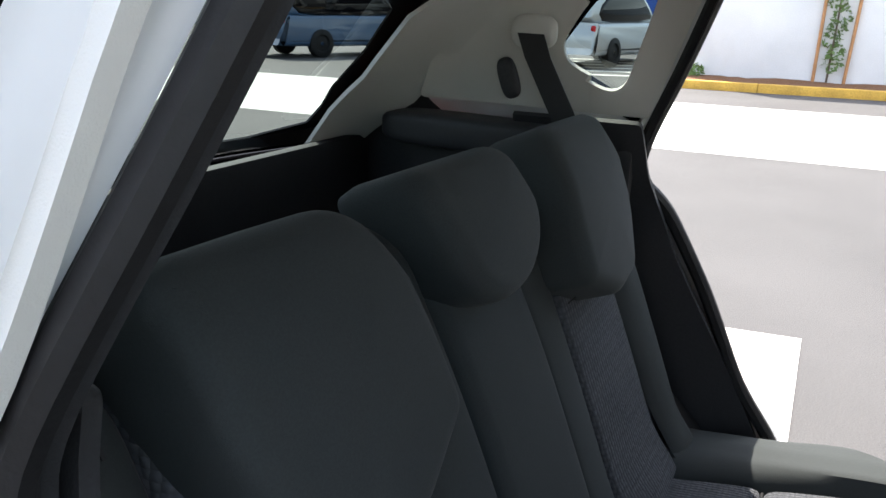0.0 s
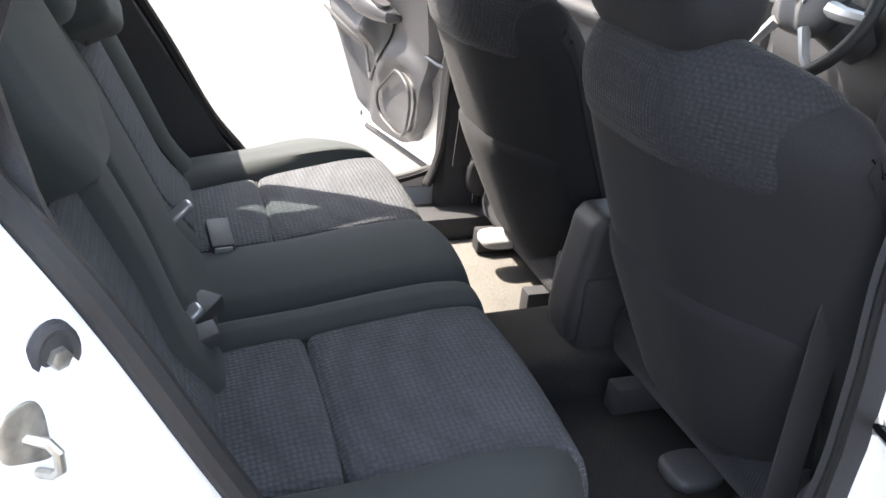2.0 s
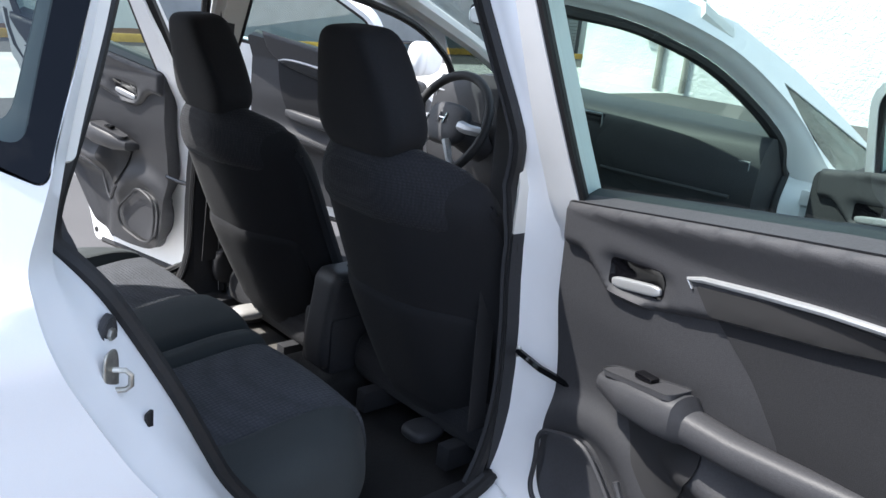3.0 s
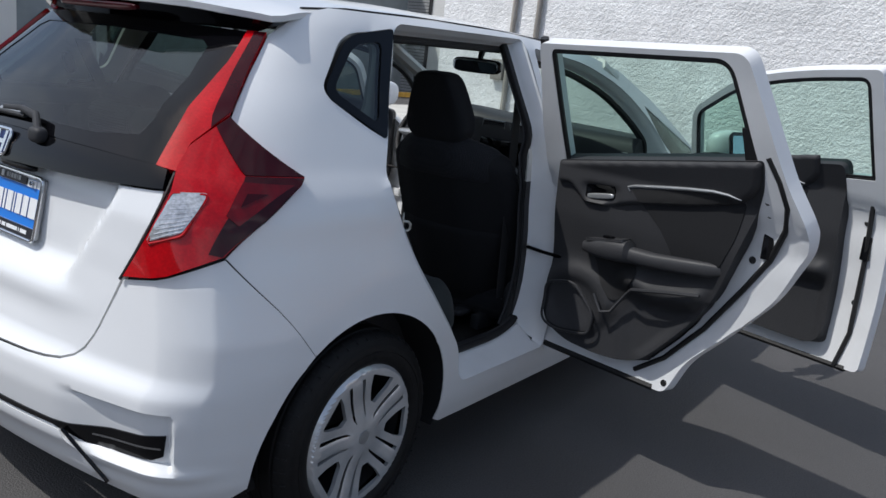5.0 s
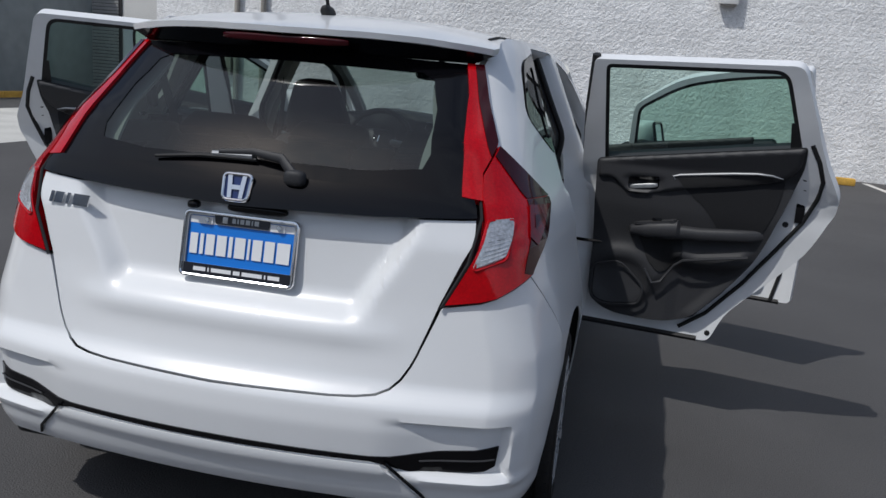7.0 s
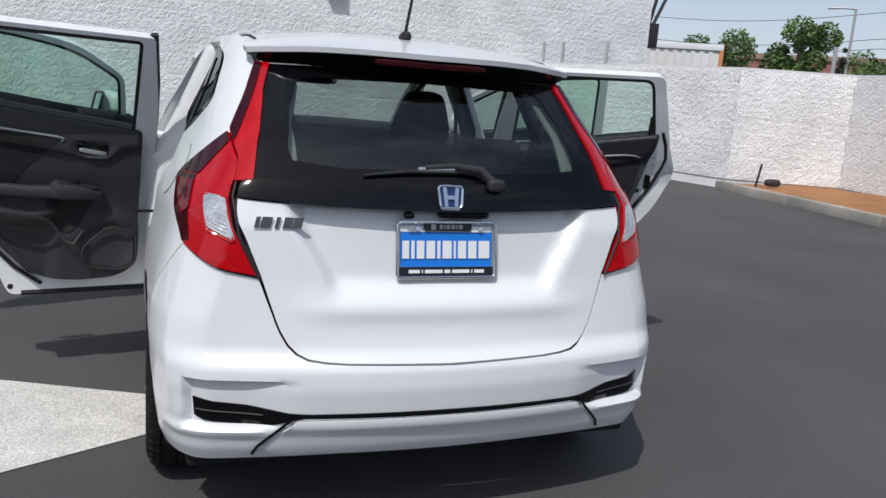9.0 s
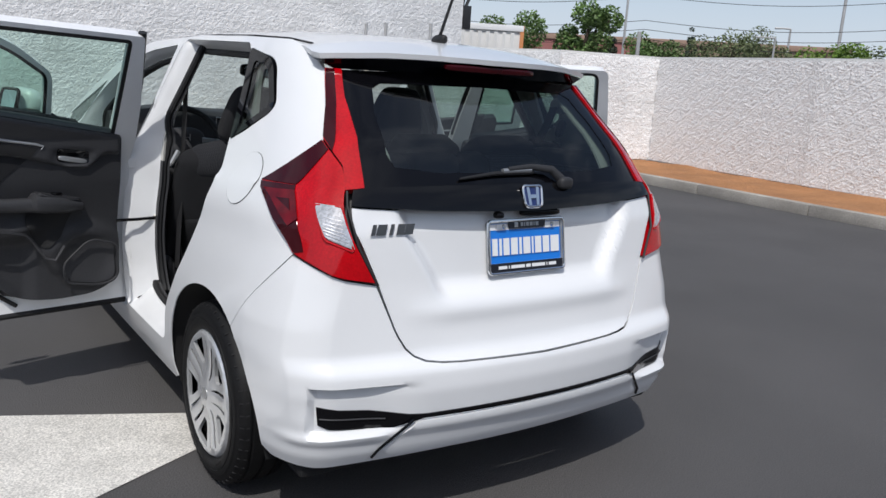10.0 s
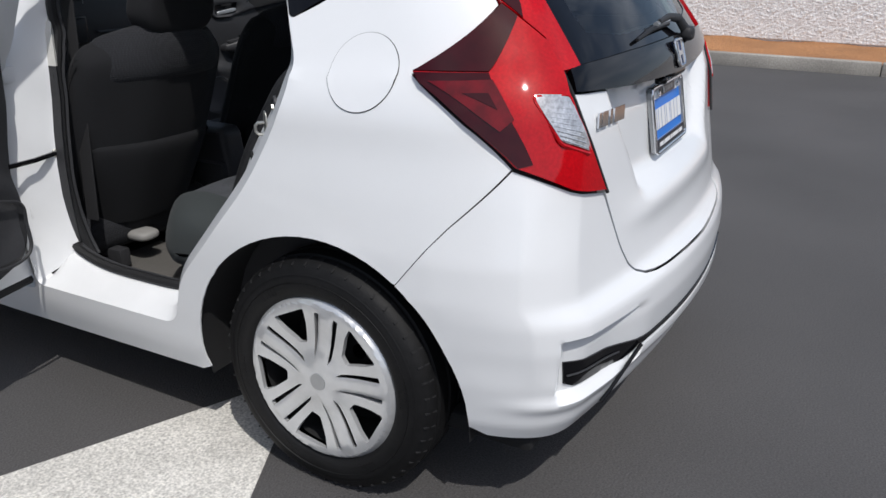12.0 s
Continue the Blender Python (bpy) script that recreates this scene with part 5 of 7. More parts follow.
# front seats
def front_seat(s):
    drop = 0.0 if s > 0 else -0.03

    def put(name, bm, mat, parent, label=""):
        return part(name, shifted(bm, Matrix.Translation((0, 0, drop))), mat, parent, label)

    x0, x1 = 0.066, 0.648
    mid = (x0 + x1) / 2
    prof = smooth_loop([(1.06, 0.42), (1.01, 0.52), (0.960, 0.62), (0.895, 0.76), (0.842, 0.89), (0.808, 0.98), (0.802, 1.03), (0.825, 1.065), (0.868, 1.068), (0.915, 1.0), (0.955, 0.88), (1.01, 0.75), (1.07, 0.62), (1.14, 0.50), (1.13, 0.42)])

    def shape(p):
        top, low = ramp(p.z, 0.86, 1.07), ramp(0.72 - p.z, 0, 0.26)
        side = ramp(abs(p.x - mid), 0.07, 0.29)
        return Vector((mid + (p.x - mid) * (1 - 0.05 * top - 0.06 * low), p.y + 0.095 * side, p.z - 0.035 * side * top))

    seat = put("front_seat", mirrored(padded(prof, x0, x1, 0.06, 0.012, 12, shape), s), CLOTH_BLACK, car, "black cloth front seat")
    c = s * mid
    yoke = smooth_loop([(0.818, 0.945), (0.794, 1.02), (0.818, 1.077), (0.868, 1.080), (0.915, 1.01), (0.88, 0.95)])
    put("seat_shoulder", mirrored(padded(yoke, x0 + 0.040, x1 - 0.040, 0.05, 0.012, 12, shape), s), CLOTH_FRONT, seat, "woven black seat shoulder")
    pocket = smooth_loop([(1.024, 0.47), (0.985, 0.54), (0.941, 0.63), (0.898, 0.725), (0.912, 0.740), (0.95, 0.70), (1.0, 0.58)])
    put("map_pocket", mirrored(padded(pocket, x0 + 0.045, x1 - 0.045, 0.03, 0.012, 12, shape), s), CLOTH_BLACK, seat, "cloth map pocket on the seat's back")
    base = smooth_loop([(1.06, 0.50), (1.22, 0.53), (1.46, 0.57), (1.56, 0.56), (1.60, 0.50), (1.56, 0.42), (1.3, 0.38), (1.07, 0.38)])
    put("seat_base", mirrored(padded(base, x0, x1, 0.06, 0.0), s), CLOTH_FRONT, seat, "woven black seat cushion")
    put("recliner_cover", mirrored(shifted(cushion((0.05, 0.15, 0.13), 3, 8), Matrix.Translation((x1 - 0.005, 1.08, 0.50))), s), TRIM, seat, "black plastic recliner cover")
    for xr in (0.20, 0.52):
        put("seat_rail", mirrored(box(xr - 0.02, xr + 0.02, 1.00, 1.55, 0.335, 0.395, 0.006), s), TRIM, seat)
    # the left cap's lighter colour paints in the sun that falls on it
    put("rail_cap", mirrored(shifted(cushion((0.085, 0.10, 0.035), 3, 6), Matrix.Translation((0.425, 1.02, 0.385 - drop))), s), RAIL_SUNLIT if s < 0 else TRIM_SOFT, seat, "end cap of the seat rail, coloured light as if sunlit" if s < 0 else "black end cap of the seat rail")

    def head(p):
        t = p.z / 0.25 + 0.5
        return (p.x * (1.0 - 0.10 * ramp(0.22 - t, 0.0, 0.22) - 0.36 * ramp(t, 0.22, 1.05)), p.y - 0.02 * t - 0.02 * t * t, p.z)
    put("headrest", shifted(cushion((0.272, 0.120, 0.262), 5.0, 12, head), Matrix.Translation((c - s * 0.005, 0.835, 1.190)) @ pose(0, 0, 0, 6)), CLOTH_BLACK, seat, "black cloth headrest")
    for dx in (-0.06, 0.06):
        put("headrest_post", tube([(c + dx, 0.85, 1.03), (c + dx, 0.84, 1.10)], 0.006, 8), CHROME, seat)


front_seat(1)
front_seat(-1)

# floor, tunnel, console
part("cabin_floor", shifted(box(-0.70, 0.70, 0.70, 2.3, 0.235, 0.262, 0.0), TO_CAR), CARPET, car, "dark carpet on the cabin floor")
# a piece of carpet in a lighter colour than the floor
part("dusty_mat", shifted(box(-0.60, -0.125, 0.72, 1.12, 0.2635, 0.268, 0.002), TO_CAR), CARPET_TAN, car, "lighter tan carpet behind the driver's seat")
part("sill_trim", shifted(box(-0.715, -0.60, 0.62, 2.05, 0.26, 0.335, 0.02), TO_CAR), TRIM, car, "black sill trim")
part("sill_trim", shifted(box(0.60, 0.715, 0.62, 2.05, 0.26, 0.335, 0.02), TO_CAR), TRIM, car, "black sill trim")
part("centre_tunnel", shifted(box(-0.11, 0.11, 0.55, 2.2, 0.25, 0.36, 0.03, 3), TO_CAR), CARPET, car, "carpeted centre tunnel")
cons = part("centre_console", shifted(box(-0.070, 0.072, 0.985, 1.75, 0.30, 0.545, 0.02), Matrix.Identity(4)), TRIM, car, "black centre console")
arm = [(0.975, 0.40), (0.985, 0.60), (1.00, 0.655), (1.05, 0.668), (1.28, 0.662), (1.30, 0.62), (1.25, 0.58), (1.15, 0.55), (1.12, 0.40)]
part("arm_rest", padded(smooth_loop(arm), -0.045, 0.062, 0.022, 0.0), TRIM_SOFT, cons, "grey black console arm rest")
part("gear_lever", tube([(-0.03, 1.62, 0.60), (-0.03, 1.60, 0.72)], [0.014, 0.02], 10), TRIM, cons)
part("gear_knob", shifted(cushion((0.05, 0.05, 0.075), 2.6, 6), Matrix.Translation((-0.03, 1.60, 0.74))), SATIN, cons)
part("load_floor", box(-0.60, 0.60, -0.47, 0.10, 0.54, 0.56, 0.0), CARPET, car, "black carpet of the load floor")
for s in (1, -1):
    part("load_side", mirrored(box(0.58, 0.61, -0.44, 0.12, 0.40, 1.075, 0.015), s), TRIM, car, "black side trim of the load bay")
    part("shelf_rail", mirrored(shifted(cushion((0.10, 0.40, 0.065), 5, 8), Matrix.Translation((0.555, -0.17, 1.075))), s), TRIM_SOFT, car, "black shelf ledge")
part("load_sill", box(-0.585, 0.585, -0.46, -0.43, 0.54, 1.045, 0.015), TRIM, car, "black inside of the tail gate")
part("firewall", shifted(box(-0.70, 0.70, 2.25, 2.30, 0.25, 0.95, 0.0), TO_CAR), DARK, car, "dark firewall")

# inner pillars and headlining
def lined(y, z, d):
    """A place on the inside of the right body side, d from its skin."""
    p = skin(at_side(y, z).x, z)
    w = Vector((p.x, p.y - 0.35, 0)).normalized() if p.y < 0.0 else Vector((1, 0, 0))
    return p - w * d


for s in (1, -1):
    cp = rounded([(0.232, 1.395, 0.02), (0.205, 1.31), (0.145, 1.125, 0.01), (-0.10, 1.125), (-0.36, 1.13, 0.02), (-0.30, 1.25), (-0.16, 1.395, 0.03)])
    hole = rounded([(0.140, 1.365, 0.04), (0.02, 1.345, 0.05), (-0.075, 1.225, 0.05), (0.075, 1.155, 0.05)])
    cover = sheet(cp, lambda y, z: lined(y, z, 0.036 + 0.028 * ramp(1.34 - z, 0.0, 0.22)), 0.03, 0.012, [hole], flip=True)
    trim = part("pillar_trim", mirrored(cover, s), BEIGE_TRIM, car, "light grey plastic pillar trim")
    low = rounded([(0.130, 1.122, 0.01), (0.150, 1.02, 0.03), (0.195, 0.90, 0.05), (0.262, 0.775, 0.05), (0.352, 0.62, 0.05), (0.43, 0.48, 0.03), (0.44, 0.40), (0.20, 0.40), (-0.1, 0.9), (-0.10, 1.12)])
    part("quarter_trim", mirrored(sheet(low, lambda y, z: flank(y, z) - Vector((0.172 - 0.03 * ramp(z, 0.98, 1.12), 0, 0)), 0.03, 0.012, flip=True), s), TRIM, car, "black lower pillar trim")
    b = [(0.03, 1.03), (0.06, 1.03)]
    ring = [Vector((half_width(lifted(1.0, z), 1.0) - 0.115, y, lifted(1.0, z))) for y, z in ((0.955, 0.30), (0.955, 1.42), (1.065, 1.42), (1.065, 0.30))]
    bm = bmesh.new()
    rows = []
    for i in range(13):
        z = 0.30 + 1.10 * i / 12
        w = 0.050 + 0.02 * (1 - ramp(z, 0.9, 1.1))
        x = half_width(lifted(1.0, z), 1.0) - 0.075 - 0.05 * (1 - ramp(z, 0.95, 1.1))
        rows.append([Vector((x, 1.006 - w, lifted(1.0, z))), Vector((x - 0.030, 1.006 - w * 0.7, lifted(1.0, z))), Vector((x - 0.030, 1.006 + w * 0.7, lifted(1.0, z))), Vector((x, 1.006 + w, lifted(1.0, z)))])
    part("centre_pillar_lower", mirrored(loft(rows[:8]), s), TRIM, car, "black lower centre pillar trim")
    part("centre_pillar_upper", mirrored(loft(rows[7:]), s), BEIGE_TRIM, car, "light grey upper centre pillar trim")
    part("windscreen_pillar", mirrored(tube([TO_CAR @ Vector(p) for p in ((0.590, 1.62, 1.385), (0.63, 2.08, 1.205), (0.680, 2.55, 0.98))], 0.035, 8), s), BEIGE_TRIM, car, "light grey windscreen pillar")
    # shoulder belts of the rear seat
    guide = Vector((0.552, -0.073, 1.268))
    g = part("belt_guide", mirrored(shifted(cushion((0.03, 0.085, 0.06), 3, 8), Matrix.Translation(guide)), s), BEIGE_TRIM, car, "light grey belt guide")
    part("seat_belt", mirrored(loft([[Vector(p) + Vector((dx, dy, 0)) for dx, dy in ((0, -0.024), (0.002, 0.024), (-0.001, 0.024), (-0.003, -0.024))] for p in ((0.532, -0.072, 1.265), (0.530, -0.055, 1.225), (0.530, 0.005, 1.12), (0.530, 0.05, 1.04))]), s), BELT, g, "black seat belt")
    part("belt_clip", mirrored(shifted(cushion((0.028, 0.035, 0.075), 3, 6), Matrix.Translation((0.538, -0.110, 1.185)) @ pose(0, 0, 0, 20)), s), TRIM, g)
    # front belts
    part("front_belt", mirrored(loft([[Vector(p) + Vector((dx, dy, 0)) for dx, dy in ((0, -0.024), (0.002, 0.024), (-0.001, 0.024), (-0.003, -0.024))] for p in ((0.575, 0.99, 1.33), (0.60, 0.985, 0.95), (0.63, 0.98, 0.5))]), s), BELT, car, "black front seat belt")
lining = [Vector(p) for p in ((0.53, 1.62), (0.535, 0.9), (0.53, 0.2), (0.50, -0.14), (-0.50, -0.14), (-0.53, 0.2), (-0.535, 0.9), (-0.53, 1.62))]
part("headlining", sheet(lining, lambda x, y: roof_surface(x, y) - Vector((0, 0, 0.034)), 0.08, 0.008, flip=True), HEADLINING, car, "light grey headlining")

# dashboard, on the level
sections = []
for i in range(21):
    x = -0.68 + 1.36 * i / 20
    hood = 0.035 * math.exp(-((x + 0.36) / 0.16) ** 2)
    bow = 0.05 * (x / 0.68) ** 2
    prof = [(2.42, 1.035 - bow * 0.4), (2.20, 1.095 + hood * 0.5 - bow * 0.4), (2.00, 1.092 + hood - bow * 0.4), (1.945 - hood, 1.078 + hood), (1.915 - hood * 0.5, 1.045 + hood * 0.4), (1.902, 1.00), (1.895, 0.955), (1.890, 0.90), (1.905, 0.86), (1.885, 0.80), (1.92, 0.66), (2.05, 0.60), (2.42, 0.60)]
    sections.append([TO_CAR @ Vector((x, y + bow, z)) for y, z in prof])
dash = part("dashboard", loft(sections), TRIM, car, "black moulded dashboard", 55)


def vent(x, z, w, h):
    c = Vector((x, 1.925 + 0.05 * (x / 0.68) ** 2, z))
    rimpts = [TO_CAR @ (c + Vector((dx * w / 2, -0.012, dz * h / 2))) for dx, dz in ((-1, 1), (1, 1), (1.04, 0), (0.94, -1), (-0.94, -1), (-1.04, 0))]
    part("air_vent", shifted(box(x - w / 2, x + w / 2, c.y - 0.008, c.y + 0.03, z - h / 2, z + h / 2, 0.006), TO_CAR), DARK, dash, "black air vent")
    part("vent_rim", tube(rimpts, 0.0035, 8, True), SATIN, dash, "silver vent rim")
    for k in range(3):
        part("vent_slat", shifted(box(x - w / 2 + 0.006, x + w / 2 - 0.006, c.y - 0.014, c.y - 0.004, z - h / 2 + h * (k + 1) / 4 - 0.003, z - h / 2 + h * (k + 1) / 4 + 0.003, 0.0), TO_CAR), TRIM_SOFT, dash)


vent(-0.075, 1.03, 0.13, 0.062)
vent(0.095, 1.03, 0.13, 0.062)
vent(0.575, 0.960, 0.15, 0.095)
vent(-0.60, 0.985, 0.12, 0.075)
part("centre_screen", shifted(box(-0.13, 0.15, 1.885, 1.92, 0.86, 0.975, 0.008), TO_CAR), GLOSS_BLACK, dash, "gloss black centre screen")
part("audio_knob", shifted(lathe([(-0.02, 0.0), (-0.02, 0.022), (0.0, 0.024)], 20), TO_CAR @ Matrix.Translation((0.10, 1.875, 0.83)) @ pose(0, 0, 0, 0, 0, 90)), SATIN, dash)
part("dash_strip", tube([TO_CAR @ Vector((x, 1.885 + 0.05 * (x / 0.68) ** 2, 0.905)) for x in (0.2, 0.35, 0.5, 0.62)], 0.006, 6), TRIM_SOFT, dash)
# steering wheel
hubm = TO_CAR @ Matrix.Translation((-0.36, 1.74, 0.945)) @ pose(0, 0, 0, -25)
ringpts = [hubm @ Vector((0.182 * math.cos(t), 0.0, 0.182 * math.sin(t))) for t in (2 * math.pi * k / 40 for k in range(40))]
sw = part("steering_wheel", tube(ringpts, 0.016, 10, True), RUBBER, car, "black steering wheel with silver spokes")
part("wheel_boss", shifted(cushion((0.20, 0.06, 0.15), 3, 8), hubm), TRIM_SOFT, sw)
for sx in (1, -1):
    part("wheel_spoke", tube([hubm @ Vector((sx * 0.08, -0.01, 0.0)), hubm @ Vector((sx * 0.13, -0.015, -0.005)), hubm @ Vector((sx * 0.18, 0.0, 0.0))], [0.022, 0.018, 0.016], 8), SATIN, sw)
    part("wheel_spoke", tube([hubm @ Vector((sx * 0.05, -0.02, -0.06)), hubm @ Vector((sx * 0.09, -0.01, -0.12)), hubm @ Vector((sx * 0.115, 0.0, -0.14))], [0.016, 0.012, 0.012], 8), SATIN, sw)
for a, b in (((-0.016, 0.018), (-0.011, -0.018)), ((0.016, 0.018), (0.011, -0.018)), ((-0.012, 0.0), (0.012, 0.0))):
    part("boss_mark", tube([hubm @ Vector((a[0], -0.033, a[1] + 0.01)), hubm @ Vector((b[0], -0.033, b[1] + 0.01))], 0.0035, 6), CHROME, sw)
part("steering_column", tube([hubm @ Vector((0, 0.02, 0)), hubm @ Vector((0, 0.25, 0))], [0.05, 0.07], 10), TRIM, sw)
# rear-view mirror
m = TO_CAR @ Matrix.Translation((-0.01, 1.60, 1.325)) @ pose(0, 0, 0, 6, 0, 8)
rv = part("rear_view_mirror", shifted(cushion((0.245, 0.045, 0.068), 4.5, 8), m), GLOSS_BLACK, car, "black rear-view mirror")
part("mirror_face", shifted(cushion((0.225, 0.004, 0.054), 6, 8), m @ Matrix.Translation((0, -0.024, 0))), MIRROR, rv, "mirror glass")
part("mirror_stem", tube([m @ Vector((0, 0.02, 0.02)), m @ Vector((0, 0.05, 0.075))], [0.012, 0.018], 8), GLOSS_BLACK, rv)

# ---- plate, badges, wiper ----
def rear_at(x, z, out=0.0):
    p = skin(at_rear(abs(x), z).x * (1 if x >= 0 else -1), z)
    return p + Vector((0, -out, 0))


# number plate in its frame, standing in the hollow
pm = Matrix.Translation((0.004, -0.572, 0.838)) @ pose(0, 0, 0, -9)
rim = rounded([(-0.153, -0.081, 0.014), (0.153, -0.081, 0.014), (0.153, 0.081, 0.014), (-0.153, 0.081, 0.014)])
window = rounded([(-0.144, -0.050, 0.004), (0.144, -0.050, 0.004), (0.144, 0.072, 0.008), (-0.144, 0.072, 0.008)])
on_plate = lambda x, z: pm @ Vector((x, 0, z))
pf = part("plate_frame", sheet(rim, on_plate, 0.05, 0.012, [window]), SATIN, tailgate, "silver dealer's frame round the number plate")
part("frame_edge", tube([on_plate(p.x, p.y) + Vector((0, -0.001, 0)) for p in rim], 0.0048, 8, True), CHROME, pf, "chrome edge of the frame")
part("plate", sheet(grow(window, 0.004), on_plate, 0.05, 0.003, lift=-0.006), PLATE_BLUE, pf, "blue plate with white letters")
part("plate_top", sheet(rounded([(-0.143, 0.052, 0.004), (0.143, 0.052, 0.004), (0.143, 0.070, 0.004), (-0.143, 0.070, 0.004)]), on_plate, 0.05, 0.001, lift=-0.005), WHITE_INK, pf, "white upper edge of the plate")
part("frame_band", sheet(rounded([(-0.146, -0.076, 0.006), (0.146, -0.076, 0.006), (0.146, -0.050, 0.002), (-0.146, -0.050, 0.002)]), on_plate, 0.05, 0.002, lift=0.001), PLATE_BLACK, pf, "dark band along the frame's foot")
part("frame_tab", sheet(rounded([(-0.070, 0.054, 0.006), (0.074, 0.054, 0.006), (0.078, 0.078, 0.004), (-0.074, 0.078, 0.004)]), on_plate, 0.05, 0.003, lift=0.001), PLATE_BLACK, pf, "dark tab at the frame's top")


def bars(name, m, cells, height, mat, parent, label, depth=0.0012, slant=0.0):
    """Plain upright bars in place of writing: cells are (middle, width)."""
    for x, w in cells:
        q = [Vector((x - w / 2 - slant * height / 2, -height / 2)), Vector((x + w / 2 - slant * height / 2, -height / 2)), Vector((x + w / 2 + slant * height / 2, height / 2)), Vector((x - w / 2 + slant * height / 2, height / 2))]
        part(name, sheet(q, lambda u, v: m @ Vector((u, 0, v)), 0.05, depth, lift=depth), mat, parent, label)


def cells(total, widths, gap):
    k = total / (sum(widths) + gap * (len(widths) - 1))
    x, out = -total / 2, []
    for w in widths:
        out.append((x + w * k / 2, w * k))
        x += (w + gap) * k
    return out


bars("plate_lettering", pm @ Matrix.Translation((0, 0.0035, 0.000)), cells(0.272, [0.62, 0.3, 0.7, 0.8, 0.3, 0.85, 0.2, 0.78, 0.8, 1.05], 0.2), 0.052, WHITE_INK, pf, "white lettering")
bars("frame_lettering", pm @ Matrix.Translation((0, -0.0015, -0.0635)), cells(0.235, [2.6, 0.3, 4.2, 1.4, 4.2, 0.3, 2.4], 0.45), 0.010, WHITE_INK, pf, "white lettering", 0.0006)
bars("frame_lettering", pm @ Matrix.Translation((0.012, -0.0015, 0.0665)), cells(0.072, [0.8, 0.35, 0.9, 1, 0.35, 1], 0.35), 0.012, SATIN, pf, "silver lettering", 0.0006)
part("frame_emblem", shifted(box(-0.007, 0.007, -0.001, 0.002, -0.008, 0.008, 0.001), pm @ Matrix.Translation((-0.043, -0.0025, 0.066))), SATIN, pf)
for x in (-0.098, 0.098):
    part("plate_tab", shifted(box(-0.020, 0.020, -0.001, 0.003, -0.007, 0.012, 0.002), pm @ Matrix.Translation((x, 0.002, 0.058))), WHITE_INK, pf)
    part("plate_screw", shifted(lathe([(-0.004, 0.0), (-0.004, 0.006), (0.0, 0.007)], 12), pm @ Matrix.Translation((x + 0.006, -0.002, 0.062)) @ pose(0, 0, 0, 0, 0, 90)), CHROME, pf)
# maker's emblem: a framed upright shape
em = Matrix.Translation(rear_at(0, 0.993, 0.010)) @ pose(0, 0, 0, -16) @ Matrix.Diagonal((0.8, 0.9, 0.8, 1))
frame_pts = rounded([(-0.040, -0.040, 0.018), (0.040, -0.040, 0.018), (0.047, 0.042, 0.018), (-0.047, 0.042, 0.018)])
e0 = part("emblem", sheet(frame_pts, lambda x, z: em @ Vector((x, 0, z)), 0.03, 0.004), BADGE_BLUE, tailgate, "chrome maker's emblem")
part("emblem_rim", tube([em @ Vector((p.x, -0.002, p.y)) for p in frame_pts], 0.0045, 8, True), CHROME, e0)
for sx in (1, -1):
    bar = [Vector(p) for p in ((sx * 0.031, 0.036), (sx * 0.017, 0.036), (sx * 0.0135, 0.006), (sx * 0.0135, -0.006), (sx * 0.012, -0.034), (sx * 0.025, -0.034))]
    part("emblem_bar", sheet(bar, lambda x, z: em @ Vector((x, 0, z)), 0.03, 0.006, lift=0.005, flip=sx < 0 and False), CHROME, e0)
part("emblem_bar", sheet([Vector(p) for p in ((-0.014, -0.007), (0.014, -0.007), (0.014, 0.007), (-0.014, 0.007))], lambda x, z: em @ Vector((x, 0, z)), 0.03, 0.006, lift=0.005), CHROME, e0)
# model lettering
fm = Matrix.Translation(rear_at(-0.482, 0.911, 0.004)) @ pose(0, 0, 0, -6, 0, -7)
bars("model_lettering", fm, [(-0.060, 0.012), (-0.036, 0.028), (-0.006, 0.011), (0.022, 0.024), (0.048, 0.026)], 0.030, CHROME, tailgate, "chrome lettering", 0.004, 0.25)
# key hole cap and camera under the strip
part("latch_cover", shifted(cushion((0.03, 0.03, 0.02), 3, 5), Matrix.Translation(rear_at(-0.12, 0.938, -0.012))), GLOSS_BLACK, tailgate)
part("release_button", shifted(cushion((0.16, 0.03, 0.02), 4, 5), Matrix.Translation(rear_at(0.05, 0.940, -0.02))), GLOSS_BLACK, tailgate)
# wiper: motor boss, arm, blade
boss = rear_at(0.145, 1.030, 0.022)
wp = part("rear_wiper", shifted(cushion((0.055, 0.035, 0.04), 3, 8), Matrix.Translation(boss)), TRIM, tailgate, "black rear window wiper")
arm = [boss, rear_at(0.10, 1.072, 0.032), rear_at(0.02, 1.080, 0.030), rear_at(-0.07, 1.073, 0.026)]
part("wiper_arm", tube(arm, [0.016, 0.013, 0.010, 0.008], 10, flat=0.7), TRIM, wp)
part("wiper_blade", tube([rear_at(0.03, 1.062, 0.014), rear_at(-0.12, 1.060, 0.014), rear_at(-0.25, 1.046, 0.014)], [0.006, 0.007, 0.004], 8), RUBBER, wp, "wiper blade")
part("blade_holder", tube([rear_at(0.02, 1.071, 0.020), rear_at(-0.09, 1.068, 0.020)], [0.010, 0.007], 8), SATIN, wp)
part("washer_nozzle", shifted(cushion((0.02, 0.02, 0.012), 3, 4), Matrix.Translation((0.0, -0.30, 1.372))), RUBBER, roof)
# seam along the roof's edge
for s in (1, -1):
    part("roof_seam", tube([roof_surface(s * 0.505, y) + Vector((0, 0, 0.0005)) for y in (-0.07, 0.1, 0.4, 0.8, 1.2, 1.55)], 0.005, 6), DARK, roof, "dark seam along the roof")

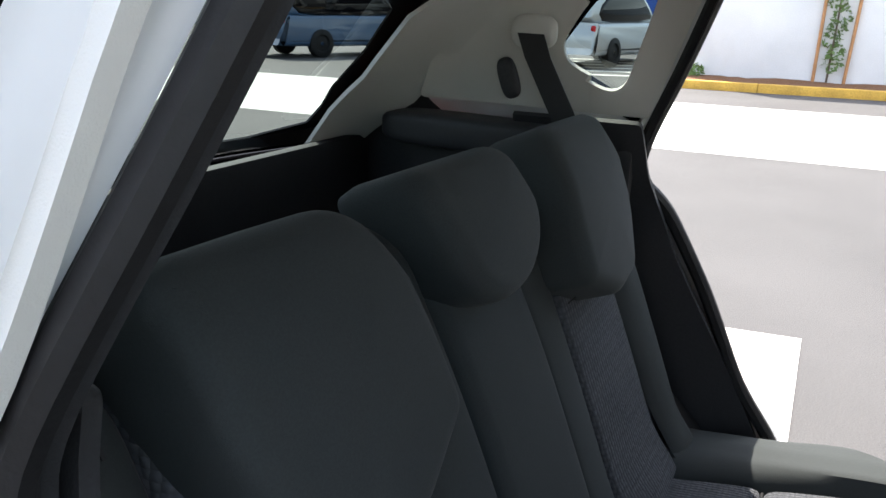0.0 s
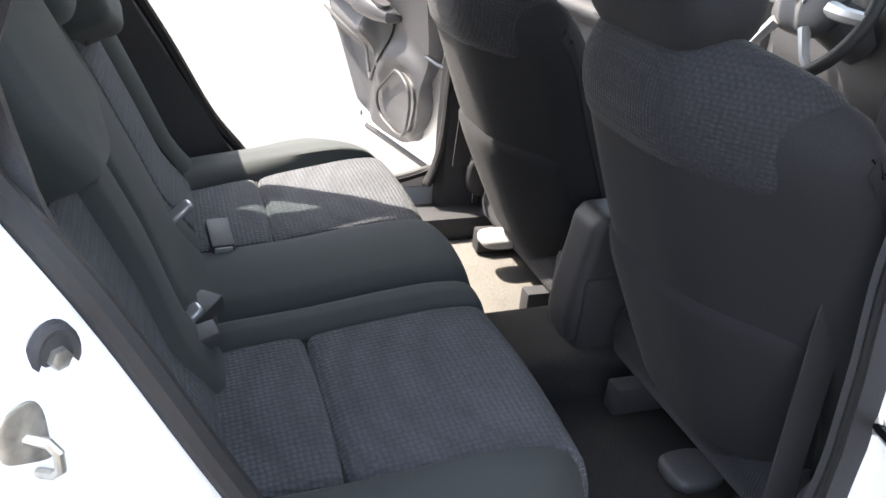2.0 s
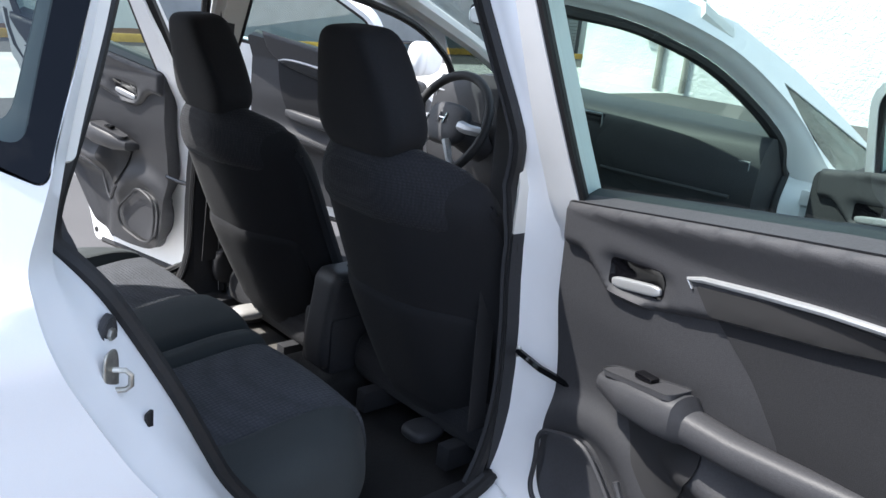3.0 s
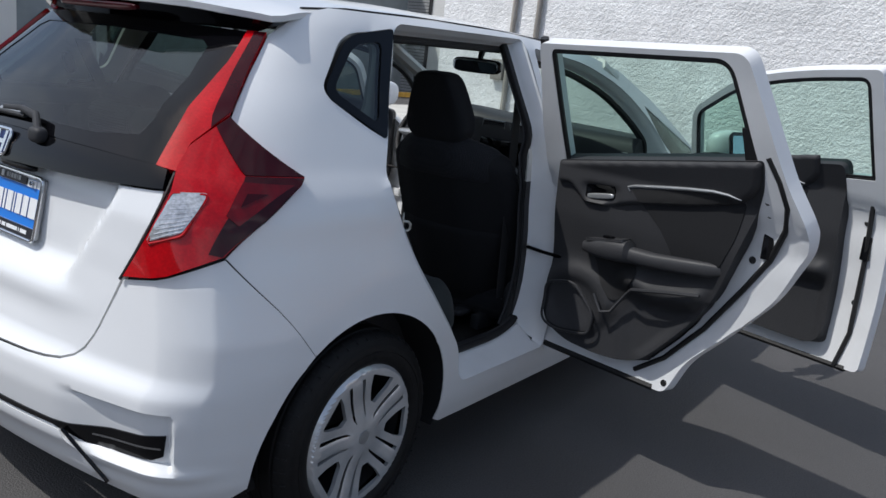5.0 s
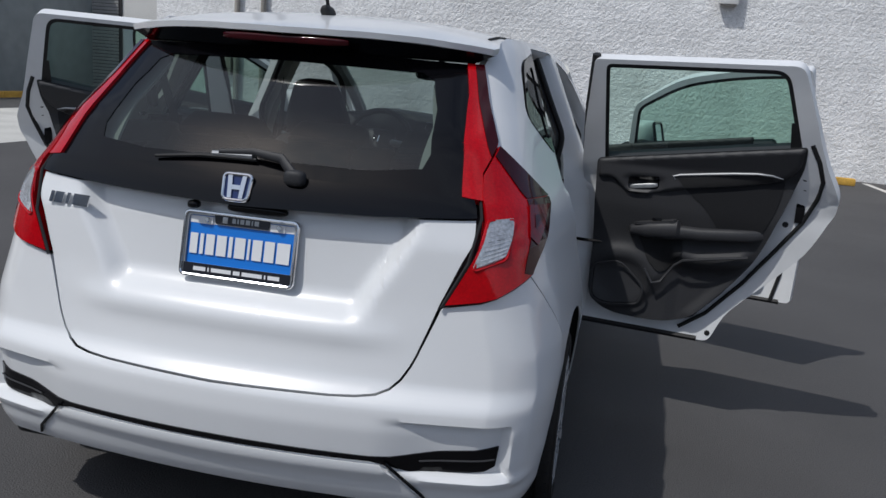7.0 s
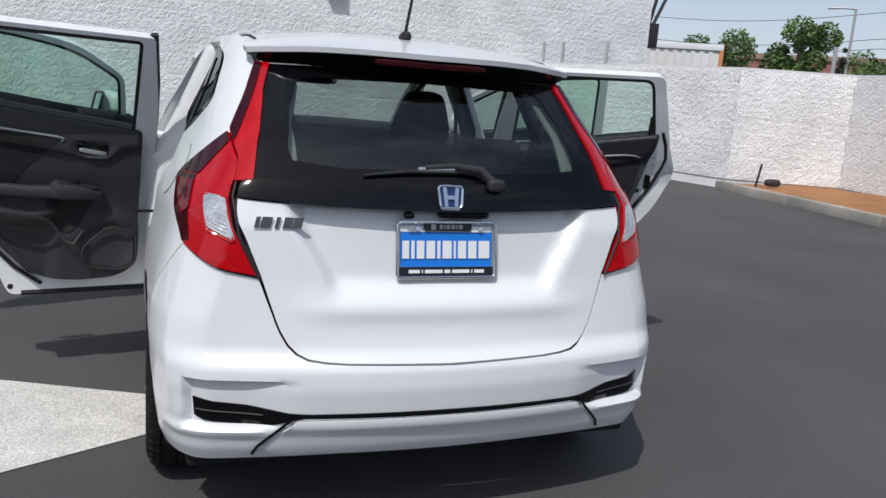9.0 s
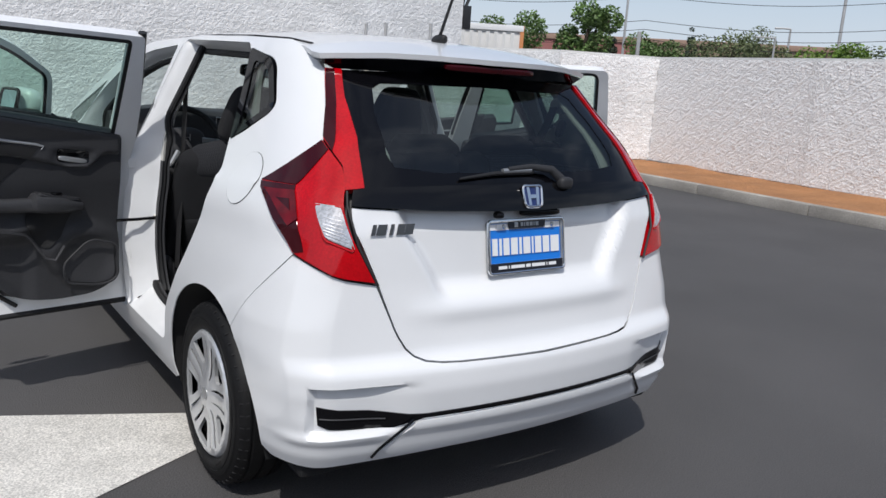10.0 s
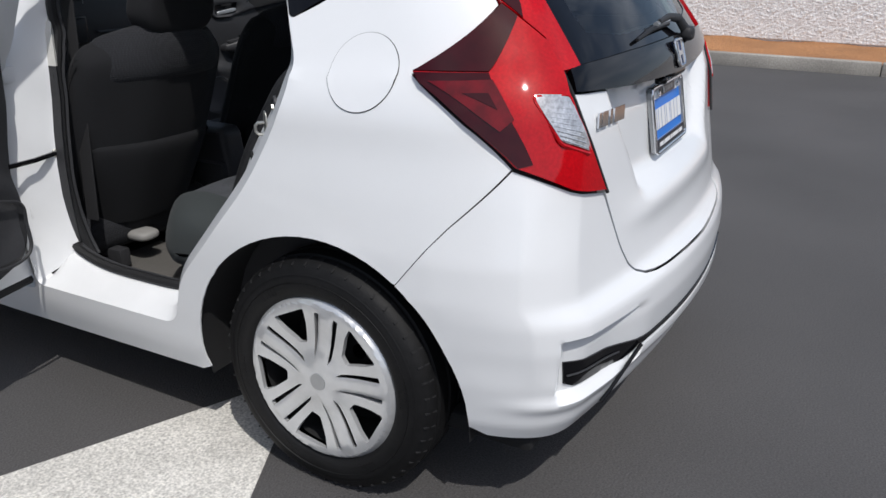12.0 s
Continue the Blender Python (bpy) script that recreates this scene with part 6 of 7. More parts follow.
# ---- ground, walls and what stands beyond ----
def flat(name, pts, z, mat, label, category, kind="structure"):
    bm = bmesh.new()
    f = bm.faces.new([bm.verts.new((x, y, z)) for x, y in pts])
    bm.normal_update()
    if f.normal.z < 0:
        f.normal_flip()
    return tagged(part(name, bm, mat), label, category, kind=kind)


flat("ground", [(-900, -900), (900, -900), (900, 900), (-900, 900)], 0.0, ASPHALT, "dark fresh asphalt of the car park", "ground")
ARROW = [(-2.62, 0.44), (-1.62, 0.46), (-1.55, 0.88), (-0.42, 0.385), (-1.50, -0.14), (-1.58, 0.05), (-2.57, -0.02)]
flat("road_marking", ARROW, 0.004, WHITE_ROAD, "worn white arrow painted on the asphalt", "road marking")
flat("concrete_strip", [(-7.1, -14), (-7.1, 30), (-11.4, 30), (-11.4, -14)], 0.004, material("pale_concrete", (0.52, 0.51, 0.48), 0.9, grain=0.1, grain_scale=40, stain=0.12, stain_scale=1.2), "pale concrete strip across the car park", "pavement")
flat("bay_line", [(5.3, 11.2), (5.42, 11.2), (5.42, 13.6), (5.3, 13.6)], 0.004, WHITE_ROAD, "white parking bay line", "road marking")
flat("bay_line", [(-9.3, 9.6), (-9.2, 9.6), (-9.2, 15), (-9.3, 15)], 0.006, WHITE_ROAD, "white parking bay line", "road marking")


# rough-faced blocks, six shapes shared by all
def block_mesh(seed):
    rnd = random.Random(seed)
    bm = bmesh.new()
    L, H, D = 0.3998, 0.1992, 0.06
    nx, nz = 9, 4
    g = [[bm.verts.new((L * (i / nx - 0.5), -rnd.uniform(0.004, 0.014) if 0 < j < nz else -rnd.uniform(0.004, 0.010), H * (j / nz - 0.5))) for i in range(nx + 1)] for j in range(nz + 1)]
    for j in range(nz):
        for i in range(nx):
            bm.faces.new([g[j][i], g[j][i + 1], g[j + 1][i + 1], g[j + 1][i]])
    edge = [g[0][i] for i in range(nx + 1)] + [g[j][nx] for j in range(1, nz + 1)] + [g[nz][i] for i in range(nx - 1, -1, -1)] + [g[j][0] for j in range(nz - 1, 0, -1)]
    back = [bm.verts.new((v.co.x, D, v.co.z)) for v in edge]
    for k in range(len(edge)):
        a, b = edge[k], edge[(k + 1) % len(edge)]
        bm.faces.new([b, a, back[k], back[(k + 1) % len(edge)]])
    me = bpy.data.meshes.new("block")
    bm.to_mesh(me)
    bm.free()
    me.materials.append(BLOCK)
    return me


BLOCKS = [block_mesh(k) for k in range(8)]


def wall_core(name, p, q, z0, z1, thick, mat, label, category="wall"):
    """A straight wall from p to q; its face looks to the right of the way from p to q."""
    p, q = Vector((*p, 0)), Vector((*q, 0))
    ang = math.degrees(math.atan2(q.y - p.y, q.x - p.x))
    ob = tagged(part(name, box(0, (q - p).length, 0.0, thick, z0, z1, 0.0), mat), label, category, kind="structure")
    ob.matrix_world = Matrix.Translation(p) @ pose(0, 0, 0, 0, 0, ang)
    return ob, (q - p).length


def lay_blocks(core, length, z0, courses, seed, joined=False, x0=0.0):
    rnd = random.Random(seed)
    vs, fs = [], []
    for c in range(courses):
        x = x0 - (0.2 if c % 2 else 0.0)
        while x < length - 0.05:
            a, b = max(x, x0), min(x + 0.4, length)
            if b - a > 0.06:
                m = Matrix.Translation(((a + b) / 2, -0.012, z0 + 0.1 + 0.2 * c)) @ Matrix.Diagonal(((b - a) / 0.4, 1, 1, 1))
                me = rnd.choice(BLOCKS)
                if joined:
                    k = len(vs)
                    vs += [tuple(m @ v.co) for v in me.vertices]
                    fs += [[k + i for i in f.vertices] for f in me.polygons]
                else:
                    ob = new("block", me)
                    ob.parent = core
                    ob.matrix_basis = m
            x += 0.4
    if joined:
        me = bpy.data.meshes.new("blocks")
        me.from_pydata(vs, [], fs)
        me.materials.append(BLOCK)
        ob = new("blocks", me)
        ob.parent = core
        ob["kind"] = "stuff"


# low boundary wall on the east, bending round to the building
EAST = [(9.05, -6.0), (9.45, 4.2), (9.85, 7.5), (8.2, 8.3), (6.6, 13.9)]
walls = []
for k, (p, q) in enumerate(zip(EAST, EAST[1:])):
    core, length = wall_core("wall_east", q, p, 0.0, 1.965, 0.18, MORTAR, "white painted rough block boundary wall")
    walls.append((core, length, k))
for p, q in zip(EAST, EAST[1:]):
    core, length = wall_core("trim", q, p, 1.967, 2.0, 0.19, STUCCO, "white wall coping", "coping")
# building on the north
north, nlen = wall_core("wall_north", (-9.3, 13.9), (10.0, 13.9), 0.0, 7.0, 0.4, MORTAR, "tall white painted block wall of a building")
end, _ = wall_core("wall_north_end", (10.0, 13.9), (10.0, 26.0), 0.0, 7.0, 0.3, STUCCO, "white end wall of the building")
west_end, _ = wall_core("wall_recess", (-9.3, 20.0), (-9.3, 13.9), 0.0, 7.0, 0.3, STUCCO, "white side wall of the recess")
nw, nwl = wall_core("wall_northwest", (-30.0, 20.0), (-9.0, 20.0), 0.0, 7.0, 0.3, STUCCO, "white plastered wall with a roll-up door")
# roll-up door of slats, set in its frame
shutter = tagged(part("door_1", box(-18.9, -14.3, 19.955, 20.0, 0.0, 4.2, 0.0), TRIM_SOFT), "grey steel roll-up door, closed", "door", kind="structure")
GREY_STEEL = material("grey_shutter_steel", (0.36, 0.36, 0.36), 0.55, 0.2, stain=0.1)
for k in range(42):
    part("slat", box(-18.8, -14.4, 19.925, 19.96, 0.10 * k + 0.01, 0.10 * k + 0.095, 0.012, 1), GREY_STEEL, shutter)
dark_door = tagged(part("door_2", box(-24.2, -21.9, 19.94, 20.0, 0.0, 3.6, 0.02), material("brown_door", (0.07, 0.055, 0.04), 0.5, stain=0.2)), "dark brown steel door", "door", kind="structure")
part("door_handle", shifted(cushion((0.08, 0.06, 0.2), 3, 5), Matrix.Translation((-22.1, 19.9, 1.05))), SATIN, dark_door)
# two pipes, a meter box and a lamp on the north wall
for x in (-6.75, -7.35):
    tagged(part("drain_pipe", tube([(x, 13.80, 0.05), (x, 13.80, 6.5)], 0.06, 10), KERB), "grey pipe fixed up the white wall", "pipe", group="pipes on the wall")
tagged(part("meter_box", box(-7.75, -7.45, 13.74, 13.9, 1.0, 1.45, 0.015), KERB), "grey meter box on the white wall", "meter box")
lamp = empty("wall_lamp", "white box-shaped lamp on the block wall", "lamp", place=(2.53, 13.86, 3.13))
part("housing", box(-0.17, 0.17, -0.20, 0.0, -0.10, 0.42, 0.02), STUCCO, lamp)
part("diffuser", box(-0.14, 0.14, -0.17, -0.02, -0.13, -0.10, 0.005), KERB, lamp)
# yellow wheel stop by the north wall
for x in (3.2, 5.6):
    tagged(part("wheel_stop", shifted(box(-0.9, 0.9, -0.075, 0.075, 0.0, 0.13, 0.03), Matrix.Translation((x + 0.9, 12.9, 0)))
                , YELLOW), "yellow painted concrete wheel stop", "wheel stop", group="wheel stops")


# planted strips: kerb stones in front, bark behind
def kerb_line(pts, mat, label, height=0.14, seg=1.9):
    holder = tagged(new("kerb"), label, "kerb", kind="structure")
    for p, q in zip(pts, pts[1:]):
        p, q = Vector((*p, 0)), Vector((*q, 0))
        n = max(1, round((q - p).length / seg))
        ang = math.degrees(math.atan2(q.y - p.y, q.x - p.x))
        L = (q - p).length / n
        for k in range(n):
            ob = part("kerb_stone", box(0.003, L - 0.003, 0, 0.15, -0.02, height, 0.02), mat, holder)
            ob.matrix_basis = Matrix.Translation(p.lerp(q, k / n)) @ pose(0, 0, 0, 0, 0, ang)
    return holder


kerb_line([(7.95, 8.25), (7.65, 3.0), (7.55, -9.0)], KERB, "grey concrete kerb with open joints")


def bed(name, west, east, z0, z1, mat, label):
    """An uneven strip of bark between two lines."""
    bm = bmesh.new()
    rows = []
    n = 60
    for i in range(n + 1):
        t = i / n
        row = []
        for j in range(9):
            u = j / 8
            a, b = Vector(west[0]).lerp(Vector(west[1]), t), Vector(east[0]).lerp(Vector(east[1]), t)
            p = a.lerp(b, u)
            h = z0 + (z1 - z0) * u + 0.035 * noise.noise((p.x * 1.7, p.y * 1.7, 0)) + 0.015 * noise.noise((p.x * 7, p.y * 7, 3))
            row.append(bm.verts.new((p.x, p.y, max(0.02, h))))
        rows.append(row)
    for a, b in zip(rows, rows[1:]):
        for j in range(8):
            bm.faces.new([a[j], a[j + 1], b[j + 1], b[j]])
    bmesh.ops.recalc_face_normals(bm, faces=bm.faces)
    return tagged(part(name, bm, mat, angle=80), label, "mulch", kind="stuff")


bed("bark_bed", [(7.72, 3.0), (7.65, -9.0)], [(9.5, 3.6), (9.05, -9.0)], 0.11, 0.16, MULCH, "orange bark mulch below the boundary wall")
bed("bark_bed", [(8.03, 8.2), (7.72, 3.0)], [(9.8, 7.6), (9.5, 3.6)], 0.11, 0.16, MULCH, "orange bark mulch below the boundary wall")

# west side: white wall with a young climber, bark strip and kerb
west, _ = wall_core("wall_west", (-15.4, 7.0), (-15.4, -2.9), 0.0, 4.5, 0.3, STUCCO, "white plastered wall behind a planted strip")
grey, _ = wall_core("wall_west_siding", (-15.6, 30.0), (-15.6, 7.0), 0.0, 4.5, 0.3, material("grey_siding", (0.20, 0.23, 0.25), 0.6, stain=0.1), "grey boarded wall", "wall")
for k in range(14):
    part("board", box(0, 23.0, -0.022, 0.0, 0.1 + 0.31 * k, 0.40 + 0.31 * k, 0.008, 1), material("grey_board", (0.22, 0.25, 0.27), 0.55, stain=0.15) if k == 0 else bpy.data.materials["grey_board"], grey)
kerb_line([(-13.95, 30.0), (-13.95, -2.9), (-19.0, -2.9)], YELLOW, "worn yellow painted kerb", 0.15)
bed("bark_bed", [(-14.1, 7.0), (-14.1, -2.75)], [(-15.4, 7.0), (-15.4, -2.75)], 0.12, 0.16, material("brown_bark", (0.17, 0.075, 0.03), 0.95, grain=0.4, grain_scale=50, bump=0.02, bump_scale=50), "dark red bark along the wall")


def leaf_cloud(centres, count, size, seed):
    """Many small folded leaves about some centres (place, radius)."""
    rnd = random.Random(seed)
    vs, fs = [], []
    weights = [r ** 2 for _, r in centres]
    for _ in range(count):
        c, r = rnd.choices(centres, weights)[0]
        d = Vector((rnd.gauss(0, 1), rnd.gauss(0, 1), rnd.gauss(0, 0.8))).normalized() * r * rnd.uniform(0.35, 1.05) ** 0.5
        p = Vector(c) + d
        a = Vector((rnd.gauss(0, 1), rnd.gauss(0, 1), rnd.gauss(0, 0.6))).normalized() * size * rnd.uniform(0.6, 1.3)
        b = a.cross(Vector((rnd.gauss(0, 1), rnd.gauss(0, 1), rnd.gauss(0, 1)))).normalized() * size * 0.45
        k = len(vs)
        vs += [p - a, p + b * 1.0, p + a, p - b]
        fs.append((k, k + 1, k + 2, k + 3))
    me = bpy.data.meshes.new("leaves")
    me.from_pydata([tuple(v) for v in vs], [], fs)
    return me


def leaf_material(name, color):
    m = material(name, color, 0.6, grain=0.35, grain_scale=1.5, stain=0.3, stain_scale=0.4)
    return m


LEAF = [leaf_material("fresh_leaves", (0.12, 0.20, 0.055)), leaf_material("olive_leaves", (0.12, 0.15, 0.06)), leaf_material("bright_leaves", (0.14, 0.24, 0.03)), leaf_material("dark_needles", (0.025, 0.045, 0.022))]
BARK = material("tree_bark", (0.10, 0.075, 0.055), 0.95, grain=0.3, grain_scale=20, bump=0.01, bump_scale=30)


def tree(x, y, height, width, leaf, seed, label, slim=False):
    rnd = random.Random(seed)
    ob = empty("tree", label, "tree", "trees behind the wall", (x, y, 0))
    part("trunk", tube([(0, 0, 0), (0.1, 0.05, height * 0.3), (0.0, 0.1, height * 0.6), (0.05, 0.0, height * 0.85)], [0.16, 0.13, 0.09, 0.03], 8), BARK, ob)
    tops = []
    for k in range(9 if not slim else 7):
        if slim:
            t = 0.25 + 0.7 * k / 6
            c, r = Vector((rnd.uniform(-0.2, 0.2), rnd.uniform(-0.2, 0.2), height * t)), width * 0.5 * (1.1 - t)
        else:
            a = 2 * math.pi * k / 9 + rnd.uniform(-0.3, 0.3)
            t = rnd.uniform(0.45, 0.88)
            c, r = Vector((math.cos(a) * width * 0.30, math.sin(a) * width * 0.30, height * t)), width * rnd.uniform(0.16, 0.26)
        tops.append((c, r))
        if not slim and k % 2 == 0:
            part("limb", tube([(0, 0.05, height * 0.4), c * 0.6 + Vector((0, 0, height * 0.18)), c], [0.07, 0.05, 0.02], 6), BARK, ob)
    me = leaf_cloud(tops, 4200, height * 0.012 + 0.035, seed)
    me.materials.append(leaf)
    crown = new("crown", me)
    crown.parent = ob
    return ob


def far(dx, dy, dist):
    d = Vector((dx + 1.2, dy + 2.56)).normalized()
    return -1.2 + d.x * dist, -2.56 + d.y * dist


for dx, dy, dist, h, w, leaf, seed, slim, lab in (
        (23.5, 28.9, 34, 4.6, 4.2, 0, 1, False, "green leafy tree behind the boundary wall"), (26.3, 26.5, 30, 4.8, 3.2, 0, 2, False, "upright green tree behind the boundary wall"),
        (28.6, 24.1, 34, 3.9, 3.6, 0, 3, False, "round green tree behind the boundary wall"), (29.7, 22.8, 60, 6.5, 3.2, 3, 4, True, "dark cypress far behind the wall"), (27.6, 25.6, 62, 6.3, 3.0, 3, 14, True, "dark cypress far behind the wall"),
        (30.6, 21.6, 38, 4.3, 5.0, 1, 5, False, "olive green tree behind the boundary wall"), (32.7, 18.0, 32, 3.9, 3.6, 2, 6, False, "bright green tree behind the boundary wall"),
        (33.9, 15.7, 36, 4.0, 5.2, 1, 7, False, "olive green tree behind the boundary wall"), (35.3, 12.3, 30, 4.5, 6.5, 1, 8, False, "broad olive tree behind the boundary wall"), (36.2, 9.0, 31, 4.6, 6.0, 1, 9, False, "broad olive tree behind the boundary wall"),
        (36.6, 4.0, 34, 4.6, 6.0, 1, 10, False, "broad olive tree behind the boundary wall"), (31.6, 19.9, 58, 6.0, 6.0, 1, 11, False, "olive green tree far behind the wall")):
    x, y = far(dx, dy, dist)
    tree(x, y, h * 0.96, w * 0.74, LEAF[leaf], seed, lab, slim)
# low tan building with a dull red roof edge
x, y = far(27.0, 25.6, 70)
tan = empty("warehouse", "long low tan building far behind the wall", "building", place=(x, y, 0), turn=-48)
part("wall", box(-24, 19, 0, 9, 0, 5.4, 0.0), material("tan_plaster", (0.36, 0.26, 0.19), 0.9, stain=0.1, stain_scale=0.3), tan)
part("roof_edge", box(-24.2, 19.2, -0.2, 9.2, 5.4, 5.85, 0.05), material("brown_fascia", (0.30, 0.20, 0.15), 0.8, stain=0.1), tan)
part("red_panel", box(-8, 4, -0.05, 0.0, 4.4, 5.35, 0.0), material("dull_red_roof", (0.30, 0.12, 0.11), 0.8, stain=0.1), tan)
# container behind the wall's end
x, y = far(22.2, 29.9, 26)
cont = empty("shipping_container", "white ribbed shipping container with an orange edge", "container", place=(x, y, 0), turn=-36)
part("body", box(-3.0, 1.35, 0, 2.4, 0.0, 3.15, 0.02), STUCCO, cont)
for k in range(16):
    part("rib", box(-2.9 + 0.26 * k, -2.78 + 0.26 * k, -0.05, 0.0, 0.35, 2.95, 0.01, 1), STUCCO, cont)
part("end_post", box(1.30, 1.42, -0.06, 0.08, 0.2, 3.18, 0.01), material("orange_paint", (0.55, 0.22, 0.08), 0.6), cont)
part("top_rail", box(-3.05, 1.40, -0.07, 0.02, 3.0, 3.18, 0.01), WHITE_INK, cont)
# poles, posts and wires
GALV = material("galvanised_pole", (0.42, 0.42, 0.42), 0.6, 0.3, stain=0.1)
for dx, dy, dist, h, r, lab in ((27.6, 25.2, 38, 5.7, 0.07, "white street lamp pole"), (33.1, 17.5, 60, 11.0, 0.13, "grey lamp pole far off"), (32.0, 19.2, 62, 6.4, 0.10, "brown wooden telegraph pole far off"), (31.6, 19.7, 50, 4.9, 0.07, "grey lamp pole far off"), (35.0, 13.8, 60, 9.0, 0.12, "grey pole far off")):
    x, y = far(dx, dy, dist)
    pole = empty("street_lamp" if "lamp" in lab else "telegraph_pole", lab, "pole", "poles behind the wall", (x, y, 0))
    part("pole", tube([(0, 0, 0), (0, 0, h)], [r, r * 0.7], 8), GALV, pole)
    part("arm", tube([(0, 0, h), (-0.35, 0.3, h + 0.02), (-0.8, 0.7, h)], [r * 0.7, r * 0.6, r * 0.8], 6), GALV, pole)
for k, (h0, h1) in enumerate(((5.9, 6.3), (5.4, 5.6), (4.8, 5.0), (7.4, 7.9))):
    a, b = far(20, 31.5, 60), far(37, 4, 60)
    pts = [Vector((*a, h0)).lerp(Vector((*b, h1)), t) - Vector((0, 0, 0.5 * math.sin(math.pi * ((t * 3) % 1)))) for t in (i / 36 for i in range(37))]
    tagged(part("power_line", tube(pts, 0.018, 4), TRIM), "thin overhead power line", "cable", "power lines")
# posts along the wall's top, near the building's end
for p in ((7.3, 11.4), (6.95, 12.6), (6.8, 13.2), (9.6, 7.9)):
    tagged(part("fence_post", tube([(p[0] + 0.3, p[1] + 0.2, 0.0), (p[0] + 0.3, p[1] + 0.2, 2.45)], 0.035, 8), GALV), "grey steel post behind the wall", "post", "posts behind the wall")
bracket = empty("roof_bracket", "dark steel bracket on the corner of the building", "bracket", place=(10.05, 14.0, 3.0))
part("upright", box(0.0, 0.22, -0.1, 0.1, -0.4, 0.15, 0.01), TRIM, bracket)
part("strut", tube([(0.1, 0, 0.1), (0.5, 0, 1.0)], 0.04, 6), TRIM, bracket)
part("strut", tube([(0.0, 0, 0.1), (0.2, 0, 1.0)], 0.04, 6), TRIM, bracket)
part("cross_bar", tube([(0.1, 0, 1.0), (0.9, 0, 1.05)], 0.05, 6), TRIM, bracket)
# stake and valve by the wall's bend
tagged(part("irrigation_stake", tube([(8.35, 7.75, 0.1), (8.42, 7.75, 0.48)], 0.02, 6), TRIM), "thin dark stake in the bark", "stake")
tagged(part("irrigation_valve", shifted(cushion((0.28, 0.14, 0.12), 3, 6), Matrix.Translation((8.55, 7.6, 0.2))), TRIM_SOFT), "dark irrigation valve in the bark", "valve")

# young climber between two stakes on the west wall
cl = empty("climbing_plant", "young green climber between two wooden stakes", "plant", place=(-15.05, -0.05, 0.12))
STAKE = material("orange_timber", (0.42, 0.21, 0.09), 0.8, grain=0.15, grain_scale=12)
part("stake", tube([(0, -0.14, 0), (0.05, -0.08, 3.2)], 0.03, 6), STAKE, cl)
part("stake", tube([(0, 0.36, 0), (0.05, 0.52, 3.2)], 0.03, 6), STAKE, cl)
part("stem", tube([(0, 0.08, 0), (0.03, 0.12, 1.2), (0.0, 0.12, 3.0)], [0.02, 0.016, 0.01], 6), BARK, cl)
me = leaf_cloud([(Vector((0.0, 0.12 + 0.05 * math.sin(k * 2.1), 0.35 + 0.2 * k)), 0.17) for k in range(14)] + [(Vector((0, -0.2, 1.75)), 0.18)], 900, 0.055, 77)
me.materials.append(LEAF[0])
lv = new("foliage", me)
lv.parent = cl
weed = leaf_cloud([(Vector((-14.9, -2.2, 0.22)), 0.16)], 120, 0.05, 78)
weed.materials.append(LEAF[0])
tagged(new("weed", weed), "small green weed in the bark", "plant")


# parked vehicles and signs beyond the tail
def parked(x, y, turn, paint, label, length=4.6, high=1.65):
    v = empty("parked_car", label, "car", "parked cars", (x, y, 0), turn)
    body = smooth_loop([(-length / 2, 0.45), (-length / 2 + 0.1, 0.95), (-length / 2 + 0.5, 1.0), (length / 2 - 0.9, 0.98), (length / 2 - 0.1, 0.80), (length / 2, 0.45), (length / 2 - 0.3, 0.28), (-length / 2 + 0.3, 0.28)], 3)
    part("body", padded(body, -0.88, 0.88, 0.10), paint, v)
    top = smooth_loop([(-length / 2 + 0.25, 0.98), (-length / 2 + 0.6, high - 0.05), (0.0, high), (0.5, high - 0.06), (1.1, 0.98)], 4)
    part("cabin", padded(top, -0.74, 0.74, 0.14), paint, v)
    glassy = smooth_loop([(-length / 2 + 0.55, 1.03), (-length / 2 + 0.75, high - 0.14), (0.0, high - 0.10), (0.42, high - 0.14), (0.85, 1.03)], 3)
    part("side_glass", padded(glassy, -0.77, 0.77, 0.08), CERAMIC, v)
    for sx in (1, -1):
        for yy in (-length * 0.29, length * 0.29):
            w = part("wheel", shifted(lathe([(-0.1, 0.05), (-0.1, 0.31), (-0.08, 0.34), (0.08, 0.34), (0.1, 0.31), (0.1, 0.21), (0.06, 0.19), (0.08, 0.05)], 20), Matrix.Translation((sx * 0.82, yy, 0.34)) @ (pose(0, 0, 0) if sx > 0 else pose(0, 0, 0, 0, 0, 180))), TYRE, v)
        part("rear_lamp", shifted(cushion((0.12, 0.08, 0.2), 3, 5), Matrix.Translation((sx * 0.78, -length / 2 + 0.08, 0.85))), RED_LENS, v)
    return v


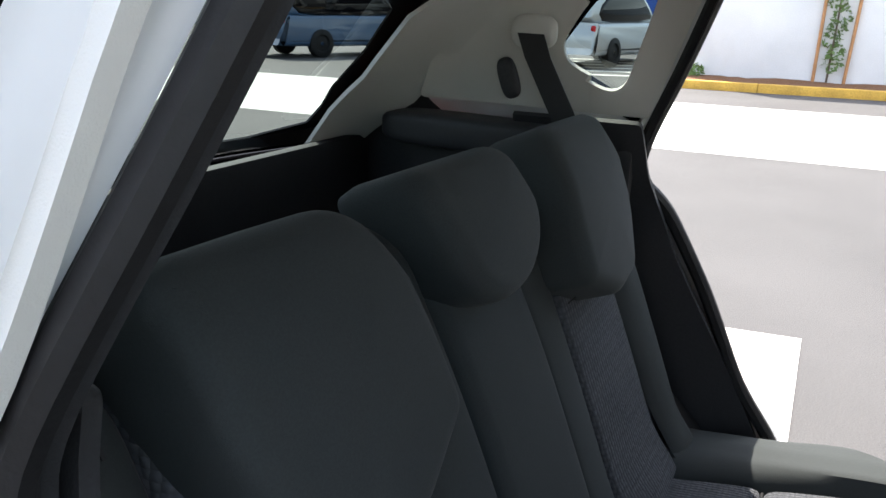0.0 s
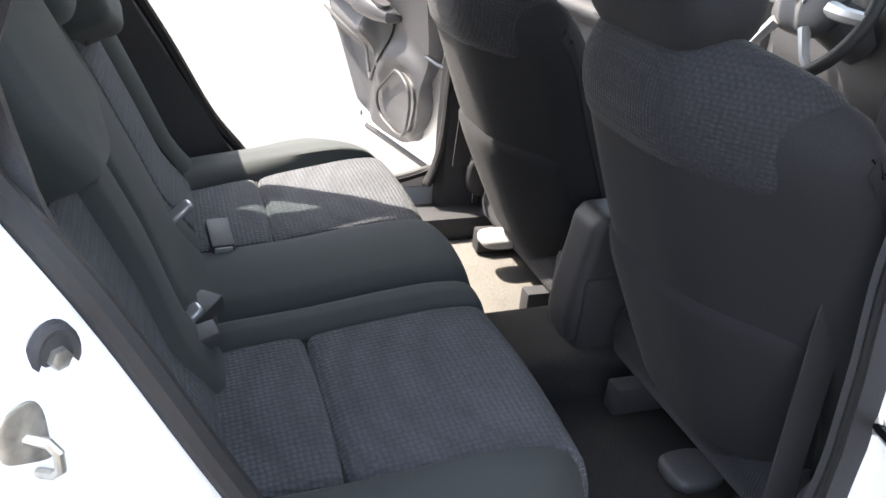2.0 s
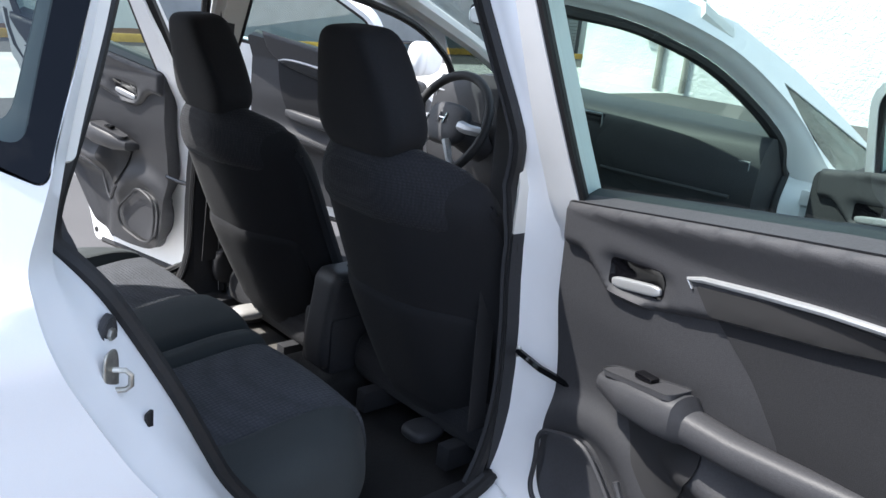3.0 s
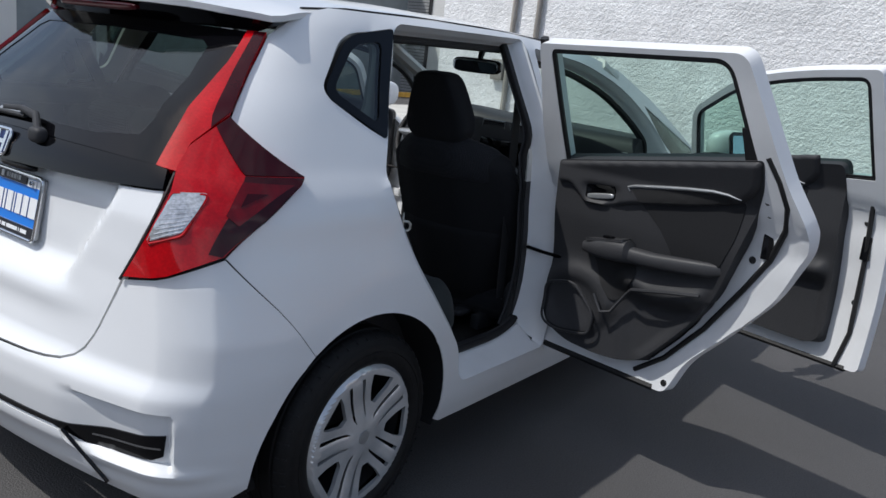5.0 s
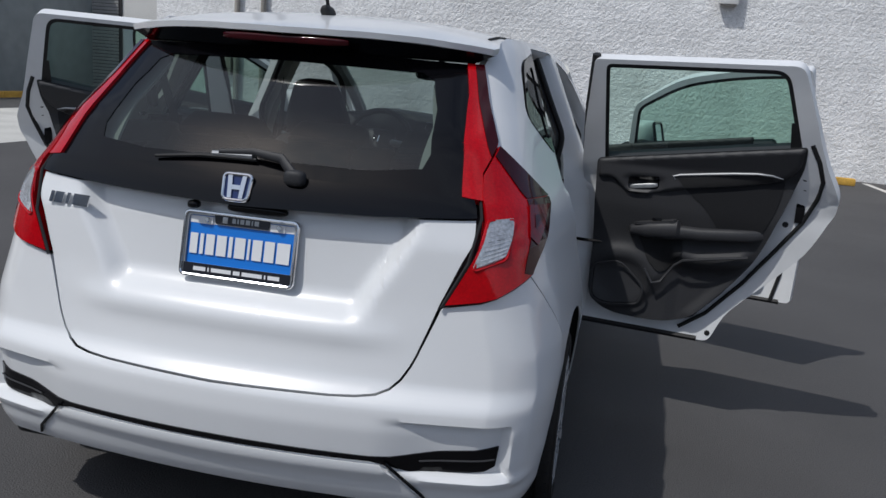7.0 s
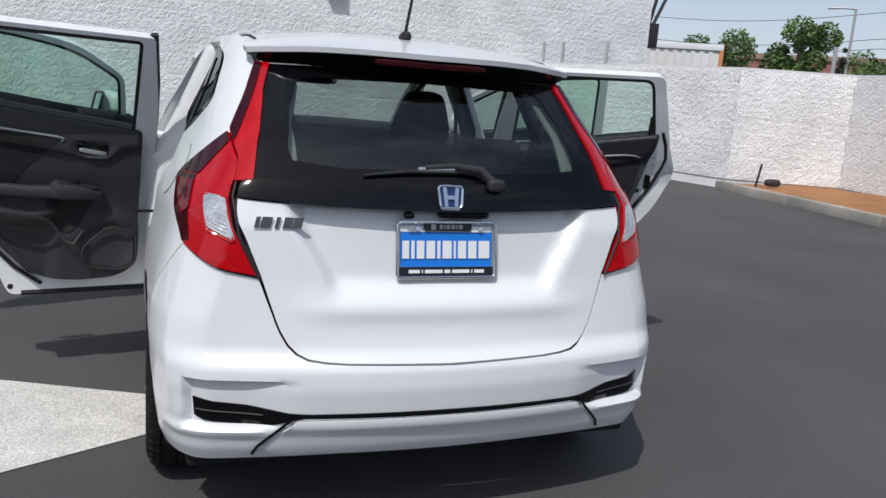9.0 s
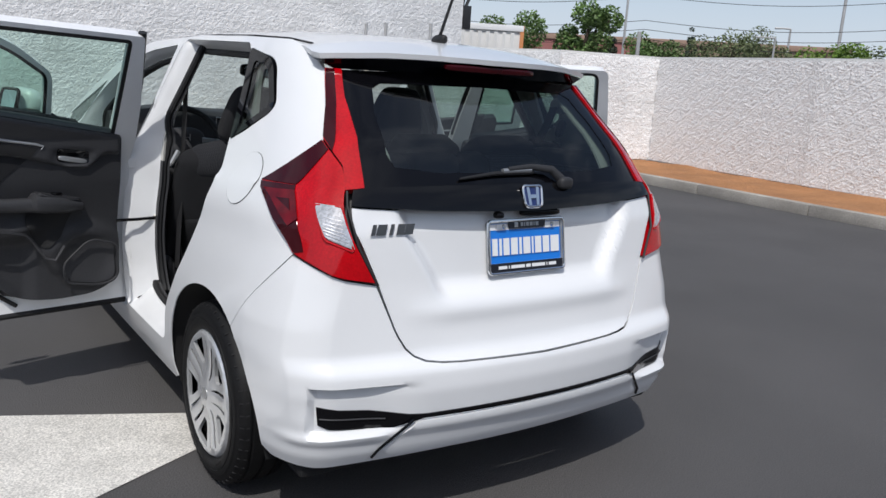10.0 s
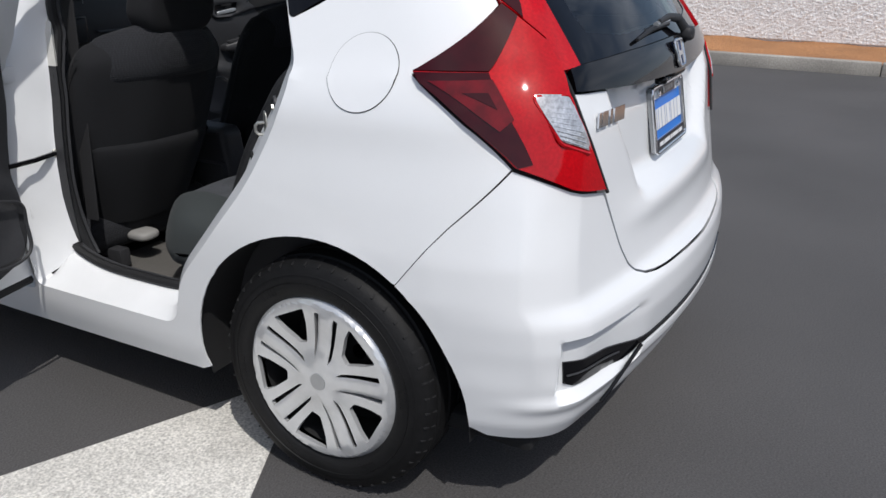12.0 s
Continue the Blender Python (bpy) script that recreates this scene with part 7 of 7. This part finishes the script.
SILVER = material("silver_paint", (0.45, 0.47, 0.48), 0.3, 0.5, coat=0.5)
BLUE = material("dark_blue_paint", (0.03, 0.07, 0.13), 0.3, coat=0.6)
parked(-19.3, -5.2, 80, SILVER, "silver estate car parked across the yard", 4.7, 1.7)
parked(-17.5, -11.6, 70, BLUE, "dark blue pick-up parked across the yard", 5.2, 1.8)
SIGN_BLUE = material("sign_blue", (0.02, 0.08, 0.35), 0.5)
for k, (x, y, w) in enumerate(((-23.5, -5.05, 0.8), (-24.5, -5.9, 0.9))):
    sg = empty("yard_sign", "blue and white folding sign on the asphalt", "sign", "yard signs", (x, y, 0), 80 + 8 * k)
    part("board", box(-w / 2, w / 2, -0.03, 0.03, 0.0, 1.7, 0.02), WHITE_INK, sg)
    part("panel", box(-w / 2 + 0.08, w / 2 - 0.08, -0.04, -0.03, 0.9, 1.6, 0.0), SIGN_BLUE, sg)
    part("panel", box(-w / 2 + 0.08, w / 2 - 0.08, -0.04, -0.03, 0.25, 0.75, 0.0), SIGN_BLUE, sg)
for k in range(6):
    flat("bay_line", [(-14.5 - 1.1 * k, -8.0), (-14.2 - 1.1 * k, -8.0), (-15.6 - 1.1 * k, -3.6), (-15.9 - 1.1 * k, -3.6)], 0.005, WHITE_ROAD, "white hatched bay lines", "road marking")
# far walls close the yard; the unseen south one is added to darken reflections
back_wall, _ = wall_core("wall_south", (-60, -36), (60, -36), 0.0, 6.5, 0.3, KERB, "unseen grey wall added to darken low reflections")
west_far, _ = wall_core("wall_far_west", (-60, 60), (-60, -45), 0.0, 5.0, 0.3, STUCCO, "pale wall far off")

# blocks last: single pieces where the camera passes nearest, the rest joined
for core, length, k in walls:
    if k == 1:
        lay_blocks(core, length, 0.165, 9, 10 + k)
    elif k == 0:
        near_len = 7.6
        lay_blocks(core, near_len, 0.165, 9, 10 + k)
        lay_blocks(core, length, 0.165, 9, 30 + k, joined=True, x0=near_len)
    else:
        lay_blocks(core, length, 0.165, 9, 10 + k, joined=True)
lay_blocks(north, nlen, 0.0, 35, 50, joined=True)
